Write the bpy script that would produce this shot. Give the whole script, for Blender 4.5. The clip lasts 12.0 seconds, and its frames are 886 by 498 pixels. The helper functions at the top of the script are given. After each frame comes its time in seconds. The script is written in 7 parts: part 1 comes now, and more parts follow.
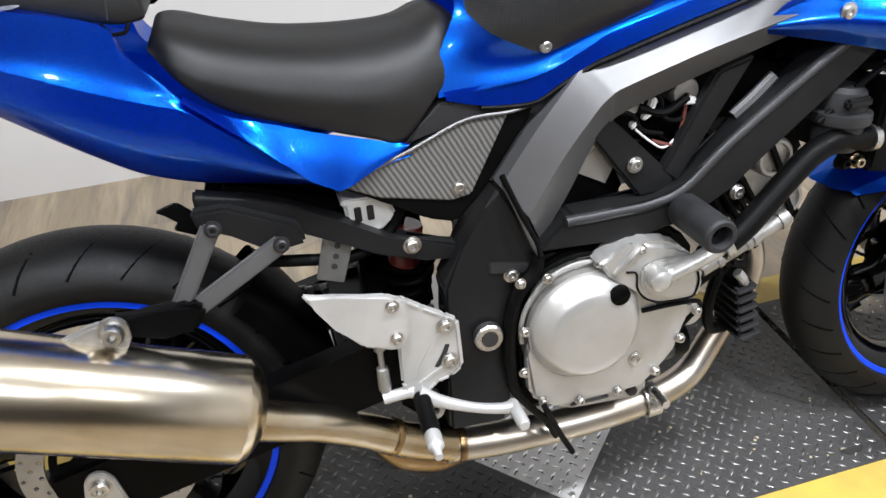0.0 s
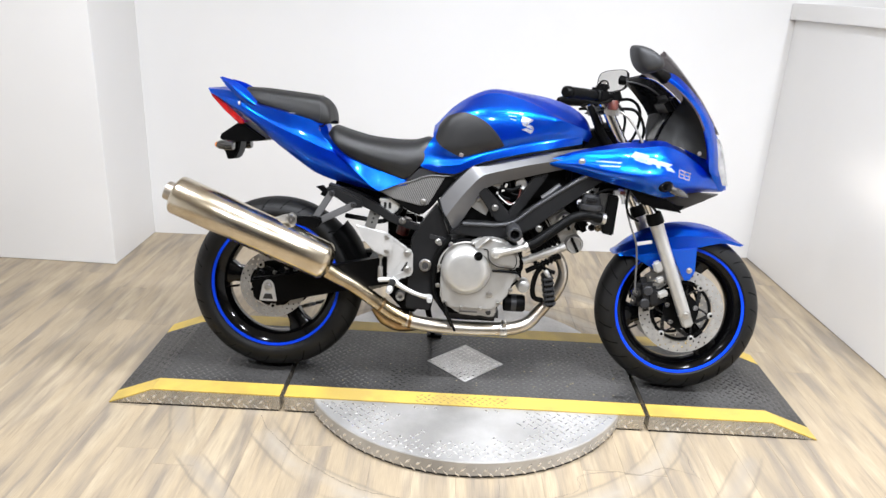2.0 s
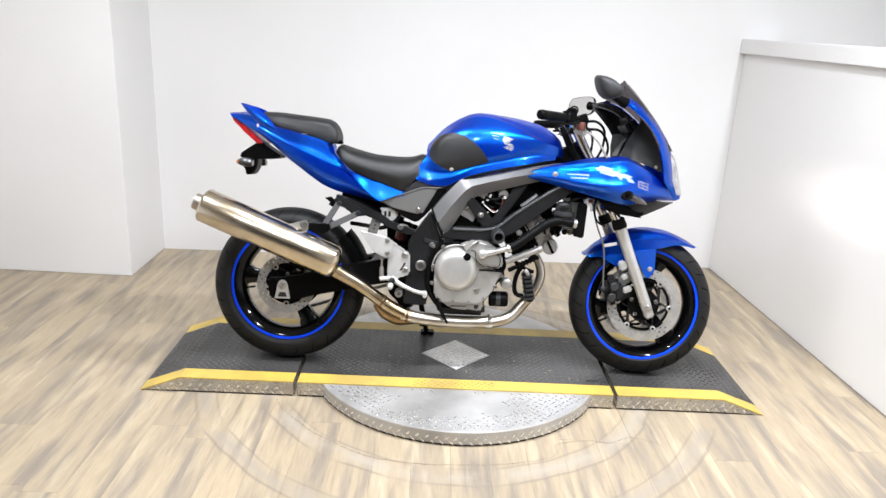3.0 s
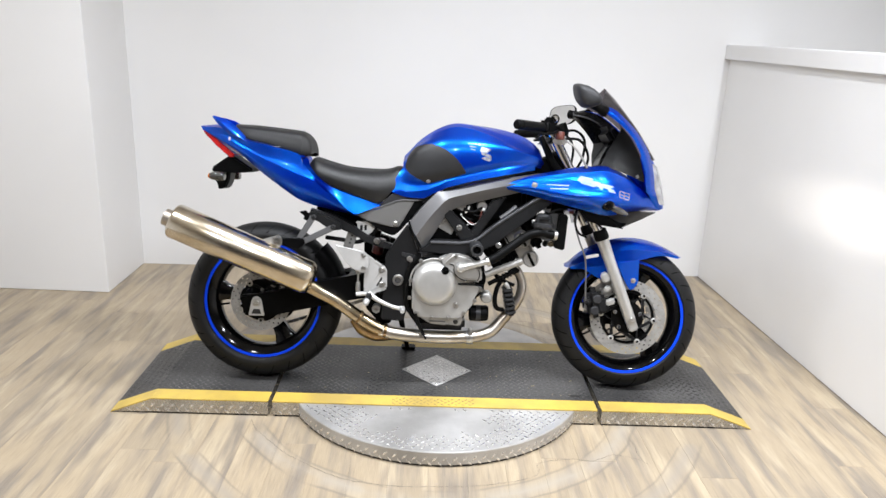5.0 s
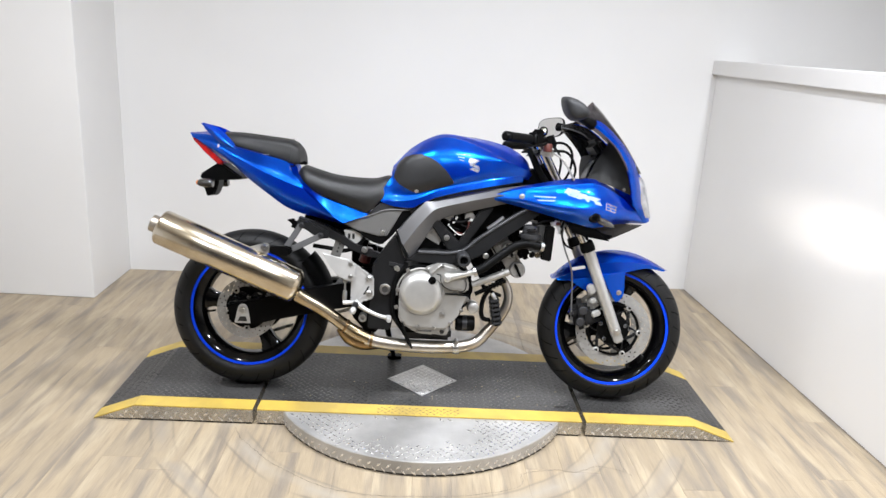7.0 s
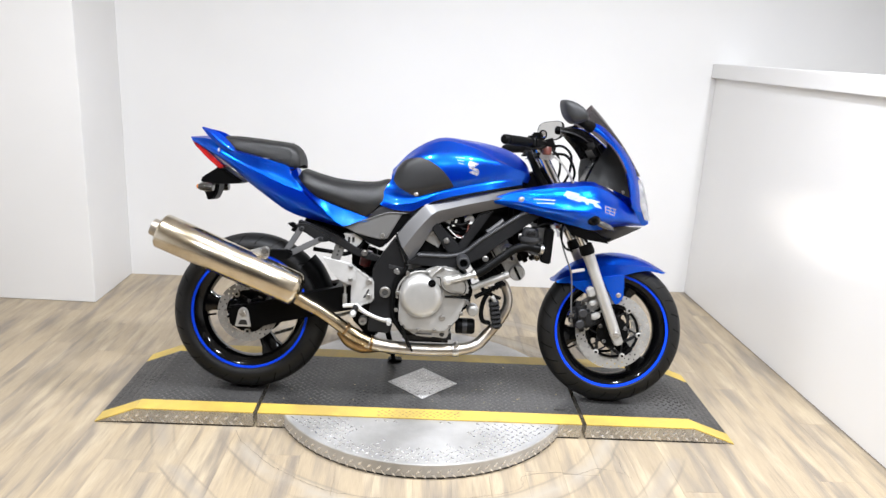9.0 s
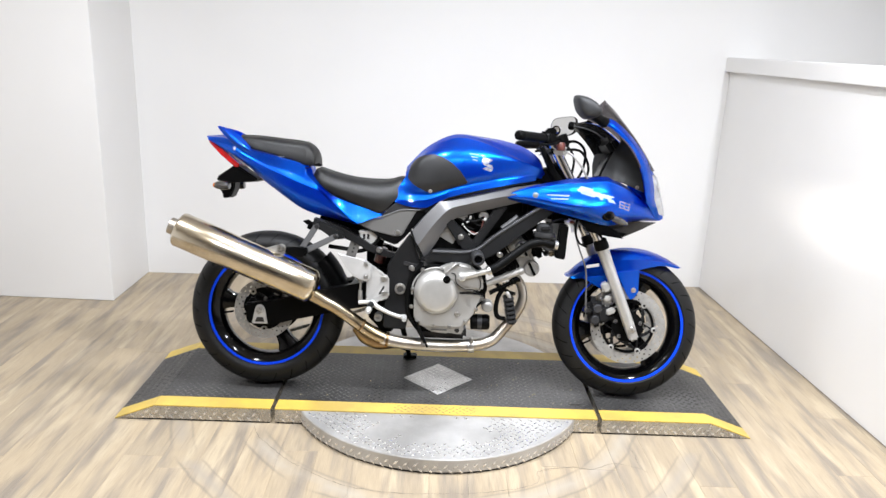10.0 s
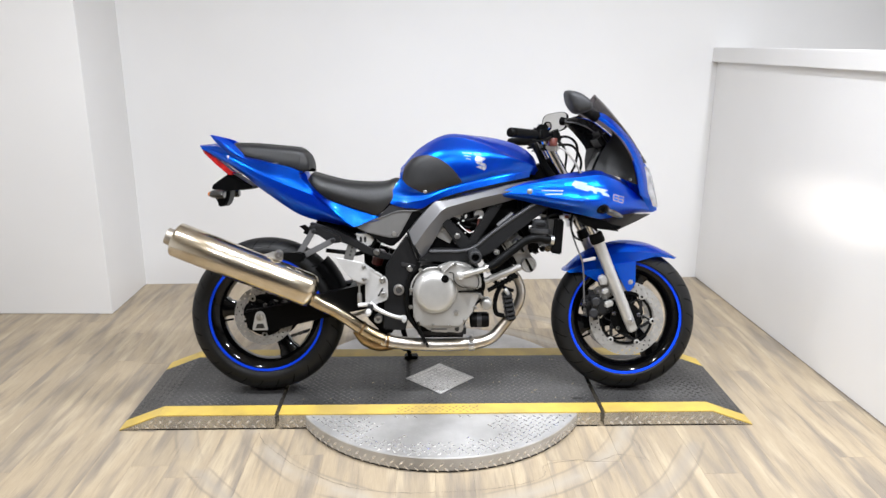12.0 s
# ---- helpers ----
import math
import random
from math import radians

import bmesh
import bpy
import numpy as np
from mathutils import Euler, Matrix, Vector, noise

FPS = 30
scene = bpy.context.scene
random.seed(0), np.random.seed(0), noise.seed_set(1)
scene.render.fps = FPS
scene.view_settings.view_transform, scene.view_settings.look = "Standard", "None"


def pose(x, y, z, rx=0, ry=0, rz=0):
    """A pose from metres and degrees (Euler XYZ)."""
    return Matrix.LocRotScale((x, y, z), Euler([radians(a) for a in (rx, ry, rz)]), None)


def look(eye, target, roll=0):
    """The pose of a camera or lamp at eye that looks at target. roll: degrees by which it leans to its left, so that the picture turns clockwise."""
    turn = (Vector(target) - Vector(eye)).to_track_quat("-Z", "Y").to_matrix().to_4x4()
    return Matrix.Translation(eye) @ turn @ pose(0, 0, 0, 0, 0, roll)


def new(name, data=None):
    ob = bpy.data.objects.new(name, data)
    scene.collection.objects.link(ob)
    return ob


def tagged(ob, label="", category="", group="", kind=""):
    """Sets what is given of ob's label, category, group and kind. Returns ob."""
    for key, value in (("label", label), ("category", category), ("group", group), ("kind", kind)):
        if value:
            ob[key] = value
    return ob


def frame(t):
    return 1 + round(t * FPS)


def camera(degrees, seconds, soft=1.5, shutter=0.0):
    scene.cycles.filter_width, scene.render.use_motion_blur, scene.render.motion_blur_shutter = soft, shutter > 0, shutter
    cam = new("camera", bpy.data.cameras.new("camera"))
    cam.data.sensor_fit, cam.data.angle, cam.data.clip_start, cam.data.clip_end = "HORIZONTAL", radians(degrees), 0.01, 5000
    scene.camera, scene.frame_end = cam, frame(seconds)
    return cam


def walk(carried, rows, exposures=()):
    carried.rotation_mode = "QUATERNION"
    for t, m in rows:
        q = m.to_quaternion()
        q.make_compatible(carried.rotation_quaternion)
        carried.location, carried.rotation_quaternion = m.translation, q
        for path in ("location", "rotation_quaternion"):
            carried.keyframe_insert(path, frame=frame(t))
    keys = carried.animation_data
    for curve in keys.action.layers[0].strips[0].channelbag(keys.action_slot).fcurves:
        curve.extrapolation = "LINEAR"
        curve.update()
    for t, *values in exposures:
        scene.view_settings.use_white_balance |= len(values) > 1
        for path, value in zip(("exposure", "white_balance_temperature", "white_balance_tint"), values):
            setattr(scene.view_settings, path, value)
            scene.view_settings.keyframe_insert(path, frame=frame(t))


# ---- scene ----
cam = camera(62.8, 12.0)
PATH = [
    (0, (-0.424, -0.808, 1.172), (-0.008, 0.758, 0.0), -2.2),
    (0.1, (-0.403, -0.888, 1.183), (-0.058, 0.729, 0.063), -2.6),
    (0.2, (-0.384, -0.960, 1.194), (-0.100, 0.691, 0.108), -2.6),
    (0.3, (-0.368, -1.037, 1.209), (-0.116, 0.649, 0.164), 0.2),
    (0.4, (-0.357, -1.123, 1.222), (-0.159, 0.583, 0.199), 0.2),
    (0.5, (-0.343, -1.215, 1.233), (-0.163, 0.516, 0.247), 0.5),
    (0.7, (-0.311, -1.389, 1.273), (-0.154, 0.386, 0.364), 2.0),
    (0.9, (-0.288, -1.561, 1.306), (-0.187, 0.246, 0.455), 0.8),
    (1, (-0.274, -1.652, 1.316), (-0.175, 0.151, 0.456), 1.2),
    (1.2, (-0.252, -1.807, 1.325), (-0.204, 0.003, 0.477), 1.0),
    (1.4, (-0.216, -1.964, 1.337), (-0.213, -0.098, 0.623), 0.7),
    (1.5, (-0.197, -2.039, 1.348), (-0.191, -0.153, 0.68), 0.8),
    (1.7, (-0.153, -2.191, 1.363), (-0.125, -0.315, 0.668), 3.6),
    (2, (-0.117, -2.384, 1.378), (-0.123, -0.504, 0.695), 3.0),
    (2.2, (-0.132, -2.509, 1.382), (-0.107, -0.610, 0.755), 2.9),
    (2.5, (-0.159, -2.664, 1.387), (-0.158, -0.763, 0.766), 2.3),
    (2.7, (-0.159, -2.730, 1.391), (-0.153, -0.822, 0.790), 3.0),
    (3, (-0.157, -2.757, 1.396), (-0.115, -0.85, 0.795), 3.0),
    (3.3, (-0.123, -2.753, 1.404), (-0.065, -0.841, 0.821), 2.8),
    (3.5, (-0.099, -2.735, 1.405), (-0.027, -0.82, 0.831), 1.1),
    (5.5, (-0.082, -2.685, 1.397), (-0.033, -0.773, 0.814), 2.7),
    (6, (-0.075, -2.685, 1.394), (-0.023, -0.773, 0.81), 2.8),
    (6.5, (-0.08, -2.695, 1.398), (-0.016, -0.774, 0.848), 3.1),
    (7, (-0.08, -2.695, 1.405), (0.0, -0.775, 0.851), 3.4),
    (9, (-0.073, -2.704, 1.4), (0.002, -0.78, 0.859), 3.2),
    (9.5, (-0.082, -2.709, 1.398), (-0.04, -0.785, 0.854), 3.2),
    (10, (-0.081, -2.715, 1.401), (-0.04, -0.793, 0.85), 2.5),
    (10.5, (-0.075, -2.718, 1.402), (-0.017, -0.796, 0.852), 2.3),
    (11, (-0.086, -2.727, 1.408), (-0.03, -0.803, 0.865), 1.2),
    (11.5, (-0.087, -2.731, 1.399), (-0.039, -0.811, 0.844), 0.2),
    (12, (-0.089, -2.729, 1.399), (-0.034, -0.806, 0.851), 0.3),
]
walk(cam, [(t, look(eye, target, roll)) for t, eye, target, roll in PATH],
     [(0.0, -0.18), (0.25, -0.06), (0.5, 0.04), (1.0, 0.17), (1.5, 0.16), (2.0, 0.2), (3.5, 0.2), (5.5, 0.0), (7.0, 0.02), (9.0, 0.2), (10.5, 0.2), (11.0, 0.08), (12.0, 0.02)])

# ---- light ----
world = bpy.data.worlds.new("room_air")
scene.world = world
world.use_nodes = True
world.node_tree.nodes["Background"].inputs[0].default_value = (0.9, 0.95, 1.0, 1)
world.node_tree.nodes["Background"].inputs[1].default_value = 0.02


def ceiling_lamp(x, y, z, size, watts, color=(0.885, 0.924, 1.0)):
    data = bpy.data.lights.new("ceiling_lamp", "AREA")
    data.shape, data.size, data.energy, data.color, data.spread = "DISK", size, watts, color, radians(165)
    ob = new("ceiling_lamp", data)
    ob.location = (x, y, z)
    return ob


for lx, watts in ((-1.65, 24), (-0.55, 34), (0.55, 40), (1.65, 48)):
    ceiling_lamp(lx, -0.62, 2.66, 0.14, watts)
for lx, watts in ((-1.1, 20), (0.0, 26), (1.1, 32)):
    ceiling_lamp(lx, -2.2, 2.66, 0.14, watts)
# Unseen spot added in mid-air to brighten a patch of the half wall.
data = bpy.data.lights.new("added_wall_spot", "SPOT")
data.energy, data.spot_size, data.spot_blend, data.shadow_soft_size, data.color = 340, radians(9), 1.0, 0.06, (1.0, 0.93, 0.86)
added_wall_spot = new("added_wall_spot", data)
added_wall_spot.matrix_world = look((1.12, -1.9, 0.86), (1.63, 0.10, 0.735))

# ---- materials ----


def mat(name, base, rough=0.5, metal=0.0, var=0.12, big=6.0, fine=150.0, bump=0.05, coat=0.0, spec=0.5,
        tint=None, rvar=0.08, stretch=(1, 1, 1), alpha_trans=0.0):
    m = bpy.data.materials.new(name)
    m.use_nodes = True
    nt = m.node_tree
    n, ln = nt.nodes, nt.links
    b = n["Principled BSDF"]
    tc = n.new("ShaderNodeTexCoord")
    mp = n.new("ShaderNodeMapping")
    mp.inputs["Scale"].default_value = stretch
    ln.new(tc.outputs["Object"], mp.inputs["Vector"])
    n1 = n.new("ShaderNodeTexNoise")
    n1.inputs["Scale"].default_value, n1.inputs["Detail"].default_value = big, 5.0
    n2 = n.new("ShaderNodeTexNoise")
    n2.inputs["Scale"].default_value, n2.inputs["Detail"].default_value = fine, 3.0
    ln.new(mp.outputs[0], n1.inputs["Vector"])
    ln.new(mp.outputs[0], n2.inputs["Vector"])
    mix = n.new("ShaderNodeMix")
    mix.data_type = "RGBA"
    lo = tint or tuple(c * (1 - var) for c in base)
    hi = base if tint else tuple(min(1, c * (1 + var)) for c in base)
    mix.inputs["A"].default_value = (*lo, 1)
    mix.inputs["B"].default_value = (*hi, 1)
    ramp = n.new("ShaderNodeMapRange")
    ramp.inputs["From Min"].default_value, ramp.inputs["From Max"].default_value = 0.35, 0.65
    ln.new(n1.outputs["Fac"], ramp.inputs["Value"])
    ln.new(ramp.outputs[0], mix.inputs["Factor"])
    ln.new(mix.outputs["Result"], b.inputs["Base Color"])
    rr = n.new("ShaderNodeMapRange")
    rr.inputs["To Min"].default_value, rr.inputs["To Max"].default_value = max(0.02, rough - rvar), min(1, rough + rvar)
    rr.inputs["From Min"].default_value, rr.inputs["From Max"].default_value = 0.3, 0.7
    ln.new(n2.outputs["Fac"], rr.inputs["Value"])
    ln.new(rr.outputs[0], b.inputs["Roughness"])
    b.inputs["Metallic"].default_value = metal
    b.inputs["Specular IOR Level"].default_value = spec
    b.inputs["Coat Weight"].default_value = coat
    b.inputs["Coat Roughness"].default_value = 0.04
    if alpha_trans:
        b.inputs["Transmission Weight"].default_value = alpha_trans
    if bump:
        bp = n.new("ShaderNodeBump")
        bp.inputs["Strength"].default_value, bp.inputs["Distance"].default_value = bump, 0.002
        ln.new(n2.outputs["Fac"], bp.inputs["Height"])
        ln.new(bp.outputs[0], b.inputs["Normal"])
    return m


BLUE_TAPE = mat("blue_rim_tape", (0.004, 0.060, 0.82), 0.35, 0.0, 0.05, 12, 300, 0.0, spec=0.2)
VINYL = mat("black_seat_vinyl", (0.021, 0.0206, 0.0202), 0.45, 0.0, 0.25, 7, 700, 0.10, spec=0.65)
PLASTIC = mat("black_plastic", (0.0022, 0.0022, 0.0023), 0.40, 0.0, 0.25, 9, 400, 0.08, spec=0.07)
GLOSSBLACK = mat("gloss_black_wheel_paint", (0.002, 0.002, 0.0022), 0.08, 0.0, 0.2, 9, 300, 0.0, spec=0.25, rvar=0.02)
RUBBER = mat("tyre_rubber", (0.0062, 0.0061, 0.0060), 0.52, 0.0, 0.25, 9, 260, 0.12, spec=0.25)
GROOVE_SHADE = mat("tread_groove_shade", (0.003, 0.003, 0.003), 0.8, 0.0, 0.2, 30, 200, 0.1, spec=0.05)
HOSE = mat("hose_rubber", (0.0025, 0.0025, 0.0025), 0.45, 0.0, 0.2, 20, 300, 0.08, spec=0.09)
# One frame grey in three tones; the darker ones also put shade into colour.
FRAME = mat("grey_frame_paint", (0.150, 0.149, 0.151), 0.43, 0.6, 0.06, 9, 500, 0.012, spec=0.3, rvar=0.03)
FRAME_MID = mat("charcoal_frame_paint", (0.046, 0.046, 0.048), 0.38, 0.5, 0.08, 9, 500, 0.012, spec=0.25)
FRAME_DARK = mat("dark_shaded_frame_paint", (0.0155, 0.0155, 0.016), 0.40, 0.3, 0.15, 9, 500, 0.03, spec=0.18)
ALLOY = mat("silver_alloy_paint", (0.49, 0.482, 0.46), 0.36, 0.6, 0.07, 14, 80, 0.0, rvar=0.04)
ALLOY_CAST = mat("cast_alloy", (0.40, 0.39, 0.37), 0.48, 0.7, 0.2, 25, 300, 0.18)
BRACKET = mat("pale_bracket_alloy", (0.54, 0.535, 0.52), 0.40, 0.45, 0.07, 18, 300, 0.04)
STEEL = mat("brushed_muffler_steel", (0.68, 0.62, 0.52), 0.21, 1.0, 0.10, 9, 300, 0.0, tint=(0.52, 0.44, 0.32), rvar=0.012)
PIPE = mat("heat_tinted_pipe_steel", (0.56, 0.50, 0.40), 0.24, 1.0, 0.2, 12, 300, 0.0, tint=(0.38, 0.29, 0.17), rvar=0.008)
COWLBLACK = mat("satin_black_cowl_plastic", (0.006, 0.006, 0.0062), 0.26, 0.0, 0.2, 20, 300, 0.03, spec=0.3)
INNERGREY = mat("inner_fairing_plastic", (0.0062, 0.0062, 0.0064), 0.45, 0.0, 0.2, 20, 300, 0.06, spec=0.3)
CHIN = mat("brown_grey_plastic", (0.028, 0.025, 0.022), 0.38, 0.0, 0.2, 20, 300, 0.05, spec=0.4)
LINING = mat("grey_lining_plastic", (0.045, 0.044, 0.042), 0.5, 0.0, 0.2, 20, 300, 0.06, spec=0.3)
TABGREY = mat("dull_grey_zinc", (0.16, 0.155, 0.145), 0.5, 0.5, 0.15, 30, 300, 0.05)
SLIDER = mat("dark_grey_slider_plastic", (0.020, 0.0202, 0.0213), 0.55, 0.0, 0.2, 30, 400, 0.1, spec=0.4)
HEADER = mat("header_pipe_steel", (0.56, 0.53, 0.485), 0.34, 1.0, 0.2, 9, 300, 0.0, tint=(0.42, 0.36, 0.285), rvar=0.008)
BROWNPIPE = mat("brown_heat_stained_steel", (0.36, 0.25, 0.13), 0.30, 1.0, 0.25, 14, 300, 0.0, tint=(0.20, 0.12, 0.055), rvar=0.02)
CHROME = mat("chrome", (0.75, 0.75, 0.76), 0.12, 1.0, 0.06, 20, 300, 0.02)
BOLT = mat("zinc_bolt", (0.55, 0.54, 0.52), 0.32, 1.0, 0.15, 60, 500, 0.05)
DISCSTEEL = mat("brake_disc_steel", (0.47, 0.46, 0.44), 0.36, 0.75, 0.10, 30, 400, 0.06)
ENGINE_BLACK = mat("engine_black", (0.0024, 0.0024, 0.0024), 0.46, 0.1, 0.3, 25, 300, 0.12, spec=0.08)
RED = mat("red_lamp_lens", (0.36, 0.002, 0.002), 0.2, 0.0, 0.35, 60, 240, 0.12, coat=0.1, spec=0.25)
AMBER = mat("amber_lens", (0.75, 0.22, 0.02), 0.2, 0.0, 0.1, 60, 240, 0.1, coat=0.6)
CLEAR = mat("pale_lamp_lens", (0.66, 0.66, 0.66), 0.10, 0.35, 0.25, 30, 60, 0.10, coat=1.0)
GREYLENS = mat("grey_signal_lens", (0.055, 0.053, 0.053), 0.12, 0.2, 0.25, 60, 200, 0.08, coat=1.0)
SMOKE = mat("smoked_lens", (0.018, 0.017, 0.016), 0.14, 0.0, 0.25, 40, 240, 0.05, coat=0.5)
SHOCKRED = mat("red_shock_paint", (0.10, 0.012, 0.010), 0.35, 0.0, 0.15, 40, 240, 0.05, coat=0.4)
RUST = mat("rust_red_reservoir", (0.11, 0.03, 0.022), 0.4, 0.0, 0.25, 40, 240, 0.1)
WHITEPLASTIC = mat("white_plastic", (0.72, 0.72, 0.70), 0.4, 0.0, 0.06, 20, 240, 0.03)
DECAL = mat("white_decal", (0.27, 0.37, 0.62), 0.5, 0.0, 0.12, 60, 240, 0.0, spec=0.1)
SILVERDECAL = mat("silver_badge", (0.32, 0.34, 0.40), 0.30, 0.5, 0.25, 60, 240, 0.02)
MIRROR = mat("mirror_glass", (0.86, 0.87, 0.88), 0.03, 1.0, 0.02, 5, 50, 0.0, rvar=0.01)
WALLPAINT = mat("white_wall_paint", (0.76, 0.75, 0.735), 0.38, 0.0, 0.022, 1.1, 220, 0.05, spec=0.5)
UNLIT_WALL = mat("unlit_wall_grey", (0.13, 0.13, 0.135), 0.6, 0.0, 0.05, 1.1, 220, 0.05)
CEILPAINT = mat("ceiling_paint", (0.74, 0.73, 0.71), 0.8, 0.0, 0.05, 1.5, 120, 0.05)
ALU = mat("tread_plate_aluminium", (0.56, 0.54, 0.50), 0.28, 0.85, 0.12, 7, 120, 0.08, tint=(0.38, 0.36, 0.33))
ALU_TOP = mat("worn_turntable_aluminium", (0.60, 0.59, 0.575), 0.40, 0.55, 0.16, 4, 120, 0.08, tint=(0.36, 0.35, 0.335))
ALU_LUG = mat("polished_tread_aluminium", (0.80, 0.785, 0.76), 0.25, 0.88, 0.08, 12, 160, 0.05)
DECK_LUG = mat("rubbed_dark_tread", (0.19, 0.185, 0.176), 0.36, 0.8, 0.35, 5, 150, 0.08, tint=(0.03, 0.029, 0.028))
DECK = mat("dark_painted_tread_plate", (0.070, 0.0675, 0.065), 0.40, 0.2, 0.34, 3.2, 190, 0.25, tint=(0.023, 0.0222, 0.0215), rvar=0.16)
YELLOW = mat("worn_yellow_paint", (0.60, 0.42, 0.075), 0.46, 0.0, 0.12, 7, 160, 0.15, tint=(0.40, 0.285, 0.07))
YELLOW_WORN = mat("rubbed_yellow_tread", (0.30, 0.22, 0.075), 0.46, 0.1, 0.12, 20, 160, 0.12, tint=(0.12, 0.10, 0.06))
CRUMB = mat("pale_grit", (0.42, 0.35, 0.22), 0.8, 0.0, 0.3, 30, 200, 0.1)
CRACK = mat("floor_crack", (0.20, 0.168, 0.130), 0.8, 0.0, 0.3, 30, 200, 0.1)
JOINT = mat("dark_joint", (0.02, 0.018, 0.016), 0.8, 0.0, 0.2, 30, 200, 0.1)
SUBFLOOR = mat("plank_groove", (0.27, 0.22, 0.16), 0.8, 0.0, 0.2, 30, 200, 0.1)


def carbon_material():
    m = mat("carbon_weave_panel", (0.05, 0.05, 0.05), 0.34, 0.1, 0.2, 9, 400, 0.0, coat=1.0)
    nt = m.node_tree
    b = nt.nodes["Principled BSDF"]
    tc = nt.nodes["Texture Coordinate"]
    w = nt.nodes.new("ShaderNodeTexWave")
    w.wave_type, w.bands_direction = "BANDS", "X"
    w.inputs["Scale"].default_value, w.inputs["Distortion"].default_value = 48.0, 0.9
    turn = nt.nodes.new("ShaderNodeMapping")
    turn.inputs["Rotation"].default_value = (0, radians(28), 0)
    nt.links.new(tc.outputs["Object"], turn.inputs["Vector"])
    nt.links.new(turn.outputs[0], w.inputs["Vector"])
    mx = nt.nodes.new("ShaderNodeMix")
    mx.data_type = "RGBA"
    mx.inputs["A"].default_value, mx.inputs["B"].default_value = (0.055, 0.054, 0.052, 1), (0.20, 0.195, 0.187, 1)
    nt.links.new(w.outputs["Fac"], mx.inputs["Factor"])
    nt.links.new(mx.outputs["Result"], b.inputs["Base Color"])
    return m


def pad_material():
    m = mat("knurled_tank_pad", (0.0135, 0.0135, 0.014), 0.42, 0.0, 0.15, 9, 200, 0.0, spec=0.4)
    nt = m.node_tree
    tc = nt.nodes["Texture Coordinate"]
    v = nt.nodes.new("ShaderNodeTexVoronoi")
    v.inputs["Scale"].default_value = 260.0
    v.inputs["Randomness"].default_value = 0.15
    bp = nt.nodes.new("ShaderNodeBump")
    bp.inputs["Strength"].default_value, bp.inputs["Distance"].default_value = 0.22, 0.001
    nt.links.new(tc.outputs["Object"], v.inputs["Vector"])
    nt.links.new(v.outputs["Distance"], bp.inputs["Height"])
    nt.links.new(bp.outputs[0], nt.nodes["Principled BSDF"].inputs["Normal"])
    return m


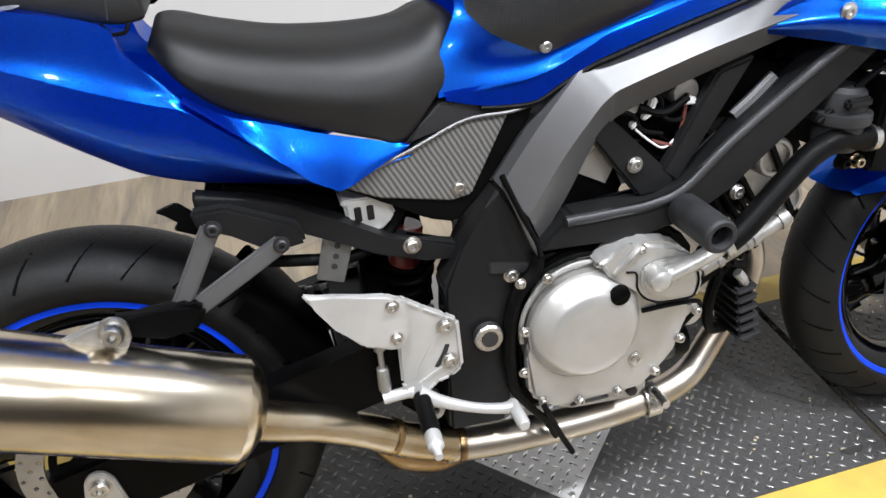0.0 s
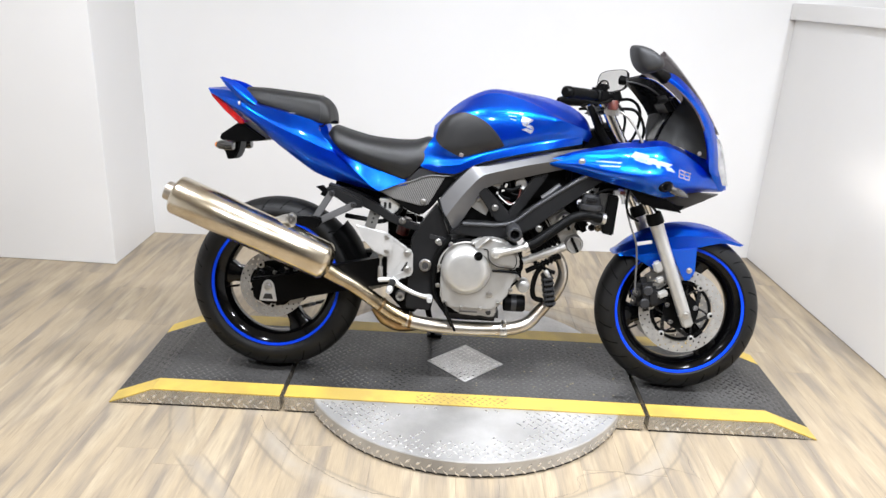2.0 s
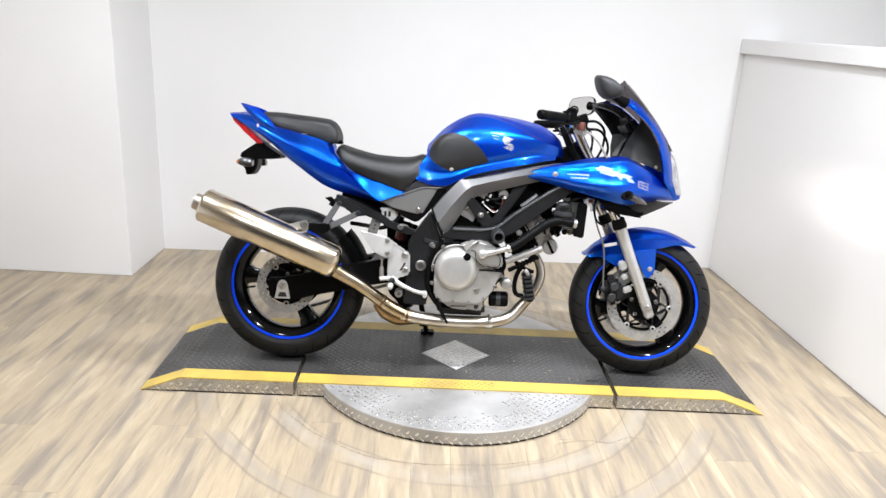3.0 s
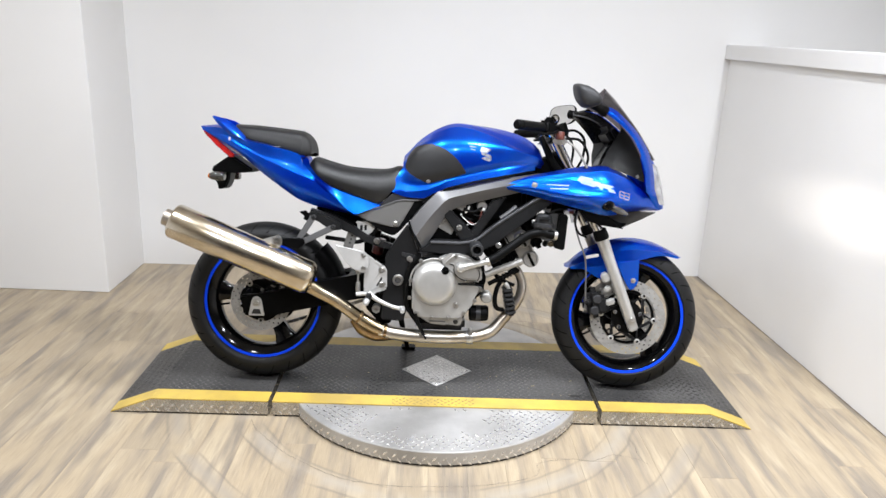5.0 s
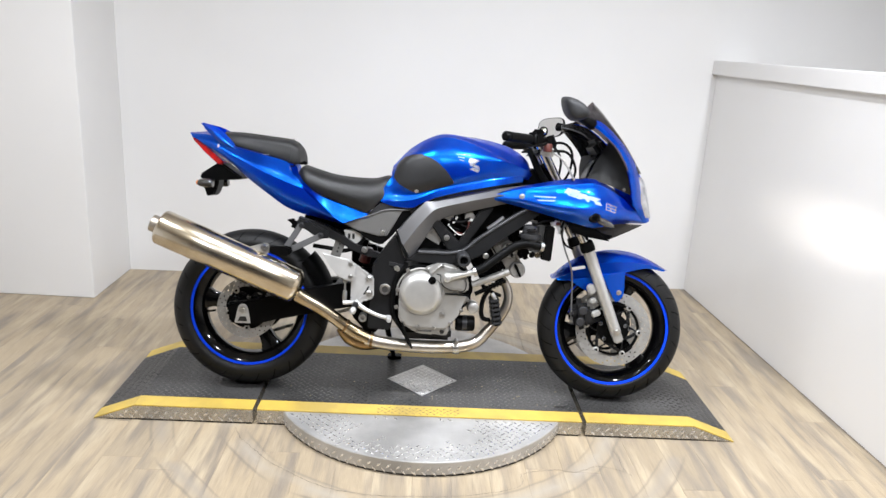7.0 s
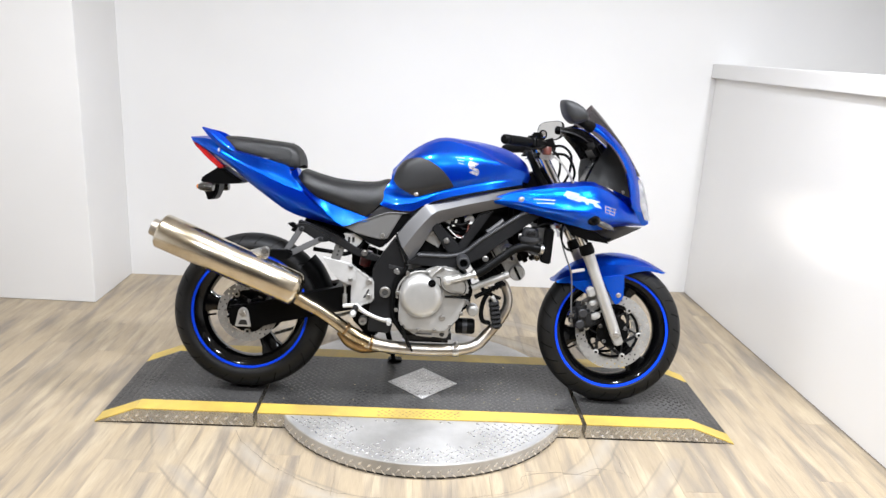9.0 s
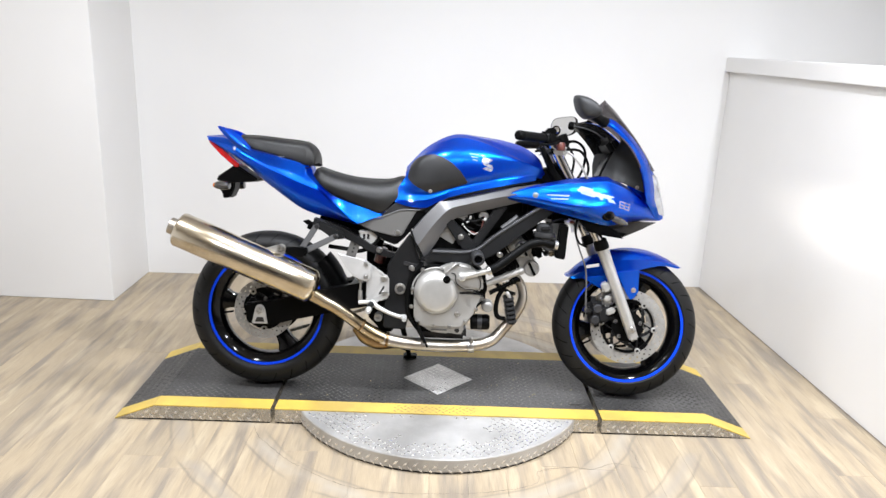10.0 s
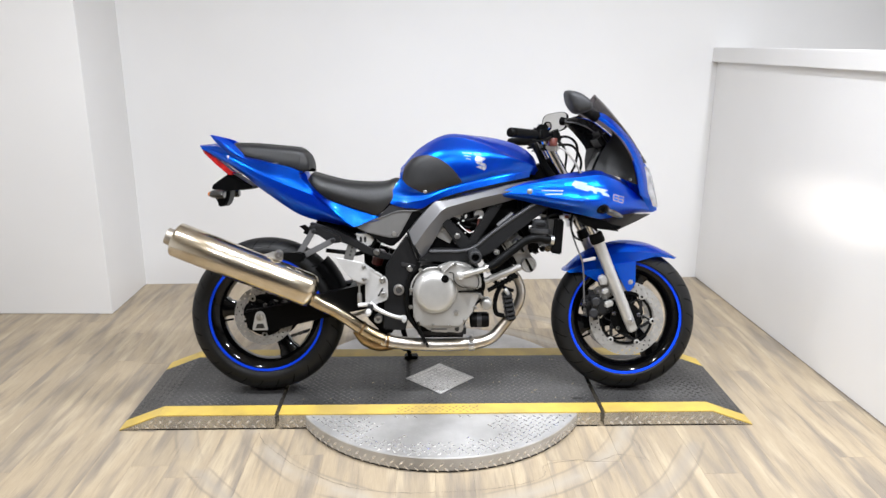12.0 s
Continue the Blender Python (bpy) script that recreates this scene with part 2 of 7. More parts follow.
def floor_material():
    """Vinyl planks: long streaks along each plank, a tone per plank, turning scuffs round the turntable."""
    m = bpy.data.materials.new("vinyl_plank")
    m.use_nodes = True
    nt = m.node_tree
    n, ln = nt.nodes, nt.links
    b = n["Principled BSDF"]
    geo = n.new("ShaderNodeNewGeometry")
    info = n.new("ShaderNodeObjectInfo")
    add = n.new("ShaderNodeVectorMath")
    add.operation = "MULTIPLY_ADD"
    comb = n.new("ShaderNodeCombineXYZ")
    ln.new(info.outputs["Random"], comb.inputs[0])
    ln.new(info.outputs["Random"], comb.inputs[1])
    ln.new(comb.outputs[0], add.inputs[0])
    add.inputs[1].default_value = (17.0, 31.0, 0.0)
    ln.new(geo.outputs["Position"], add.inputs[2])

    def noise_at(scale, vec, detail=5.0):
        mp = n.new("ShaderNodeMapping")
        mp.inputs["Scale"].default_value = vec
        ln.new(add.outputs[0], mp.inputs["Vector"])
        t = n.new("ShaderNodeTexNoise")
        t.inputs["Scale"].default_value, t.inputs["Detail"].default_value = scale, detail
        ln.new(mp.outputs[0], t.inputs["Vector"])
        return t.outputs["Fac"]

    def blend(fac, a, c, kind="MIX"):
        x = n.new("ShaderNodeMix")
        x.data_type, x.blend_type = "RGBA", kind
        for key, value in (("Factor", fac), ("A", a), ("B", c)):
            if isinstance(value, (tuple, float)):
                x.inputs[key].default_value = value
            else:
                ln.new(value, x.inputs[key])
        return x.outputs["Result"]

    def span(value, lo, hi, to_lo=0.0, to_hi=1.0):
        r = n.new("ShaderNodeMapRange")
        r.inputs["From Min"].default_value, r.inputs["From Max"].default_value = lo, hi
        r.inputs["To Min"].default_value, r.inputs["To Max"].default_value = to_lo, to_hi
        ln.new(value, r.inputs["Value"])
        return r.outputs[0]

    tone = blend(info.outputs["Random"], (0.388, 0.308, 0.205, 1), (0.312, 0.252, 0.175, 1))
    streak = span(noise_at(1.0, (18.0, 1.9, 1.0), 2.5), 0.46, 0.64)
    col = blend(streak, tone, (0.232, 0.194, 0.150, 1))
    pale = span(noise_at(1.0, (17.0, 1.9, 1.0), 2.0), 0.54, 0.68)
    col = blend(pale, col, (0.42, 0.342, 0.235, 1))
    thin = span(noise_at(1.0, (75.0, 5.0, 1.0), 2.0), 0.56, 0.70, 0.0, 0.32)
    col = blend(thin, col, (0.185, 0.150, 0.112, 1))
    grain = span(noise_at(60.0, (6.0, 0.25, 1.0)), 0.3, 0.7, 0.88, 1.08)
    g = n.new("ShaderNodeCombineColor")
    for k in range(3):
        ln.new(grain, g.inputs[k])
    col = blend(1.0, col, g.outputs[0], "MULTIPLY")
    # turning scuffs: two broken rings round the turntable's centre
    off = n.new("ShaderNodeVectorMath")
    off.operation = "DISTANCE"
    off.inputs[1].default_value = (-0.02, 0.0, 0.0)
    ln.new(geo.outputs["Position"], off.inputs[0])
    wob = n.new("ShaderNodeTexNoise")
    wob.inputs["Scale"].default_value, wob.inputs["Detail"].default_value = 3.5, 6.0
    ln.new(geo.outputs["Position"], wob.inputs["Vector"])
    dist = n.new("ShaderNodeMath")
    dist.operation = "MULTIPLY_ADD"
    ln.new(wob.outputs["Fac"], dist.inputs[0])
    dist.inputs[1].default_value = 0.05
    ln.new(off.outputs["Value"], dist.inputs[2])
    for radius, width, strength, shade in ((1.022, 0.045, 0.75, (0.285, 0.248, 0.200, 1)), (1.058, 0.009, 0.6, (0.17, 0.145, 0.115, 1)), (0.985, 0.007, 0.5, (0.18, 0.152, 0.12, 1)), (0.780, 0.050, 0.8, (0.350, 0.308, 0.248, 1)), (0.824, 0.009, 0.65, (0.18, 0.155, 0.122, 1)), (0.736, 0.008, 0.55, (0.18, 0.155, 0.122, 1))):
        d = n.new("ShaderNodeMath")
        d.operation = "SUBTRACT"
        ln.new(dist.outputs[0], d.inputs[0])
        d.inputs[1].default_value = radius
        a = n.new("ShaderNodeMath")
        a.operation = "ABSOLUTE"
        ln.new(d.outputs[0], a.inputs[0])
        ring = span(a.outputs[0], 0.0, width, strength, 0.0)
        brk = n.new("ShaderNodeMath")
        brk.operation = "MULTIPLY"
        ln.new(ring, brk.inputs[0])
        ln.new(span(wob.outputs["Fac"], 0.38, 0.50), brk.inputs[1])
        col = blend(brk.outputs[0], col, shade)
    ln.new(col, b.inputs["Base Color"])
    ln.new(span(noise_at(9.0, (2.0, 0.7, 1.0)), 0.3, 0.7, 0.36, 0.52), b.inputs["Roughness"])
    bp = n.new("ShaderNodeBump")
    bp.inputs["Strength"].default_value, bp.inputs["Distance"].default_value = 0.12, 0.002
    ln.new(noise_at(60.0, (6.0, 0.25, 1.0)), bp.inputs["Height"])
    ln.new(bp.outputs[0], b.inputs["Normal"])
    return m


def candy_blue():
    """Metallic paint: deep blue pigment under bright blue flakes and a clear coat."""
    m = mat("blue_metallic_paint", (0.001, 0.205, 1.0), 0.29, 1.0, 0.04, 4, 900, 0.008, coat=1.0, rvar=0.03)
    nt = m.node_tree
    pig = nt.nodes.new("ShaderNodeBsdfPrincipled")
    pig.inputs["Base Color"].default_value = (0.001, 0.018, 0.42, 1)
    pig.inputs["Roughness"].default_value = 0.5
    pig.inputs["Specular IOR Level"].default_value = 0.1
    pig.inputs["Coat Weight"].default_value = 1.0
    pig.inputs["Coat Roughness"].default_value = 0.04
    mx = nt.nodes.new("ShaderNodeMixShader")
    mx.inputs[0].default_value = 0.70
    nt.links.new(pig.outputs[0], mx.inputs[1])
    nt.links.new(nt.nodes["Principled BSDF"].outputs[0], mx.inputs[2])
    nt.links.new(mx.outputs[0], nt.nodes["Material Output"].inputs["Surface"])
    return m


def tinted_screen():
    """Smoked acrylic: mostly dark, a little light passes."""
    m = mat("smoked_acrylic_screen", (0.012, 0.0112, 0.012), 0.08, 0.0, 0.1, 8, 50, 0.0, coat=0.6, rvar=0.02)
    nt = m.node_tree
    clear = nt.nodes.new("ShaderNodeBsdfTransparent")
    clear.inputs["Color"].default_value = (0.95, 0.84, 0.90, 1)
    mx = nt.nodes.new("ShaderNodeMixShader")
    mx.inputs[0].default_value = 0.13
    nt.links.new(nt.nodes["Principled BSDF"].outputs[0], mx.inputs[1])
    nt.links.new(clear.outputs[0], mx.inputs[2])
    nt.links.new(mx.outputs[0], nt.nodes["Material Output"].inputs["Surface"])
    return m


SCREEN = tinted_screen()
BLUE = candy_blue()
CARBON = carbon_material()
PAD = pad_material()
PLANK = floor_material()

# ---- mesh tools ----
from mathutils.bvhtree import BVHTree


def part(name, bm, material, parent=None, label="", smooth=35.0):
    bmesh.ops.recalc_face_normals(bm, faces=bm.faces)
    me = bpy.data.meshes.new(name)
    bm.to_mesh(me)
    bm.free()
    me.materials.append(material)
    if smooth:
        me.shade_smooth()
        me.set_sharp_from_angle(angle=radians(smooth))
    ob = new(name, me)
    if parent is not None:
        ob.parent = parent
    if label:
        tagged(ob, label)
    return ob


def glide(pts, n, closed=False):
    """n points on a smooth curve through pts."""
    p = [np.array(q, float) for q in pts]
    m = len(p)
    spans = m if closed else m - 1
    out = []
    for k in range(n):
        u = k * spans / (n if closed else n - 1)
        i = min(int(u), spans - 1)
        f = u - i
        if closed:
            a, b, c, d = p[(i - 1) % m], p[i], p[(i + 1) % m], p[(i + 2) % m]
        else:
            b, c = p[i], p[i + 1]
            a = p[i - 1] if i else 2 * b - c
            d = p[i + 2] if i + 2 < m else 2 * c - b
        out.append(0.5 * (2 * b + (c - a) * f + (2 * a - 5 * b + 4 * c - d) * f * f + (3 * b - a - 3 * c + d) * f ** 3))
    return out


def flip(rails):
    return [[(x, -y, z) for x, y, z in r] for r in rails]


def skin(bm, rails, nu=40, nv=16, thick=0.003):
    """A smooth shell over rails (each a list of as many points)."""
    along = [glide(r, nu) for r in rails]
    grid = [glide([r[k] for r in along], nv) for k in range(nu)]
    vs = [[bm.verts.new(p) for p in col] for col in grid]
    faces = []
    for a in range(nu - 1):
        for b in range(nv - 1):
            faces.append(bm.faces.new((vs[a][b], vs[a + 1][b], vs[a + 1][b + 1], vs[a][b + 1])))
    if thick:
        bmesh.ops.solidify(bm, geom=faces, thickness=thick)
    return bm


def both(bm, rails, *args):
    skin(bm, rails, *args)
    skin(bm, [r for r in reversed(flip(rails))], *args)
    return bm


def plate(bm, pts, y0, y1, bev=0.003, seg=2, taper=None):
    """A plate: an outline of (x, z) from y0 to y1, its edges rounded."""
    f = taper or (lambda x, z, y: y)
    a = [bm.verts.new((x, f(x, z, y0), z)) for x, z in pts]
    b = [bm.verts.new((x, f(x, z, y1), z)) for x, z in pts]
    n = len(pts)
    faces = [bm.faces.new(a), bm.faces.new(b[::-1])]
    for k in range(n):
        faces.append(bm.faces.new((a[k], b[k], b[(k + 1) % n], a[(k + 1) % n])))
    if bev:
        edges = list({e for fc in faces for e in fc.edges})
        bmesh.ops.bevel(bm, geom=edges, offset=bev, segments=seg, affect="EDGES", clamp_overlap=True)
    return bm


def box(bm, centre, size, bev=0.003, turn=None, seg=2):
    r = bmesh.ops.create_cube(bm, size=1.0)
    m = Matrix.Translation(centre) @ (turn or Matrix.Identity(4)) @ Matrix.Diagonal((*size, 1))
    bmesh.ops.transform(bm, matrix=m, verts=r["verts"])
    if bev:
        edges = list({e for v in r["verts"] for e in v.link_edges})
        bmesh.ops.bevel(bm, geom=edges, offset=bev, segments=seg, affect="EDGES", clamp_overlap=True)
    return bm


def beam(bm, p, q, w, h, bev=0.003):
    """A bar from p to q, w wide (across y) and h high."""
    p, q = Vector(p), Vector(q)
    d = (q - p).normalized()
    side = Vector((0, 1, 0))
    up = d.cross(side).normalized()
    side = up.cross(d)
    m = Matrix((d, side, up)).transposed().to_4x4()
    return box(bm, (p + q) / 2, ((q - p).length, w, h), bev, m)


def lathe(bm, prof, n=48, m=None, closed=False):
    """prof: (radius, height along the axis y)."""
    m = m or Matrix.Identity(4)
    rings = []
    for r, h in prof:
        if r < 1e-5:
            rings.append([bm.verts.new(m @ Vector((0, h, 0)))])
        else:
            rings.append([bm.verts.new(m @ Vector((r * math.cos(2 * math.pi * k / n), h, r * math.sin(2 * math.pi * k / n)))) for k in range(n)])
    pairs = list(zip(rings, rings[1:])) + ([(rings[-1], rings[0])] if closed else [])
    for a, b in pairs:
        for k in range(n):
            j = (k + 1) % n
            if len(a) == 1 and len(b) == 1:
                continue
            if len(a) == 1:
                bm.faces.new((a[0], b[k], b[j]))
            elif len(b) == 1:
                bm.faces.new((a[k], a[j], b[0]))
            else:
                bm.faces.new((a[k], a[j], b[j], b[k]))
    return bm


def tube(bm, pts, r, n=12, res=40, smooth=True):
    p = [Vector(q) for q in (glide(pts, res) if smooth else pts)]
    rs = [r] * len(p) if isinstance(r, (int, float)) else [float(v) for v in np.interp(np.linspace(0, 1, len(p)), np.linspace(0, 1, len(r)), r)]
    t0 = (p[1] - p[0]).normalized()
    side = t0.orthogonal().normalized()
    rings = []
    for k, q in enumerate(p):
        t = (p[min(k + 1, len(p) - 1)] - p[max(k - 1, 0)]).normalized()
        side = (side - t * side.dot(t)).normalized()
        up = t.cross(side)
        rings.append([bm.verts.new(q + rs[k] * (math.cos(a) * side + math.sin(a) * up)) for a in (2 * math.pi * j / n for j in range(n))])
    for a, b in zip(rings, rings[1:]):
        for k in range(n):
            bm.faces.new((a[k], a[(k + 1) % n], b[(k + 1) % n], b[k]))
    bm.faces.new(rings[0][::-1])
    bm.faces.new(rings[-1])
    return bm


def along_x(x, y, z):
    """Turns a lathe's axis from y to x, at a place."""
    return Matrix.Translation((x, y, z)) @ Matrix.Rotation(radians(-90), 4, "Z")


def axis_to(p, d):
    """Turns a lathe's axis y to the direction d, at p."""
    return Matrix.Translation(p) @ Vector((0, 1, 0)).rotation_difference(Vector(d)).to_matrix().to_4x4()


def bolt(name, x, y, z, r, parent, material=None, h=0.006, out=-1):
    """A capped bolt head with a socket, facing outwards along y."""
    bm = bmesh.new()
    prof = [(0.0, 0.35 * h), (0.42 * r, 0.35 * h), (0.45 * r, h), (0.8 * r, h), (r, 0.75 * h), (r, 0.0), (1.35 * r, 0.0), (1.35 * r, -0.3 * h), (0, -0.3 * h)]
    if parent.name.startswith("motorcycle"):
        x, z = x * (1 + 0.014 * max(0.0, z - 0.30)), z - 0.066 * abs(y)
    lathe(bm, [(a, out * b) for a, b in prof], 16, Matrix.Translation((x, y, z)))
    return part(name, bm, material or BOLT, parent)


def laid(bm, tree, top, bottom, lift=0.0015, nu=16, nv=8):
    """A thin sheet laid on the right-hand flank of a body: between two curves of (x, z)."""
    a, b = glide([(x, 0, z) for x, z in top], nu), glide([(x, 0, z) for x, z in bottom], nu)
    rows = []
    for k in range(nu):
        col = []
        for j in range(nv):
            q = a[k] + (b[k] - a[k]) * j / (nv - 1)
            hit = tree.ray_cast(Vector((q[0], -1, q[2])), Vector((0, 1, 0)))
            col.append((q[0], (hit[0].y if hit[0] else -0.12), q[2], hit[1] if hit[0] else Vector((0, -1, 0))))
        rows.append(col)
    outer = [[bm.verts.new(Vector((x, y, z)) + (nm if nm.y < 0 else -nm) * lift) for x, y, z, nm in col] for col in rows]
    inner = [[bm.verts.new(Vector((x, y, z)) - (nm if nm.y < 0 else -nm) * 0.001) for x, y, z, nm in col] for col in rows]
    for g in (outer, inner):
        for k in range(nu - 1):
            for j in range(nv - 1):
                bm.faces.new((g[k][j], g[k + 1][j], g[k + 1][j + 1], g[k][j + 1]))
    edge = [(k, 0) for k in range(nu)] + [(nu - 1, j) for j in range(1, nv)] + [(k, nv - 1) for k in range(nu - 2, -1, -1)] + [(0, j) for j in range(nv - 2, 0, -1)]
    for e, f in zip(edge, edge[1:] + edge[:1]):
        bm.faces.new((outer[e[0]][e[1]], outer[f[0]][f[1]], inner[f[0]][f[1]], inner[e[0]][e[1]]))
    return bm


def empty(name, label, category, **more):
    return tagged(new(name), label, category, **more)

# ---- the room ----


def slab(name, pts, z0, z1, material, label, category, bev=0.0):
    """A wall or slab: a plan outline of (x, y) from z0 to z1."""
    bm = bmesh.new()
    a = [bm.verts.new((x, y, z0)) for x, y in pts]
    b = [bm.verts.new((x, y, z1)) for x, y in pts]
    bm.faces.new(a[::-1])
    bm.faces.new(b)
    for k in range(len(pts)):
        j = (k + 1) % len(pts)
        bm.faces.new((a[k], a[j], b[j], b[k]))
    if bev:
        bmesh.ops.bevel(bm, geom=list(bm.edges), offset=bev, segments=2, affect="EDGES")
    return tagged(part(name, bm, material, smooth=30), label, category, kind="structure")


HIGH = 2.7
floor = slab("floor", [(-3.3, -7.6), (2.95, -7.6), (2.95, 1.75), (-3.3, 1.75)], -0.12, -0.006, SUBFLOOR, "pale brown wood-look vinyl plank floor with scuffs", "floor")
# the back wall runs slightly askew; a pier stands before it on one side
slab("wall_back", [(-1.90, 1.427), (2.95, 1.573), (2.95, 1.75), (-1.90, 1.75)], 0, HIGH, WALLPAINT, "smooth white painted back wall", "wall")
slab("wall_pier", [(-3.3, 0.965), (-1.74, 0.935), (-1.743, 1.74), (-3.3, 1.74)], 0, HIGH, WALLPAINT, "white painted boxed-out wall pier", "wall", 0.003)
slab("wall_left", [(-3.3, -7.6), (-3.15, -7.6), (-3.15, 0.968), (-3.3, 0.968)], 0, HIGH, WALLPAINT, "white painted side wall", "wall")
# Unseen wall; its grey stands for the dark, unlit far end.
slab("wall_front", [(-3.15, -7.6), (2.8, -7.6), (2.8, -7.45), (-3.15, -7.45)], 0, HIGH, UNLIT_WALL, "unseen plain end wall, greyed to stand for the unlit far end", "wall")
slab("wall_low", [(1.605, 1.535), (1.806, -4.15), (1.946, -4.15), (1.745, 1.538)], 0, 1.297, WALLPAINT, "white painted half-height side wall", "wall")
slab("trim_ledge", [(1.574, 1.532), (1.775, -4.15), (1.976, -4.15), (1.775, 1.538)], 1.299, 1.378, WALLPAINT, "white painted capping ledge on the half wall", "ledge", 0.004)
slab("wall_recess", [(2.8, -7.6), (2.95, -7.6), (2.95, 1.568), (2.8, 1.562)], 0, HIGH, WALLPAINT, "white painted wall set back above the ledge", "wall")
slab("ceiling", [(-3.3, -7.6), (2.95, -7.6), (2.95, 1.75), (-3.3, 1.75)], HIGH + 0.002, HIGH + 0.1, CEILPAINT, "plain off-white ceiling", "ceiling")
# dark gap along the foot of the half wall
slab("trim_gap", [(1.6015, 1.525), (1.8005, -4.1), (1.8045, -4.1), (1.6045, 1.53)], 0.0005, 0.003, CRACK, "thin dark gap at the foot of the half wall", "trim")

# ---- turntable with a deck and two ramp ends ----
CX, CY, RT = -0.02, 0.005, 0.585
DECK_Z = 0.062
NEAR, FAR = -0.281, 0.312


def lugs(cells, length, width, height, name, material, parent, label):
    """Raised lozenges of tread plate. cells: (centre, long axis, cross axis, normal)."""
    vs, fs = [], []
    for c, a, b, nm in cells:
        k = len(vs)
        for sa, sb, sn in ((-1, 0, 0), (0, -1, 0), (1, 0, 0), (0, 1, 0), (-0.55, 0, 1), (0.55, 0, 1)):
            vs.append(tuple(c + a * (sa * length / 2) + b * (sb * width / 2) + nm * (sn * height)))
        fs += [(k, k + 1, k + 4), (k + 1, k + 5, k + 4), (k + 1, k + 2, k + 5), (k + 2, k + 3, k + 5), (k + 3, k + 4, k + 5), (k + 3, k, k + 4)]
    me = bpy.data.meshes.new(name)
    me.from_pydata(vs, [], fs)
    me.materials.append(material)
    me.shade_smooth()
    ob = new(name, me)
    ob.parent = parent
    return tagged(ob, label, kind="stuff")


def tread_cells(u0, u1, v0, v1, pitch, place, keep=lambda u, v: True):
    """Staggered lozenges, turned by turns, over a rectangle of u and v; place gives the point and the two axes and normal."""
    cells = []
    nu, nv = int((u1 - u0) / pitch), int((v1 - v0) / pitch * 2)
    for j in range(nv + 1):
        for i in range(nu + 1):
            u, v = u0 + (i + 0.25 + 0.5 * (j % 2)) * pitch, v0 + (j + 0.5) * pitch / 2
            if u > u1 - 0.3 * pitch or v > v1 - 0.25 * pitch or not keep(u, v):
                continue
            p, eu, ev, nm = place(u, v)
            s = 1 if j % 2 else -1
            a = (eu + s * ev).normalized()
            cells.append((p, a, nm.cross(a), nm))
    return cells


X, Y, Z = Vector((1, 0, 0)), Vector((0, 1, 0)), Vector((0, 0, 1))


def flat_top(u, v):
    return Vector((u, v, DECK_Z)), X, Y, Z


table = empty("turntable", "round aluminium tread-plate turntable with a dark deck", "turntable")
bm = bmesh.new()
M = Matrix.Translation((CX, CY, 0)) @ Matrix.Rotation(radians(90), 4, "X")
lathe(bm, [(0, 0.007), (RT - 0.002, 0.007), (RT, 0.009), (RT, 0.053), (RT - 0.003, 0.057), (0, 0.057)], 128, M)
plate_disc = part("disc", bm, ALU_TOP, table, "worn bare aluminium tread-plate disc")
lugs(tread_cells(CX - RT, CX + RT, CY - RT, NEAR - 0.004, 0.034, lambda u, v: (Vector((u, v, 0.057)), X, Y, Z),
                 lambda u, v: (u - CX) ** 2 + (v - CY) ** 2 < (RT - 0.012) ** 2 and ((u + 0.05) / 0.27) ** 2 + ((v + 0.38) / 0.11) ** 2 > 0.8 + 0.4 * math.sin(31 * u) * math.sin(47 * v)), 0.026, 0.008, 0.0024, "tread_pattern", ALU_LUG, plate_disc, "raised tread lozenges")
lugs(tread_cells(CX - RT, CX + RT, FAR + 0.004, CY + RT, 0.034, lambda u, v: (Vector((u, v, 0.057)), X, Y, Z),
                 lambda u, v: (u - CX) ** 2 + (v - CY) ** 2 < (RT - 0.012) ** 2), 0.026, 0.008, 0.0008, "tread_pattern", ALU_TOP, plate_disc, "tread lozenges worn nearly flat")


def rim_place(u, v):
    a = u / RT
    nm = Vector((math.cos(a), math.sin(a), 0))
    return Vector((CX, CY, v)) + nm * RT, Vector((-math.sin(a), math.cos(a), 0)), Z, nm


lugs(tread_cells(RT * radians(200), RT * radians(340), 0.004, 0.054, 0.034, rim_place), 0.026, 0.008, 0.0024, "tread_pattern", ALU_LUG, plate_disc, "raised tread lozenges on the rim")


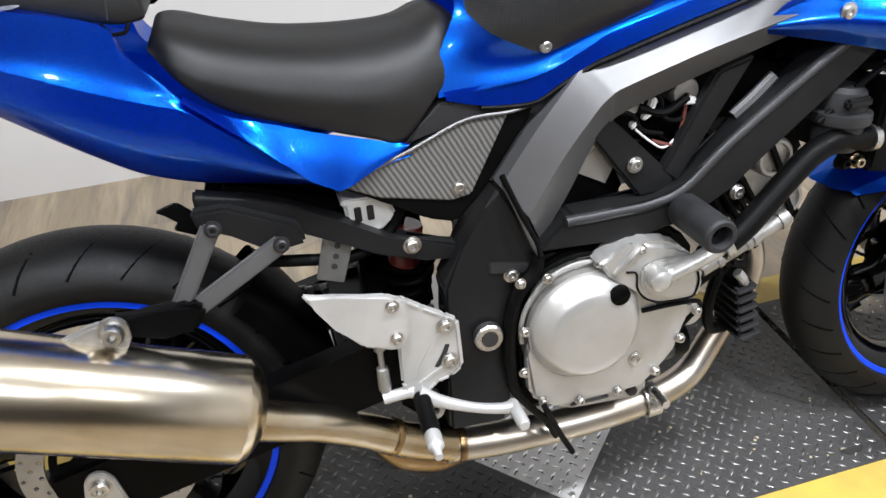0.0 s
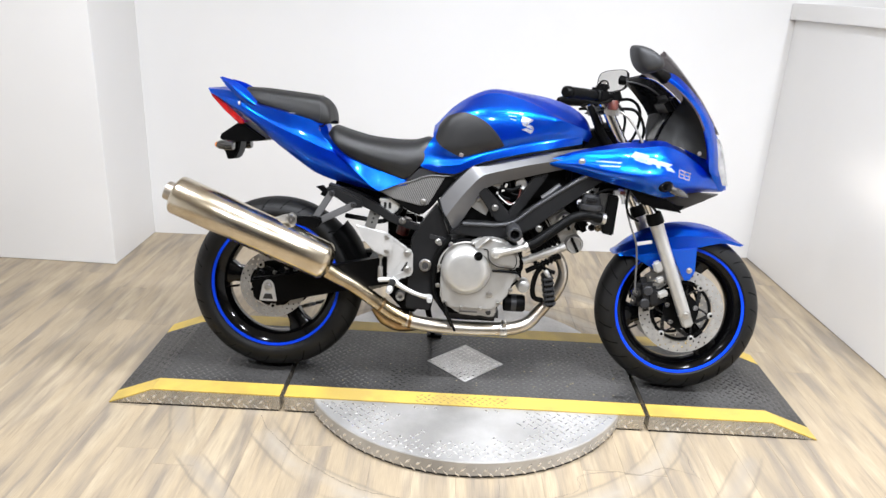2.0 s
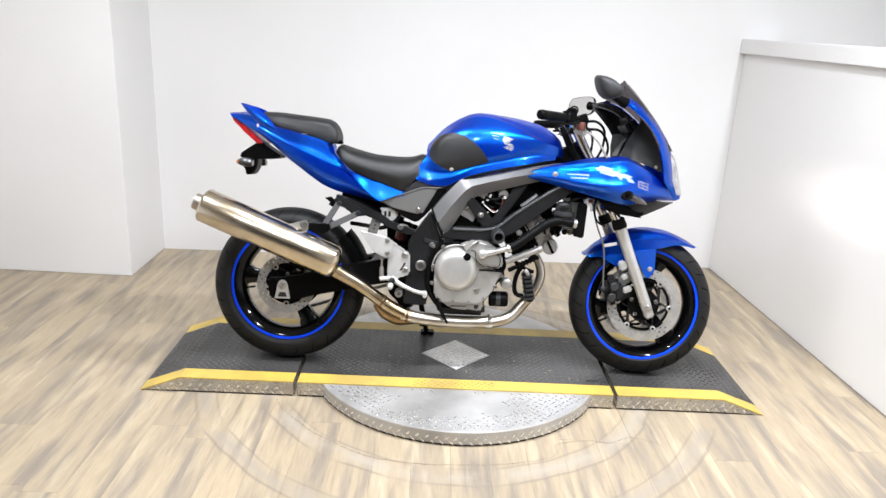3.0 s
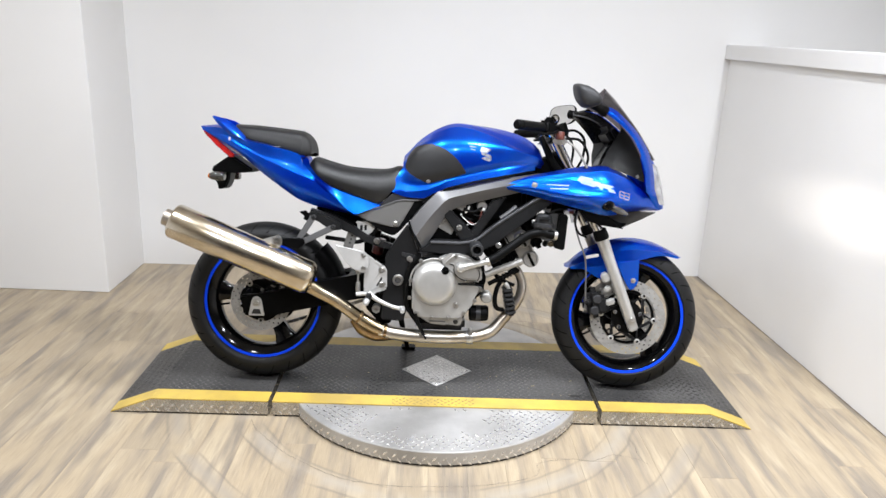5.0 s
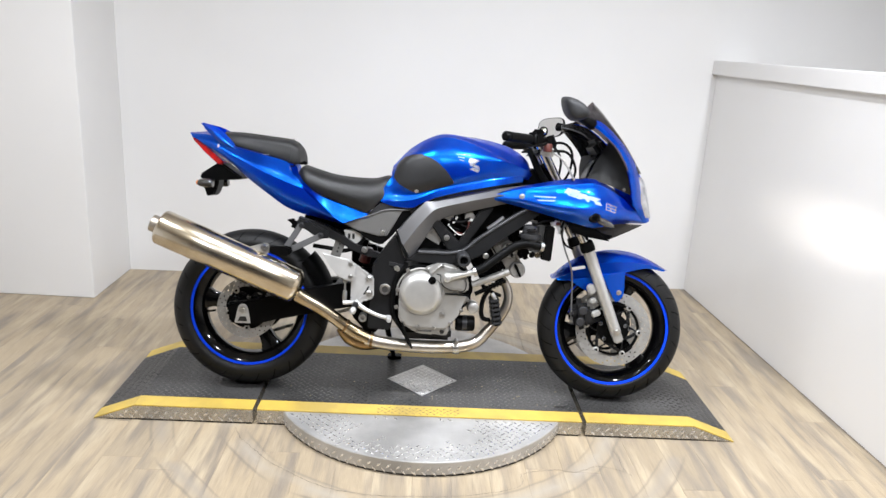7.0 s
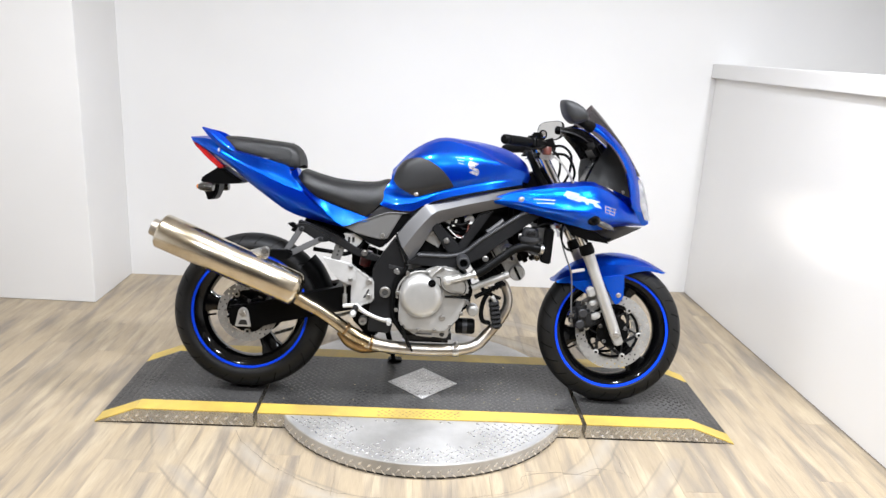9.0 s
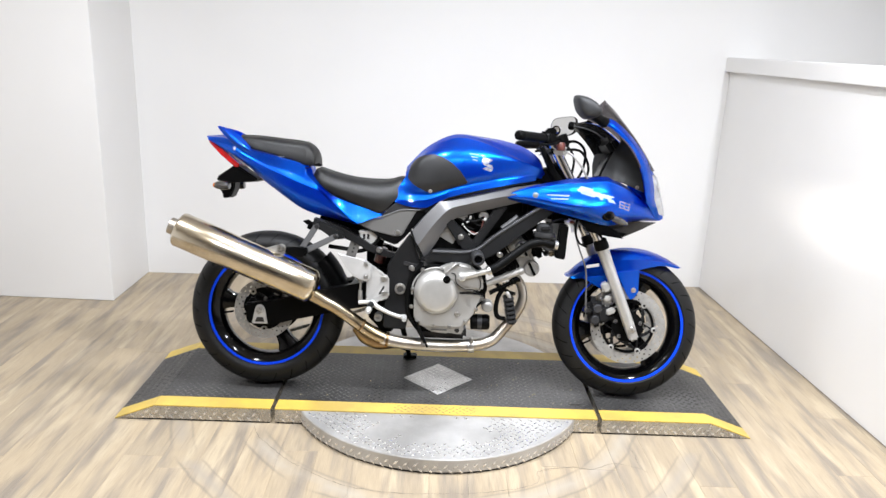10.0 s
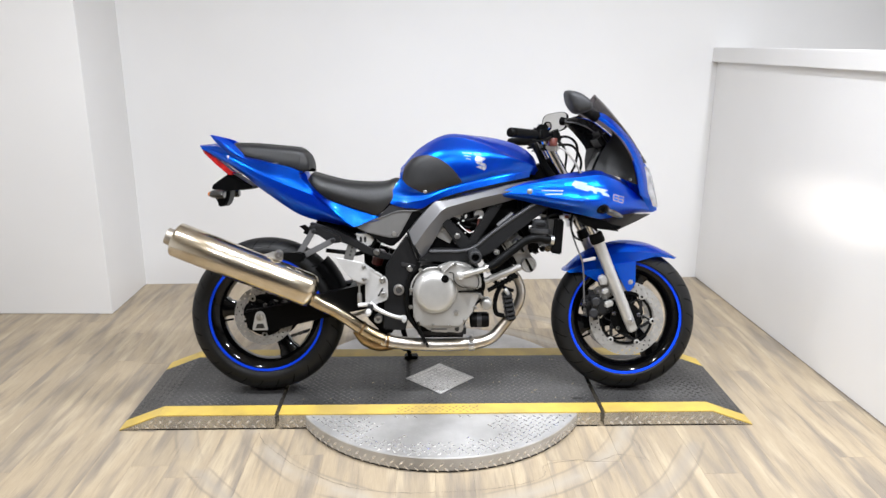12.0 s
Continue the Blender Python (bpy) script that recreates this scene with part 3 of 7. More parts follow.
def deck_section(name, x0, x1, slope, parent, label):
    """A length of deck: bare sides, dark painted top, yellow edges. slope: how far the end runs down (sign: which end)."""
    def top_z(x):
        if slope > 0:
            return 0.004 + (DECK_Z - 0.004) * min(1, (x1 - x) / slope)
        if slope < 0:
            return 0.004 + (DECK_Z - 0.004) * min(1, (x - x0) / -slope)
        return DECK_Z
    xs = [x0, x1 - slope, x1] if slope > 0 else ([x0, x0 - slope, x1] if slope < 0 else [x0, x1])
    bm = bmesh.new()
    n = len(xs)
    rows = [[bm.verts.new((x, y, z)) for x in xs for z in (min(0.007, 0.5 * top_z(x)), top_z(x) - 0.004)] for y in (NEAR, FAR)]
    for k in range(n - 1):
        for r in rows:
            bm.faces.new((r[2 * k], r[2 * k + 2], r[2 * k + 3], r[2 * k + 1]))
        for a in (0, 1):
            bm.faces.new((rows[0][2 * k + a], rows[0][2 * k + 2 + a], rows[1][2 * k + 2 + a], rows[1][2 * k + a]))
    for k in (0, n - 1):
        bm.faces.new((rows[0][2 * k], rows[0][2 * k + 1], rows[1][2 * k + 1], rows[1][2 * k]))
    body = part(name, bm, ALU, parent, label, 20)

    def sheet(nm, y0, y1, material, lift, lab, x_in=0.0):
        b = bmesh.new()
        vs = [[b.verts.new((x, y, top_z(x) - 0.004 + h)) for x in xs] for y in (y0, y1) for h in (0.0, lift)]
        for k in range(n - 1):
            b.faces.new((vs[1][k], vs[1][k + 1], vs[3][k + 1], vs[3][k]))
            b.faces.new((vs[0][k], vs[0][k + 1], vs[1][k + 1], vs[1][k]))
            b.faces.new((vs[2][k], vs[2][k + 1], vs[3][k + 1], vs[3][k]))
            b.faces.new((vs[0][k], vs[0][k + 1], vs[2][k + 1], vs[2][k]))
        for k in (0, n - 1):
            b.faces.new((vs[0][k], vs[1][k], vs[3][k], vs[2][k]))
        return part(nm, b, material, body, lab, 20)

    sheet("deck_top", NEAR + 0.072, FAR - 0.078, DECK, 0.004, "dark painted tread-plate top")
    sheet("yellow_edge", NEAR - 0.001, NEAR + 0.0715, YELLOW, 0.0042, "worn yellow painted edge")
    sheet("yellow_edge", FAR - 0.0775, FAR + 0.001, YELLOW, 0.0042, "worn yellow painted edge")

    def place(u, v):
        s = Vector((1, 0, (top_z(u + 0.001) - top_z(u)) / 0.001)).normalized()
        return Vector((u, v, top_z(u))), s, Y, s.cross(Y)
    lugs(tread_cells(x0 + 0.01, x1 - 0.01, NEAR + 0.078, FAR - 0.082, 0.030, place, lambda u, v: abs(u + 0.02) + abs(v - 0.013) > 0.15 or slope != 0),
         0.022, 0.007, 0.0018, "tread_pattern", DECK_LUG, body, "raised tread lozenges, dark painted")

    def side(u, v):
        return Vector((u, NEAR, v)), X, Z, -Y
    lugs(tread_cells(x0 + 0.02, x1 - 0.02, 0.006, 0.058, 0.036, side, lambda u, v: v < top_z(u) - 0.014), 0.028, 0.0085, 0.0028, "tread_pattern", ALU_LUG, body, "raised tread lozenges, bare aluminium")
    return body


deck_section("deck", -0.628, 0.579, 0, table, "turntable deck with bare aluminium sides")
bm = bmesh.new()
box(bm, (0, 0, 0), (0.203, 0.198, 0.0022), 0.0005, Matrix.Rotation(radians(45), 4, "Z"))
diamond = part("diamond_plate", bm, ALU_TOP, table, "bare aluminium lozenge plate let into the deck", 20)
diamond.location = (-0.02, 0.013, DECK_Z + 0.001)
lugs(tread_cells(-0.13, 0.13, -0.13, 0.13, 0.03, lambda u, v: (Vector((u, v, 0.0011)), X, Y, Z), lambda u, v: abs(u) + abs(v) < 0.126),
     0.022, 0.007, 0.0016, "tread_pattern", ALU_LUG, diamond, "raised tread lozenges")
for sx, sy in ((-1, 0), (1, 0), (0, -1), (0, 1)):
    bm = bmesh.new()
    lathe(bm, [(0, 0.003), (0.004, 0.003), (0.006, 0.0015), (0.006, 0)], 12, Matrix.Translation((sx * 0.126, sy * 0.123, 0.0008)) @ Matrix.Rotation(radians(90), 4, "X"))
    part("screw", bm, BOLT, diamond)
ramp_back = empty("ramp_end", "ramped tread-plate end piece with yellow edges", "ramp", group="ramp ends of the turntable")
deck_section("deck", -1.222, -0.644, -0.150, ramp_back, "sloping deck with bare aluminium sides")
ramp_front = empty("ramp_end", "ramped tread-plate end piece with yellow edges", "ramp", group="ramp ends of the turntable")
deck_section("deck", 0.596, 1.166, 0.160, ramp_front, "sloping deck with bare aluminium sides")

# the yellow edge is rubbed down to its tread where feet step on the turntable; dark strips below the deck stand for its
# shadow gap
lugs(tread_cells(-0.19, 0.13, NEAR + 0.006, NEAR + 0.068, 0.026, flat_top), 0.020, 0.007, 0.0010, "tread_pattern", YELLOW_WORN, table, "rubbed tread on the yellow edge")
for x0, x1 in ((-0.62, 0.57),):
    for y in (NEAR + 0.018, FAR - 0.018):
        bm = bmesh.new()
        box(bm, ((x0 + x1) / 2, y, 0.004), (x1 - x0, 0.03, 0.008), 0)
        part("gap_shade", bm, JOINT, table, "dark strip standing for the shadow gap below the deck")
for ob, x0, x1 in ((ramp_back, -1.19, -0.65), (ramp_front, 0.60, 1.13)):
    for y in (NEAR + 0.018, FAR - 0.018):
        bm = bmesh.new()
        box(bm, ((x0 + x1) / 2, y, 0.003), (x1 - x0, 0.03, 0.006), 0)
        part("gap_shade", bm, JOINT, ob, "dark strip standing for the shadow gap below the ramp")
# dark ring put in for the shadow gap at the disc's foot
bm = bmesh.new()
lathe(bm, [(0, 0.0005), (RT - 0.003, 0.0005), (RT - 0.003, 0.0075), (0, 0.0075)], 64, M)
part("disc_gap_shade", bm, JOINT, table, "dark ring standing for the shadow gap below the disc")

# cracks in the planks' wear layer beside the turntable, crumbs and a tar mark on the deck
CRACKS = [[(0.005, -0.687), (0.08, -0.682), (0.152, -0.669), (0.254, -0.643), (0.305, -0.615), (0.322, -0.585), (0.328, -0.541), (0.439, -0.512), (0.517, -0.519), (0.592, -0.480), (0.643, -0.489), (0.691, -0.509)],
          [(0.679, -0.377), (0.690, -0.420), (0.685, -0.455), (0.691, -0.509), (0.705, -0.530)],
          [(0.460, 0.545), (0.488, 0.518), (0.518, 0.499), (0.550, 0.488), (0.585, 0.470)],
          [(-0.700, -0.310), (-0.660, -0.385), (-0.610, -0.440), (-0.545, -0.512), (-0.470, -0.570), (-0.395, -0.622), (-0.320, -0.660), (-0.230, -0.682), (-0.140, -0.692), (0.005, -0.687)]]
wear = random.Random(11)
for line in CRACKS:
    pts = glide([(x, y, 0.0) for x, y in line], 8 * len(line))
    bm = bmesh.new()
    edge = []
    for k, p in enumerate(pts):
        q = Vector(pts[min(k + 1, len(pts) - 1)]) - Vector(pts[max(k - 1, 0)])
        side = Vector((-q.y, q.x, 0)).normalized() * (0.0005 + 0.0009 * wear.random())
        jit = Vector((wear.uniform(-1, 1), wear.uniform(-1, 1), 0)) * 0.002
        c = Vector(p) + jit + Vector((0, 0, 0.0009))
        edge.append((bm.verts.new(c + side), bm.verts.new(c - side)))
    for (a, b), (c, d) in zip(edge, edge[1:]):
        bm.faces.new((a, b, d, c))
    part("crack", bm, CRACK, floor, "thin dark crack in the floor", 0)
crumbs = random.Random(23)
bm = bmesh.new()
spots = [(0.219, -0.138), (0.241, -0.147), (0.460, -0.172), (0.180, -0.045), (0.419, 0.123), (0.099, -0.079), (0.223, -0.134), (-0.096, -0.076)]
spots += [(crumbs.uniform(-0.58, 0.55), crumbs.uniform(-0.20, 0.21)) for k in range(60)]
for x, y in spots:
    size = crumbs.uniform(0.0012, 0.0038)
    v = bmesh.ops.create_icosphere(bm, subdivisions=1, radius=size)["verts"]
    bmesh.ops.transform(bm, matrix=Matrix.Translation((x, y, DECK_Z + 0.0006)) @ Matrix.Diagonal((1.0, crumbs.uniform(0.5, 1.2), 0.4, 1)), verts=v)
tagged(part("crumbs", bm, CRUMB, None, "pale crumbs and grit scattered on the dark deck"), category="debris", kind="stuff")
bm = bmesh.new()
outline = [(0.512 + 0.022 * math.cos(a) * (1 + 0.25 * math.sin(3 * a)), -0.176 + 0.009 * math.sin(a) * (1 + 0.3 * math.cos(2 * a))) for a in (2 * math.pi * k / 24 for k in range(24))]
bm.faces.new([bm.verts.new((x, y, DECK_Z + 0.0021)) for x, y in outline])
part("tar_mark", bm, JOINT, table, "black tar mark on the deck", 0)
# ---- the motorcycle, standing on its side stand ----
bike = empty("motorcycle", "blue half-faired sport motorcycle leaning on its side stand", "motorcycle")
bike.location, bike.rotation_euler = (0, -0.041, DECK_Z + 0.002), (radians(-10.5), 0, 0)


def part_of(name, bm, material, parent, label="", smooth=35.0):
    """A part of the bodywork, in the upright machine's own measures: flanks hang a little lower the wider they are."""
    for v in bm.verts:
        x, y, z = v.co
        v.co = (x * (1 + 0.014 * max(0.0, z - 0.30)), y, z - 0.066 * abs(y))
    return part(name, bm, material, parent, label, smooth)


REAR, FRONT = Vector((-0.7035, -0.001, 0.2965)), Vector((0.713, -0.014, 0.2765))


def drilled_ring(bm, r0, r1, y, thick, sectors, rows, hole, holes=True):
    """A brake disc's ring with drilled holes, in the plane y."""
    cells = []
    for s in range(sectors):
        for q in range(rows):
            a0, a1 = 2 * math.pi * s / sectors, 2 * math.pi * (s + 1) / sectors
            b0, b1 = r0 + (r1 - r0) * q / rows, r0 + (r1 - r0) * (q + 1) / rows
            cells.append((a0, a1, b0, b1, (s + q) % 2 == 0))
    faces = []
    for a0, a1, b0, b1, open_cell in cells:
        am, bmid = (a0 + a1) / 2, (b0 + b1) / 2
        ring = [(a0, b0), (am, b0), (a1, b0), (a1, bmid), (a1, b1), (am, b1), (a0, b1), (a0, bmid)]
        vs = [bm.verts.new((r * math.cos(a), y, r * math.sin(a))) for a, r in ring]
        if open_cell and holes:
            cx, cz = bmid * math.cos(am), bmid * math.sin(am)
            inner = []
            for k in range(8):
                a, r = ring[k]
                d = Vector((r * math.cos(a) - cx, 0, r * math.sin(a) - cz)).normalized() * hole
                inner.append(bm.verts.new((cx + d.x, y, cz + d.z)))
            for k in range(8):
                j = (k + 1) % 8
                faces.append(bm.faces.new((vs[k], vs[j], inner[j], inner[k])))
        else:
            faces.append(bm.faces.new(vs))
    bmesh.ops.remove_doubles(bm, verts=bm.verts, dist=1e-5)
    bmesh.ops.solidify(bm, geom=list(bm.faces), thickness=thick)
    return bm


def wheel(name, centre, tyre_r, half, rim_half, spokes, label):
    rr = 0.222
    bm = bmesh.new()
    prof = [(rr, -rim_half), (rr + 0.004, -rim_half + 0.004), (rr - 0.004, -rim_half + 0.010), (0.196, -rim_half + 0.020), (0.188, -0.012), (0.188, 0.012),
            (0.196, rim_half - 0.020), (rr - 0.004, rim_half - 0.010), (rr + 0.004, rim_half - 0.004), (rr, rim_half), (0.206, rim_half - 0.003),
            (0.184, rim_half - 0.020), (0.176, 0.010), (0.176, -0.010), (0.184, -rim_half + 0.020), (0.206, -rim_half + 0.003)]
    lathe(bm, prof, 96, closed=True)
    rim = part(name, bm, GLOSSBLACK, bike, label)
    rim.location = centre
    # rubber tyre: rounded tread, sidewalls down to the rim's edge
    bm = bmesh.new()
    out = []
    for k in range(25):
        a = -math.pi / 2 * 1.15 + k * math.pi * 1.15 / 24
        h = half * math.sin(a) / 1.0
        r = (tyre_r - 0.062) + 0.062 * math.cos(a)
        out.append((max(r, rr + 0.002), h if abs(a) < math.pi / 2 else half * (1 if a > 0 else -1) * (1 - 0.5 * (abs(a) - math.pi / 2))))
    out = [(rr + 0.001, -rim_half + 0.002)] + out + [(rr + 0.001, rim_half - 0.002), (0.200, 0.0)]
    lathe(bm, out, 128, closed=True)
    part("tyre", bm, RUBBER, rim, "black rubber road tyre")
    # tread grooves: raked strips in pairs, their black standing for shade in the slots
    bm = bmesh.new()
    for k in range(26):
        for s in (-1, 1):
            a0 = 2 * math.pi * (k + 0.25 * s) / 26
            pts = []
            for q in range(5):
                w = 0.15 + 0.16 * q
                th = w * math.pi / 2
                h = s * half * math.sin(th)
                r = (tyre_r - 0.062) + 0.062 * math.cos(th) - 0.0021
                a = a0 + 0.035 * q
                pts.append((r * math.cos(a), h, r * math.sin(a)))
            tube(bm, pts, 0.0026, 4, 8)
    tagged(part("tread_groove", bm, GROOVE_SHADE, rim, "raked tread grooves drawn as shade-dark strips"), kind="stuff")
    for s in (-1, 1):
        bm = bmesh.new()
        y = s * (rim_half + 0.0004)
        lathe(bm, [(0.2140, y - s * 0.0020), (0.2150, y + s * 0.0006), (0.2235, y + s * 0.0008), (0.2245, y - s * 0.0012)], 96)
        part("rim_stripe", bm, BLUE_TAPE, rim, "bright blue reflective rim stripe")
    # hub and spokes
    bm = bmesh.new()
    lathe(bm, [(0.014, -0.062), (0.030, -0.062), (0.036, -0.05), (0.036, 0.05), (0.030, 0.062), (0.014, 0.062)], 32, closed=True)
    part("hub", bm, GLOSSBLACK, rim)
    for a in spokes:
        bm = bmesh.new()
        d = Vector((math.cos(radians(a)), 0, math.sin(radians(a))))
        e = Vector((-d.z, 0, d.x))
        rings = []
        for r, w, h in ((0.028, 0.030, 0.030), (0.06, 0.027, 0.028), (0.11, 0.026, 0.026), (0.15, 0.032, 0.027), (0.175, 0.045, 0.028), (0.188, 0.062, 0.030)):
            ring = []
            for t in range(12):
                ang = 2 * math.pi * t / 12
                c, s = math.cos(ang), math.sin(ang)
                p = d * r + e * (w * math.copysign(abs(c) ** 0.6, c)) + Vector((0, h * math.copysign(abs(s) ** 0.6, s), 0))
                ring.append(bm.verts.new(p))
            rings.append(ring)
        for p, q in zip(rings, rings[1:]):
            for t in range(12):
                bm.faces.new((p[t], p[(t + 1) % 12], q[(t + 1) % 12], q[t]))
        part("spoke", bm, GLOSSBLACK, rim)
    bm = bmesh.new()
    a = radians(spokes[0] + 18)
    tube(bm, [(0.178 * math.cos(a), 0, 0.178 * math.sin(a)), (0.145 * math.cos(a), -0.004, 0.145 * math.sin(a))], 0.004, 8, 2, False)
    part("tyre_valve", bm, PLASTIC, rim)
    return rim


rear_wheel = wheel("rear_wheel", REAR, 0.302, 0.080, 0.064, (172, 52, -62), "gloss black cast rear wheel")
front_wheel = wheel("front_wheel", FRONT, 0.286, 0.060, 0.050, (190, 70, -50), "gloss black cast front wheel")


def brake_disc(parent, y, r0, r1, hub_r, sectors, arms, label):
    bm = bmesh.new()
    drilled_ring(bm, r0, r1, y, 0.005, sectors, 3, 0.0034)
    disc = part("brake_disc", bm, DISCSTEEL, parent, label, 25)
    bm = bmesh.new()
    lathe(bm, [(0.022, y), (hub_r, y), (hub_r, y + 0.006), (0.022, y + 0.006)], 48, closed=True)
    lathe(bm, [(r0 - 0.014, y + 0.001), (r0 - 0.004, y + 0.001), (r0 - 0.004, y + 0.006), (r0 - 0.014, y + 0.006)], 72, closed=True)
    carrier = part("disc_carrier", bm, ENGINE_BLACK, parent, "black disc carrier")
    for k in range(arms):
        a = 2 * math.pi * k / arms + radians(54)
        # swept arm from the hub flange to the floating button, with a thin brace behind it
        for sweep, w in ((0.62, 0.013), (-0.34, 0.007)):
            bm = bmesh.new()
            last = None
            for q in range(6):
                f = q / 5
                r = hub_r * 0.92 + (r0 - 0.008 - hub_r * 0.92) * f
                b = a - sweep * (1 - f) ** 1.4
                p = (r * math.cos(b), y + 0.003, r * math.sin(b))
                if last:
                    beam(bm, last, p, 0.006 if w > 0.01 else 0.004, w, 0.0015)
                last = p
            part("carrier_arm", bm, FRAME_DARK, parent)
        c, e = math.cos(a), math.sin(a)
        bolt("button", (r0 - 0.004) * c, y - 0.001, (r0 - 0.004) * e, 0.0088, disc, ALLOY, 0.003)
        bolt("button_bore", (r0 - 0.004) * c, y - 0.0042, (r0 - 0.004) * e, 0.0040, disc, ENGINE_BLACK, 0.001)
    for k in range(5):
        a = 2 * math.pi * k / 5 + radians(15)
        bolt("rivet", hub_r * 0.84 * math.cos(a), y - 0.001, hub_r * 0.84 * math.sin(a), 0.0065, disc, CHROME, 0.005)


rear_wheel.rotation_euler = (radians(-4.5), 0, 0)
front_wheel.rotation_euler = (radians(-4.5), 0, radians(-2))
brake_disc(front_wheel, -0.070, 0.108, 0.145, 0.061, 54, 6, "drilled steel front brake disc")
brake_disc(front_wheel, 0.066, 0.108, 0.145, 0.061, 54, 6, "drilled steel front brake disc")
brake_disc(rear_wheel, -0.088, 0.082, 0.115, 0.045, 45, 5, "drilled steel rear brake disc")

# ---- swingarm, axle adjuster, chain ----
bm = bmesh.new()
ARM = [(-0.772, 0.335), (-0.762, 0.262), (-0.700, 0.248), (-0.560, 0.285), (-0.400, 0.322), (-0.200, 0.360), (-0.200, 0.448), (-0.330, 0.432), (-0.480, 0.398), (-0.630, 0.352)]
plate(bm, ARM, -0.132, -0.100, 0.006)
plate(bm, ARM, 0.100, 0.132, 0.006)
box(bm, (-0.33, 0, 0.385), (0.10, 0.205, 0.07), 0.01)
part_of("swingarm", bm, PLASTIC, bike, "black box-section swingarm")
bm = bmesh.new()
plate(bm, [(-0.741, 0.262), (-0.681, 0.262), (-0.692, 0.320), (-0.700, 0.332), (-0.711, 0.336), (-0.722, 0.332), (-0.729, 0.322)], -0.140, -0.132, 0.002)
adj = part_of("axle_adjuster", bm, BRACKET, bike, "pale alloy axle adjuster block")
# Flat dark plate stands for the shade in the adjuster's opening.
bm = bmesh.new()
plate(bm, [(-0.729, 0.270), (-0.693, 0.270), (-0.699, 0.288), (-0.721, 0.288)], -0.1415, -0.139, 0.0005)
part_of("recess_shade", bm, JOINT, adj)
bolt("axle_nut", -0.7110, -0.1405, 0.312, 0.011, bike, BOLT, 0.007)
for x0, z0, x1, z1 in ((-0.69, 0.168, -0.20, 0.330), (-0.70, 0.408, -0.20, 0.412)):
    bm = bmesh.new()
    n = 44
    for k in range(n):
        f = (k + 0.5) / n
        c = (x0 + (x1 - x0) * f, 0.098 + (0.004 if k % 2 else -0.004), z0 + (z1 - z0) * f)
        box(bm, c, (0.0145, 0.010, 0.0135), 0.003, Matrix.Rotation(-math.atan2(z1 - z0, x1 - x0), 4, "Y"), 1)
    part_of("chain_run", bm, ALLOY_CAST, bike, "dark greasy drive chain run")
bm = bmesh.new()
lathe(bm, [(0.03, 0.094), (0.108, 0.094), (0.111, 0.098), (0.108, 0.102), (0.03, 0.102)], 44, Matrix.Translation(REAR), True)
part_of("rear_sprocket", bm, ENGINE_BLACK, bike)
# rear caliper on top of the disc
bm = bmesh.new()
box(bm, (-0.655, -0.088, 0.395), (0.080, 0.050, 0.046), 0.01, Matrix.Rotation(radians(20), 4, "Y"))
part_of("rear_caliper", bm, ENGINE_BLACK, bike, "black rear brake caliper")
bm = bmesh.new()
rails = []
for y, dr in ((-0.086, -0.045), (-0.075, -0.008), (0.0, 0.006), (0.075, -0.008), (0.086, -0.045)):
    rails.append([(REAR.x + (0.322 + dr) * math.cos(radians(a)), y, REAR.z + (0.322 + dr) * math.sin(radians(a))) for a in range(2, 51, 7)])
skin(bm, rails, 24, 14, 0.003)
part_of("hugger", bm, PLASTIC, bike, "black rear wheel hugger")

# ---- exhaust ----
MUF_A, MUF_B = Vector((-0.998, -0.195, 0.622)), Vector((-0.500, -0.195, 0.421))
muf_dir = (MUF_B - MUF_A).normalized()
MM = axis_to(MUF_A, muf_dir)
LEN = (MUF_B - MUF_A).length
bm = bmesh.new()
lathe(bm, [(0.0, 0.012), (0.046, 0.012), (0.050, 0.002), (0.056, 0.0), (0.061, 0.004), (0.064, 0.010), (0.064, LEN - 0.012), (0.0615, LEN - 0.009), (0.058, LEN - 0.002), (0.050, LEN + 0.004), (0.036, LEN + 0.012), (0.030, LEN + 0.014), (0, LEN + 0.014)], 96, MM)
muffler = part_of("muffler", bm, STEEL, bike, "large polished stainless steel muffler can", 50)
bm = bmesh.new()
lathe(bm, [(0.0205, 0.03), (0.0205, -0.030), (0.030, -0.030), (0.031, -0.026), (0.031, 0.02)], 32, MM)
part_of("outlet", bm, HEADER, muffler, "short round steel outlet")
bm = bmesh.new()
lathe(bm, [(0.0, -0.004), (0.0204, -0.004)], 24, MM)
part_of("bore", bm, JOINT, muffler)
bm = bmesh.new()
tube(bm, [(-0.520, -0.175, 0.398), (-0.475, -0.162, 0.368), (-0.425, -0.148, 0.338), (-0.365, -0.132, 0.294), (-0.300, -0.120, 0.246), (-0.240, -0.112, 0.216)], [0.028, 0.0255, 0.0245, 0.0245, 0.026, 0.028], 20, 40)
part_of("link_pipe", bm, PIPE, bike, "heat-tinted stainless link pipe")
bm = bmesh.new()
tube(bm, [(-0.250, -0.113, 0.214), (-0.160, -0.110, 0.199), (-0.045, -0.108, 0.192), (0.06, -0.104, 0.193), (0.13, -0.096, 0.198), (0.182, -0.088, 0.216), (0.222, -0.078, 0.257), (0.250, -0.072, 0.290), (0.275, -0.07, 0.325),
          (0.291, -0.07, 0.360), (0.295, -0.07, 0.398), (0.283, -0.07, 0.437), (0.262, -0.07, 0.466)], [0.026, 0.024, 0.0215, 0.019, 0.017], 20, 90)
part_of("header_pipe", bm, HEADER, bike, "lightly tinted stainless header pipe")
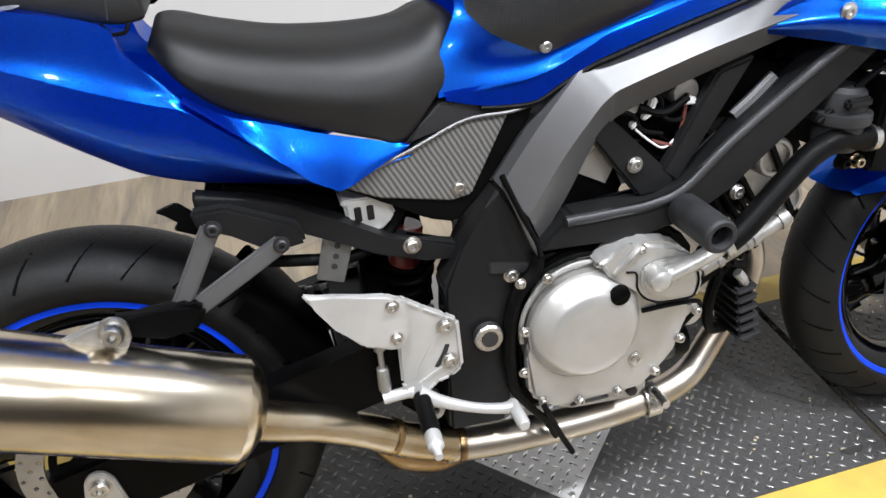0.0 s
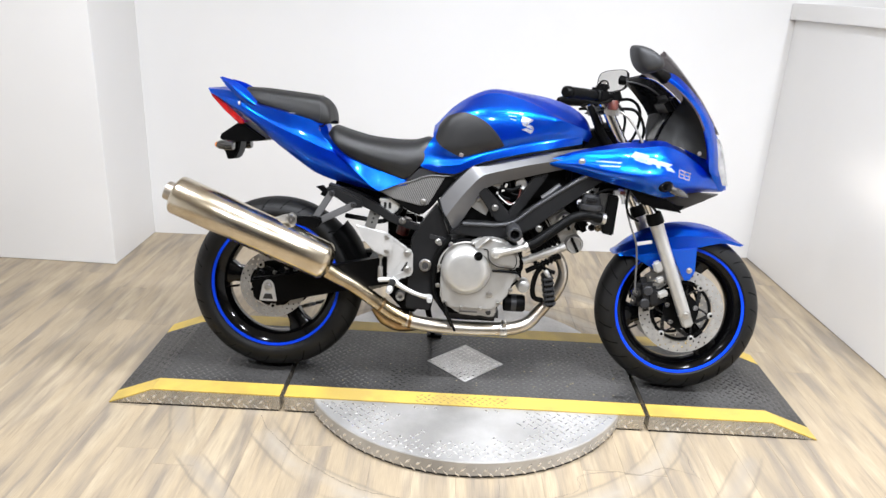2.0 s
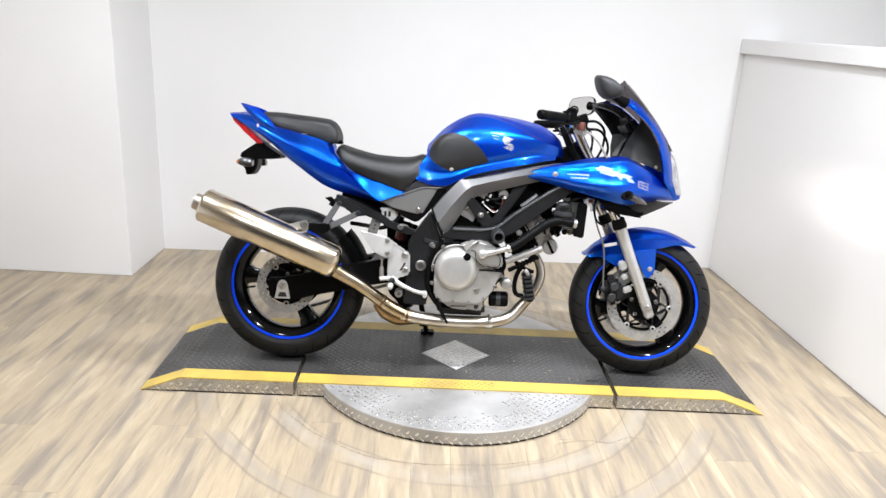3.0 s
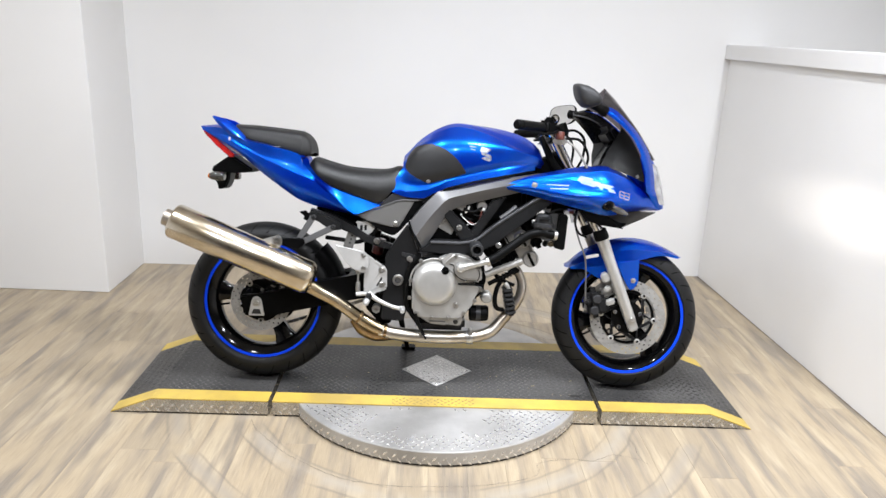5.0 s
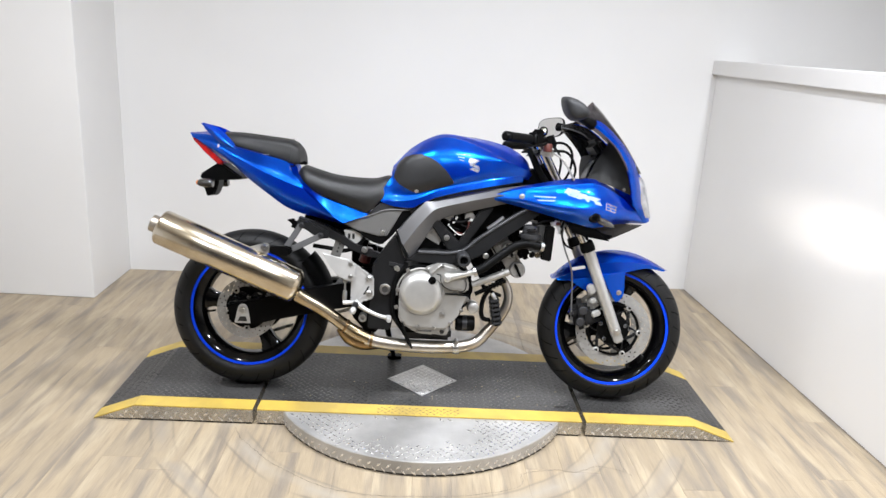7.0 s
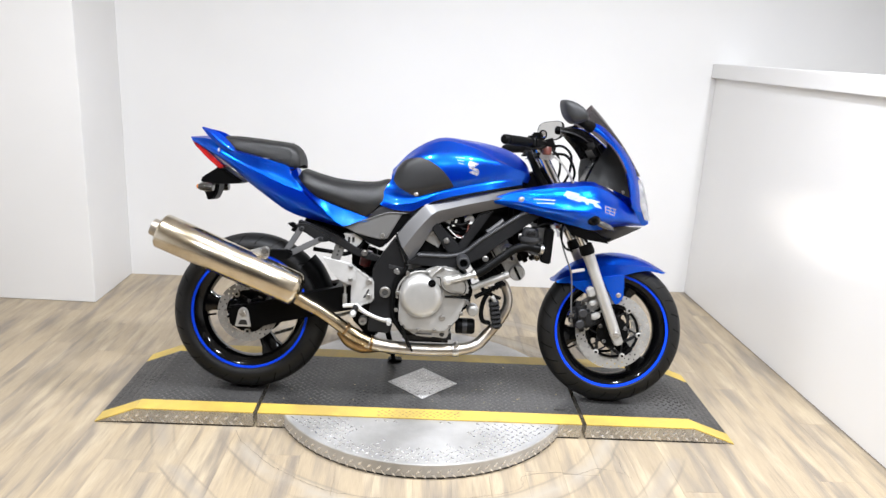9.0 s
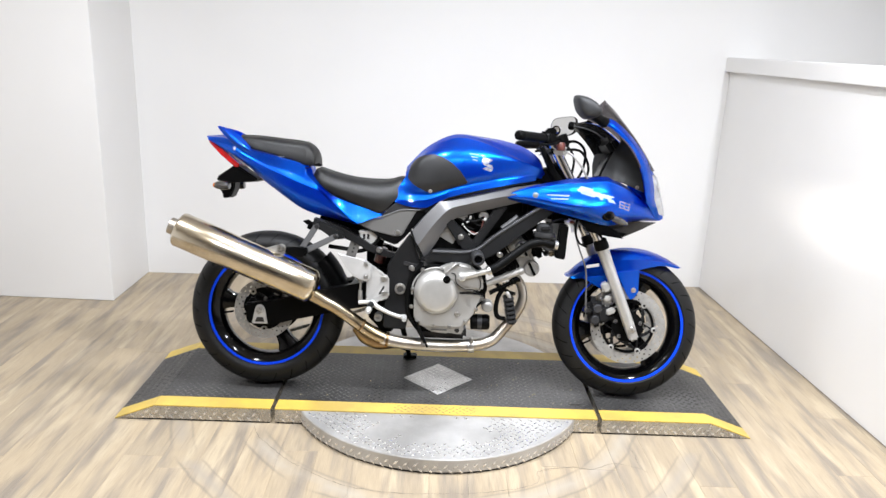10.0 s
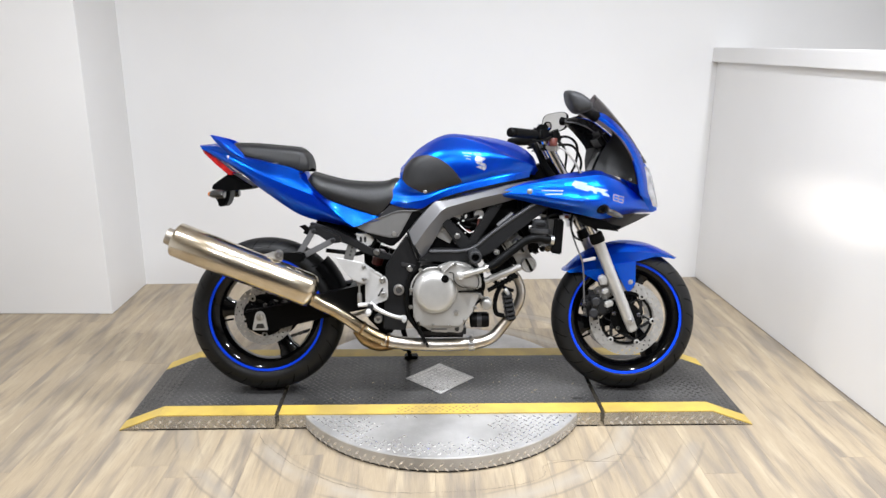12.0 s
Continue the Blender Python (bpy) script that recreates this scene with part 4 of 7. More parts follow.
for p, d, r in (((-0.326, -0.1245, 0.266), (0.066, 0.012, -0.046), 0.0262), ((-0.226, -0.1125, 0.2125), (0.09, 0.003, -0.014), 0.0282)):
    bm = bmesh.new()
    lathe(bm, [(r - 0.004, -0.006), (r, -0.005), (r + 0.001, 0.0), (r, 0.005), (r - 0.004, 0.006)], 24, axis_to(p, d), True)
    part_of("pipe_collar", bm, BROWNPIPE, bike, "brown heat-stained weld collar")
bm = bmesh.new()
tube(bm, [(-0.350, -0.104, 0.255), (-0.310, -0.102, 0.222), (-0.260, -0.100, 0.203), (-0.195, -0.098, 0.200)], [0.018, 0.033, 0.036, 0.026], 20, 30)
part_of("collector", bm, BROWNPIPE, bike, "brown heat-stained exhaust collector")
bm = bmesh.new()
lathe(bm, [(0.022, -0.012), (0.0265, -0.012), (0.0265, 0.012), (0.022, 0.012)], 24, axis_to((0.098, -0.105, 0.195), (1, 0, 0.05)), True)
box(bm, (0.098, -0.112, 0.224), (0.014, 0.018, 0.016), 0.002)
lathe(bm, [(0, 0.012), (0.006, 0.012), (0.007, 0), (0.007, -0.03), (0, -0.03)], 12, Matrix.Translation((0.098, -0.128, 0.226)))
part_of("pipe_clamp", bm, BOLT, bike, "bolted steel exhaust clamp")
# muffler hanger
bm = bmesh.new()
plate(bm, [(-0.690, 0.556), (-0.642, 0.572), (-0.614, 0.572), (-0.606, 0.548), (-0.618, 0.528)], -0.190, -0.178, 0.003)
part_of("muffler_bracket", bm, ALLOY_CAST, bike, "cast alloy muffler bracket")
bolt("bracket_bolt", -0.622, -0.192, 0.562, 0.0125, bike, BOLT, 0.016)
for p, q in (((-0.499, -0.150, 0.645), (-0.553, -0.158, 0.556)), ((-0.424, -0.145, 0.608), (-0.535, -0.158, 0.552))):
    bm = bmesh.new()
    beam(bm, p, q, 0.012, 0.022, 0.003)
    part_of("hanger_arm", bm, FRAME, bike, "dark grey forked exhaust hanger arm")
bm = bmesh.new()
plate(bm, [(-0.566, 0.566), (-0.540, 0.568), (-0.522, 0.556), (-0.540, 0.528), (-0.575, 0.530), (-0.625, 0.540), (-0.628, 0.566)], -0.176, -0.154, 0.006)
part_of("hanger_foot", bm, PLASTIC, bike, "black hanger foot beside the muffler")
bm = bmesh.new()
plate(bm, [(-0.520, 0.660), (-0.480, 0.660), (-0.400, 0.622), (-0.396, 0.598), (-0.440, 0.592), (-0.478, 0.628), (-0.515, 0.636)], -0.140, -0.120, 0.004)
part_of("hanger_plate", bm, FRAME_DARK, bike, "dark hanger mounting plate")
bolt("hanger_bolt", -0.497, -0.158, 0.645, 0.0075, bike, FRAME_MID)
bolt("hanger_bolt", -0.426, -0.154, 0.609, 0.0075, bike, FRAME_MID)
bm = bmesh.new()
plate(bm, [(-0.560, 0.655), (-0.535, 0.640), (-0.545, 0.630), (-0.520, 0.618), (-0.512, 0.640), (-0.535, 0.662)], -0.110, -0.100, 0.002)
part_of("strap_hook", bm, PLASTIC, bike)

# ---- frame ----
SPAR_T = [(-0.150, 0.628), (-0.102, 0.690), (-0.054, 0.742), (-0.034, 0.757), (0.000, 0.767), (0.131, 0.797), (0.335, 0.832)]
SPAR_M = [(-0.119, 0.588), (-0.075, 0.652), (-0.030, 0.706), (-0.008, 0.726), (0.018, 0.737), (0.150, 0.772), (0.338, 0.812)]
SPAR_B = [(-0.092, 0.534), (-0.052, 0.594), (-0.020, 0.650), (0.004, 0.678), (0.036, 0.696), (0.160, 0.733), (0.340, 0.780)]
LOWER = [(-0.112, 0.528), (-0.056, 0.573), (0.066, 0.572), (0.112, 0.587), (0.176, 0.641), (0.299, 0.727), (0.400, 0.790), (0.430, 0.762), (0.354, 0.706), (0.232, 0.612), (0.182, 0.565), (0.116, 0.531), (0.034, 0.522)]
for s in (1, -1):
    bm = bmesh.new()
    loops = [(0.108, SPAR_T), (0.126, SPAR_T), (0.160, SPAR_M), (0.130, SPAR_B), (0.108, SPAR_B)]
    runs = []
    for y, line in loops:
        out = (0.019, 0.019, 0.015, 0.008, 0.004, 0.004, 0.004) if y == 0.126 else (0.0,) * 7
        runs.append([bm.verts.new((p[0], -s * p[1], p[2])) for p in glide([(x, y + e, z) for (x, z), e in zip(line, out)], 61)])
    for a, b in zip(runs, runs[1:] + runs[:1]):
        for q in range(60):
            bm.faces.new((a[q], a[q + 1], b[q + 1], b[q]))
    for q in (0, 60):
        bm.faces.new([r[q] for r in runs])
    bmesh.ops.bevel(bm, geom=[e for e in bm.edges if e.calc_face_angle(0) > 0.5], offset=0.003, segments=2, affect="EDGES", clamp_overlap=True)
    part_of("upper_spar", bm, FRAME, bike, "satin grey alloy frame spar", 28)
    # Lower spar and braces darkened for shade, ledge lightened for its highlight.
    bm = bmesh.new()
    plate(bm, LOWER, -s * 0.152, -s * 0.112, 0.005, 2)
    part_of("lower_spar", bm, FRAME_DARK, bike, "satin alloy lower frame spar, darkened for shade")
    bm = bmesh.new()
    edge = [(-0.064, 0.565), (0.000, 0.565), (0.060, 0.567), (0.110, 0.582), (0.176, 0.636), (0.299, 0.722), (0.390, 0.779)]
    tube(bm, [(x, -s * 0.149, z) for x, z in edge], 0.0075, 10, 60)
    part_of("spar_rib", bm, FRAME_MID, bike, "raised upper ledge of the lower spar, lightened as a highlight")
    bm = bmesh.new()
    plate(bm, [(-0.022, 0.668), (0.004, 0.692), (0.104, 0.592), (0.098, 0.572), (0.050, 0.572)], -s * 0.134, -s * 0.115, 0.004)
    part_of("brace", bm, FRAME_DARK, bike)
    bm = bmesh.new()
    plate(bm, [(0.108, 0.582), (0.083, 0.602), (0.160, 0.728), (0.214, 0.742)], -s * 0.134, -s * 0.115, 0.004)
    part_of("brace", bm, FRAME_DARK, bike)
# Pivot casting takes the shade-darkened frame tone as well.
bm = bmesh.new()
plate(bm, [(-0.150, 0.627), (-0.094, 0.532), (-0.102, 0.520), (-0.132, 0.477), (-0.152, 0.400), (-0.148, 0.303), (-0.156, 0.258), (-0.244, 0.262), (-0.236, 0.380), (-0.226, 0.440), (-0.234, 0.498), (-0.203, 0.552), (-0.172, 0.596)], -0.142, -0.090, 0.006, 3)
part_of("pivot_plate", bm, FRAME_DARK, bike, "grey swingarm pivot casting, darkened for shade")
bm = bmesh.new()
plate(bm, [(-0.171, 0.525), (-0.112, 0.512), (-0.113, 0.497), (-0.171, 0.507)], -0.1445, -0.140, 0.002)
part_of("casting_pad", bm, FRAME_MID, bike)
bm = bmesh.new()
tube(bm, [(-0.142, -0.146, 0.622), (-0.130, -0.149, 0.592), (-0.115, -0.149, 0.552), (-0.102, -0.147, 0.522)], 0.0032, 6, 12)
part_of("spar_seam", bm, FRAME, bike)
bm = bmesh.new()
lathe(bm, [(0.0115, -0.002), (0.0120, -0.0105), (0.018, -0.011), (0.0205, -0.008), (0.0205, 0.002)], 24, Matrix.Translation((-0.181, -0.150, 0.419)))
lathe(bm, [(0.0, 0.002), (0.0205, 0.002)], 24, Matrix.Translation((-0.181, -0.150, 0.419)))
part_of("pivot_bolt", bm, BOLT, bike, "large hollow steel pivot bolt")
for x, y, z in ((0.041, -0.137, 0.621), (0.190, -0.153, 0.562), (-0.140, -0.144, 0.500)):
    bolt("frame_bolt", x, y, z, 0.0085, bike, BOLT)
for s in (-1, 1):
    bm = bmesh.new()
    plate(bm, [(-0.515, 0.672), (-0.456, 0.656), (-0.410, 0.639), (-0.353, 0.610), (-0.300, 0.578), (-0.270, 0.563), (-0.200, 0.545), (-0.200, 0.522), (-0.250, 0.533), (-0.312, 0.552), (-0.360, 0.582), (-0.411, 0.608), (-0.470, 0.636), (-0.515, 0.648)], s * 0.120, s * 0.092, 0.004)
    part_of("subframe_rail", bm, FRAME_DARK, bike, "dark grey rear subframe rail")
bolt("subframe_bolt", -0.265, -0.121, 0.558, 0.009, bike, BOLT, 0.008)
bm = bmesh.new()
plate(bm, [(-0.006, 0.756), (0.040, 0.768), (0.039, 0.780), (-0.002, 0.768)], -0.134, -0.118, 0.003)
part_of("tank_stop", bm, FRAME_MID, bike)
# frame slider
bm = bmesh.new()
lathe(bm, [(0, 0.0), (0.021, 0.0), (0.024, -0.006), (0.024, -0.086), (0.022, -0.0905), (0.020, -0.092), (0.0155, -0.092), (0.0145, -0.090), (0.0140, -0.060), (0, -0.060)], 28, Matrix.Translation((0.103, -0.156, 0.556)))
part_of("frame_slider", bm, SLIDER, bike, "dark grey plastic crash slider with an open bore")

# Bolt coloured black for the shade deep in the slider.
bm = bmesh.new()
lathe(bm, [(0, -0.018), (0.007, -0.018), (0.0085, -0.014), (0.0085, 0.0)], 16, Matrix.Translation((0.103, -0.212, 0.556)))
part_of("slider_bolt", bm, ENGINE_BLACK, bike, "bolt inside the slider's bore, blackened for its shade")
# Flat dark disc stands for the shade inside the hollow pivot bolt.
bm = bmesh.new()
lathe(bm, [(0.0, -0.0122), (0.0112, -0.0122), (0.0112, -0.004)], 20, Matrix.Translation((-0.181, -0.150, 0.419)))
part_of("pivot_bore_shade", bm, JOINT, bike)

# ---- engine ----
bm = bmesh.new()
CASE = [(-0.150, 0.490), (-0.062, 0.512), (0.011, 0.522), (0.119, 0.508), (0.150, 0.465), (0.150, 0.405), (0.124, 0.352), (0.092, 0.330), (0.080, 0.285), (0.045, 0.250), (-0.105, 0.250), (-0.140, 0.300)]
plate(bm, CASE, -0.135, 0.135, 0.012)
part_of("crankcase", bm, ENGINE_BLACK, bike, "dark engine crankcase")
bm = bmesh.new()
plate(bm, [(-0.118, 0.462), (-0.095, 0.490), (-0.050, 0.504), (0.020, 0.500), (0.060, 0.420), (0.136, 0.408), (0.118, 0.366), (0.092, 0.338), (0.080, 0.300), (0.050, 0.274), (-0.095, 0.276), (-0.126, 0.306), (-0.128, 0.380)], -0.163, -0.134, 0.008, 3)
cover = part_of("clutch_cover", bm, ALLOY, bike, "silver painted clutch side cover")
bm = bmesh.new()
lathe(bm, [(0, -0.032), (0.045, -0.0315), (0.058, -0.030), (0.064, -0.0275), (0.079, -0.008), (0.082, -0.002), (0.082, 0.012)], 80, Matrix.Translation((-0.044, -0.166, 0.413)))
part_of("clutch_dome", bm, ALLOY, cover, "round raised clutch dome")
bm = bmesh.new()
lathe(bm, [(0.0822, 0.012), (0.0822, -0.0015), (0.0842, -0.0015), (0.0842, 0.012)], 80, Matrix.Translation((-0.044, -0.166, 0.413)))
part_of("dome_flange", bm, ALLOY_CAST, cover, "narrow joint round the dome")
for k, rr in enumerate((0.092, 0.100)):
    bm = bmesh.new()
    pts = [(-0.044 + rr * math.cos(radians(a)), -0.158 + 0.008 * k, 0.413 + rr * math.sin(radians(a))) for a in range(60 + 8 * k, 190 - 14 * k, 8)]
    tube(bm, pts, 0.0035 - 0.0005 * k, 8, 30)
    part_of("cover_rib", bm, ALLOY_CAST if k == 0 else ENGINE_BLACK, cover, "curved rib round the clutch dome")
bm = bmesh.new()
plate(bm, [(-0.038, 0.505), (-0.020, 0.518), (0.012, 0.523), (0.030, 0.530), (0.084, 0.518), (0.104, 0.499), (0.124, 0.481), (0.134, 0.452), (0.127, 0.424), (0.048, 0.427), (0.022, 0.470), (-0.010, 0.494)], -0.180, -0.140, 0.008, 3)
part_of("water_pump_cover", bm, ALLOY, bike, "silver painted water pump cover")
bm = bmesh.new()
tube(bm, [(-0.008, -0.180, 0.492), (0.004, -0.183, 0.506), (0.016, -0.184, 0.518), (0.026, -0.182, 0.526)], 0.0045, 8, 16)
part_of("cover_rib", bm, ALLOY_CAST, bike)
bm = bmesh.new()
plate(bm, [(0.030, 0.492), (0.046, 0.500), (0.088, 0.500), (0.108, 0.482), (0.116, 0.458), (0.112, 0.436), (0.070, 0.438), (0.042, 0.450), (0.030, 0.468)], -0.187, -0.178, 0.004, 2)
part_of("pump_lid", bm, ALLOY, bike, "raised silver pump lid")
for line, r in (([(0.009, -0.181, 0.491), (0.024, -0.181, 0.486), (0.026, -0.181, 0.464), (0.037, -0.181, 0.446), (0.055, -0.181, 0.435), (0.068, -0.181, 0.432), (0.106, -0.181, 0.430), (0.117, -0.181, 0.436), (0.121, -0.181, 0.458), (0.112, -0.181, 0.484)], 0.0016),
                ([(0.044, -0.166, 0.414), (0.086, -0.166, 0.414), (0.127, -0.166, 0.411), (0.138, -0.164, 0.401), (0.132, -0.160, 0.387), (0.112, -0.158, 0.366), (0.090, -0.156, 0.345)], 0.0036)):
    bm = bmesh.new()
    tube(bm, line, r, 8, 40)
    part_of("seam_cord", bm, HOSE, bike, "dark joint line of the engine covers")
bm = bmesh.new()
lathe(bm, [(0, -0.003), (0.0135, -0.003), (0.0145, -0.0005), (0.0145, 0.004)], 24, Matrix.Translation((-0.007, -0.1955, 0.468)))
box(bm, (-0.007, -0.2000, 0.468), (0.024, 0.006, 0.006), 0.002, Matrix.Rotation(radians(-25), 4, "Y"))
part_of("oil_filler_cap", bm, ENGINE_BLACK, bike, "black oil filler cap with a finger bar")
for x, z in ((-0.136, 0.498), (-0.098, 0.497), (-0.133, 0.422), (-0.136, 0.356), (-0.108, 0.298), (-0.051, 0.284), (0.010, 0.284), (0.070, 0.304), (0.108, 0.352), (0.132, 0.394), (0.030, 0.521), (0.116, 0.478), (0.092, 0.428)):
    bolt("cover_bolt", x, -0.166 if x < 0.02 or z < 0.43 else -0.182, z, 0.0058, bike)
bolt("sight_plug", 0.038, -0.165, 0.333, 0.0085, bike, BOLT, 0.003)
bm = bmesh.new()
tube(bm, [(0.050, -0.196, 0.481), (0.090, -0.196, 0.492), (0.130, -0.193, 0.503), (0.160, -0.190, 0.512)], 0.0115, 16, 16)
lathe(bm, [(0, -0.014), (0.008, -0.014), (0.015, -0.009), (0.016, -0.004), (0.016, 0.014)], 20, Matrix.Translation((0.050, -0.196, 0.481)))
part_of("coolant_pipe", bm, ALLOY, bike, "silver coolant pipe")
bm = bmesh.new()
lathe(bm, [(0.0150, -0.006), (0.0185, -0.006), (0.0185, 0.006), (0.0150, 0.006)], 20, axis_to((0.148, -0.191, 0.507), (0.9, 0.1, 0.42)), True)
part_of("hose_clip", bm, BOLT, bike)
bm = bmesh.new()
tube(bm, [(0.146, -0.191, 0.507), (0.180, -0.186, 0.523), (0.214, -0.180, 0.548), (0.256, -0.172, 0.579), (0.296, -0.166, 0.606), (0.340, -0.160, 0.616), (0.372, -0.156, 0.610), (0.410, -0.152, 0.606)], 0.0165, 16, 40)
part_of("radiator_hose", bm, HOSE, bike, "black rubber radiator hose")
bm = bmesh.new()
lathe(bm, [(0.0165, -0.006), (0.0195, -0.006), (0.0195, 0.006), (0.0165, 0.006)], 20, axis_to((0.397, -0.153, 0.607), (1, 0.12, -0.12)), True)
part_of("hose_clip", bm, BOLT, bike)
bm = bmesh.new()
tube(bm, [(0.145, -0.146, 0.448), (0.190, -0.146, 0.467), (0.238, -0.146, 0.487), (0.283, -0.146, 0.506)], 0.0125, 14, 20)
low_pipe = part_of("coolant_pipe", bm, ALLOY_CAST, bike, "cast alloy lower coolant pipe")
for k in (0.2, 0.52, 0.60, 0.92):
    bm = bmesh.new()
    lathe(bm, [(0.012, -0.004), (0.0145, -0.004), (0.0145, 0.004), (0.012, 0.004)], 18, axis_to((0.145 + 0.138 * k, -0.146, 0.448 + 0.058 * k), (0.138, 0, 0.058)), True)
    part_of("collar", bm, ALLOY_CAST, low_pipe)
# cylinders: the front one leans forward, the rear one stands between the spars
TILT_F = Matrix.Rotation(radians(-32), 4, "Y")
bm = bmesh.new()
box(bm, (0.205, 0, 0.528), (0.115, 0.15, 0.115), 0.006, TILT_F)
barrel = part_of("front_cylinder", bm, ENGINE_BLACK, bike, "black finned front cylinder")
for k in range(6):
    bm = bmesh.new()
    box(bm, Vector((0.160, 0.0, 0.500)) + Vector((0.85, 0, 0.53)) * (0.012 + 0.017 * k), (0.010, 0.180, 0.135), 0.003, TILT_F, 1)
    part_of("fin", bm, ENGINE_BLACK, barrel)
bm = bmesh.new()
box(bm, (0.270, 0, 0.566), (0.075, 0.150, 0.150), 0.012, TILT_F, 3)
part_of("front_cylinder_head", bm, ALLOY_CAST, bike, "cast alloy front cylinder head")
bm = bmesh.new()
box(bm, (0.322, 0, 0.600), (0.045, 0.140, 0.140), 0.014, TILT_F, 3)
part_of("front_head_cover", bm, ENGINE_BLACK, bike)
for x, y, z in ((0.285, -0.088, 0.578), (0.321, -0.078, 0.502)):
    bm = bmesh.new()
    lathe(bm, [(0, -0.014), (0.021, -0.014), (0.0225, -0.020), (0.027, -0.020), (0.030, -0.016), (0.031, -0.008), (0.031, 0.030)], 32, Matrix.Translation((x, y, z)))
    plug = part_of("head_plug", bm, ALLOY_CAST, bike, "round cast plug with a slotted bar")
    bm = bmesh.new()
    box(bm, (x, y - 0.019, z), (0.056, 0.008, 0.010), 0.002, Matrix.Rotation(radians(62), 4, "Y"))
    part_of("bar", bm, ENGINE_BLACK, plug)
bm = bmesh.new()
box(bm, (-0.025, 0, 0.575), (0.125, 0.20, 0.130), 0.008, Matrix.Rotation(radians(28), 4, "Y"))
part_of("rear_cylinder", bm, ENGINE_BLACK, bike)
bm = bmesh.new()
box(bm, (-0.012, 0, 0.628), (0.105, 0.215, 0.070), 0.012, Matrix.Rotation(radians(28), 4, "Y"), 3)
part_of("rear_cylinder_head", bm, ALLOY, bike, "cast alloy rear cylinder head")
bm = bmesh.new()
tube(bm, [(-0.020, -0.112, 0.640), (0.000, -0.114, 0.655), (0.022, -0.114, 0.630), (0.040, -0.113, 0.590)], 0.007, 10, 20)
part_of("breather_pipe", bm, ALLOY_CAST, bike)
# Airbox, then black filler boxes added to keep the gaps round it dark.
for nm, place, size, lab in (("airbox", (0.085, 0, 0.690), (0.19, 0.16, 0.13), "black airbox under the tank"), ("airbox_lid", (0.12, 0, 0.775), (0.40, 0.17, 0.06), ""),
                              ("duct_filler", (0.24, 0, 0.705), (0.20, 0.15, 0.14), "black filler box behind the frame"), ("duct_filler", (0.385, 0, 0.755), (0.22, 0.22, 0.10), "black filler box behind the frame"),
                              ("head_filler", (0.425, 0, 0.712), (0.11, 0.22, 0.06), ""), ("seat_gap_filler", (-0.12, 0, 0.728), (0.26, 0.19, 0.075), "black filler box closing the gap under the seat"),
                              ("tank_gap_filler", (0.19, 0, 0.815), (0.30, 0.15, 0.06), "")):
    bm = bmesh.new()
    box(bm, place, size, 0.016)
    part_of(nm, bm, ENGINE_BLACK, bike, lab)
for x in (0.045, 0.125):
    bm = bmesh.new()
    lathe(bm, [(0, -0.030), (0.018, -0.030), (0.020, -0.026), (0.020, 0.01)], 20, Matrix.Translation((x, -0.085, 0.700)))
    part_of("throttle_body", bm, ALLOY_CAST, bike)
for pts, r, m_, nm in (
        ([(0.050, -0.118, 0.662), (0.070, -0.122, 0.644), (0.092, -0.122, 0.632), (0.120, -0.118, 0.648)], 0.0016, WHITEPLASTIC, "cable"),
        ([(0.055, -0.116, 0.690), (0.090, -0.120, 0.680), (0.125, -0.118, 0.695)], 0.006, HOSE, "cable"),
        ([(0.075, -0.117, 0.642), (0.105, -0.121, 0.634), (0.118, -0.119, 0.655), (0.126, -0.116, 0.700)], 0.0028, RUST, "cable"),
        ([(0.195, -0.120, 0.659), (0.225, -0.121, 0.682), (0.253, -0.120, 0.706)], 0.0085, FRAME, "fuel_rail"),
        ([(0.02, -0.10, 0.72), (0.08, -0.112, 0.735), (0.16, -0.10, 0.74)], 0.008, HOSE, "cable")):
    bm = bmesh.new()
    tube(bm, pts, r, 8, 20)
    part_of(nm, bm, m_, bike)
for x, z, w, h, turn in ((0.074, 0.692, 0.008, 0.018, 20), (0.066, 0.678, 0.014, 0.006, -30), (0.128, 0.690, 0.018, 0.010, 8), (0.047, 0.668, 0.006, 0.010, 35)):
    bm = bmesh.new()
    box(bm, (x, -0.116, z), (w, 0.012, h), 0.002, Matrix.Rotation(radians(turn), 4, "Y"))
    part_of("wire_plug", bm, WHITEPLASTIC, bike, "small white wiring plug")
for pts, r in (([(0.060, -0.110, 0.715), (0.085, -0.116, 0.700), (0.090, -0.118, 0.675), (0.110, -0.118, 0.665), (0.140, -0.114, 0.672)], 0.0035),
               ([(0.020, -0.112, 0.690), (0.045, -0.117, 0.682), (0.060, -0.118, 0.660), (0.090, -0.118, 0.650)], 0.0030),
               ([(0.310, -0.150, 0.640), (0.350, -0.152, 0.672), (0.395, -0.148, 0.700), (0.440, -0.138, 0.706)], 0.0048)):
    bm = bmesh.new()
    tube(bm, pts, r, 8, 24)
    part_of("cable", bm, HOSE, bike)
# ribbed joint between the cover and the front exhaust port
p, q = Vector((0.160, -0.120, 0.408)), Vector((0.270, -0.112, 0.463))
bm = bmesh.new()
tube(bm, [p, p.lerp(q, 0.5), q], 0.0085, 12, 6)
joint = part_of("ribbed_joint", bm, ENGINE_BLACK, bike, "ribbed black pipe joint")
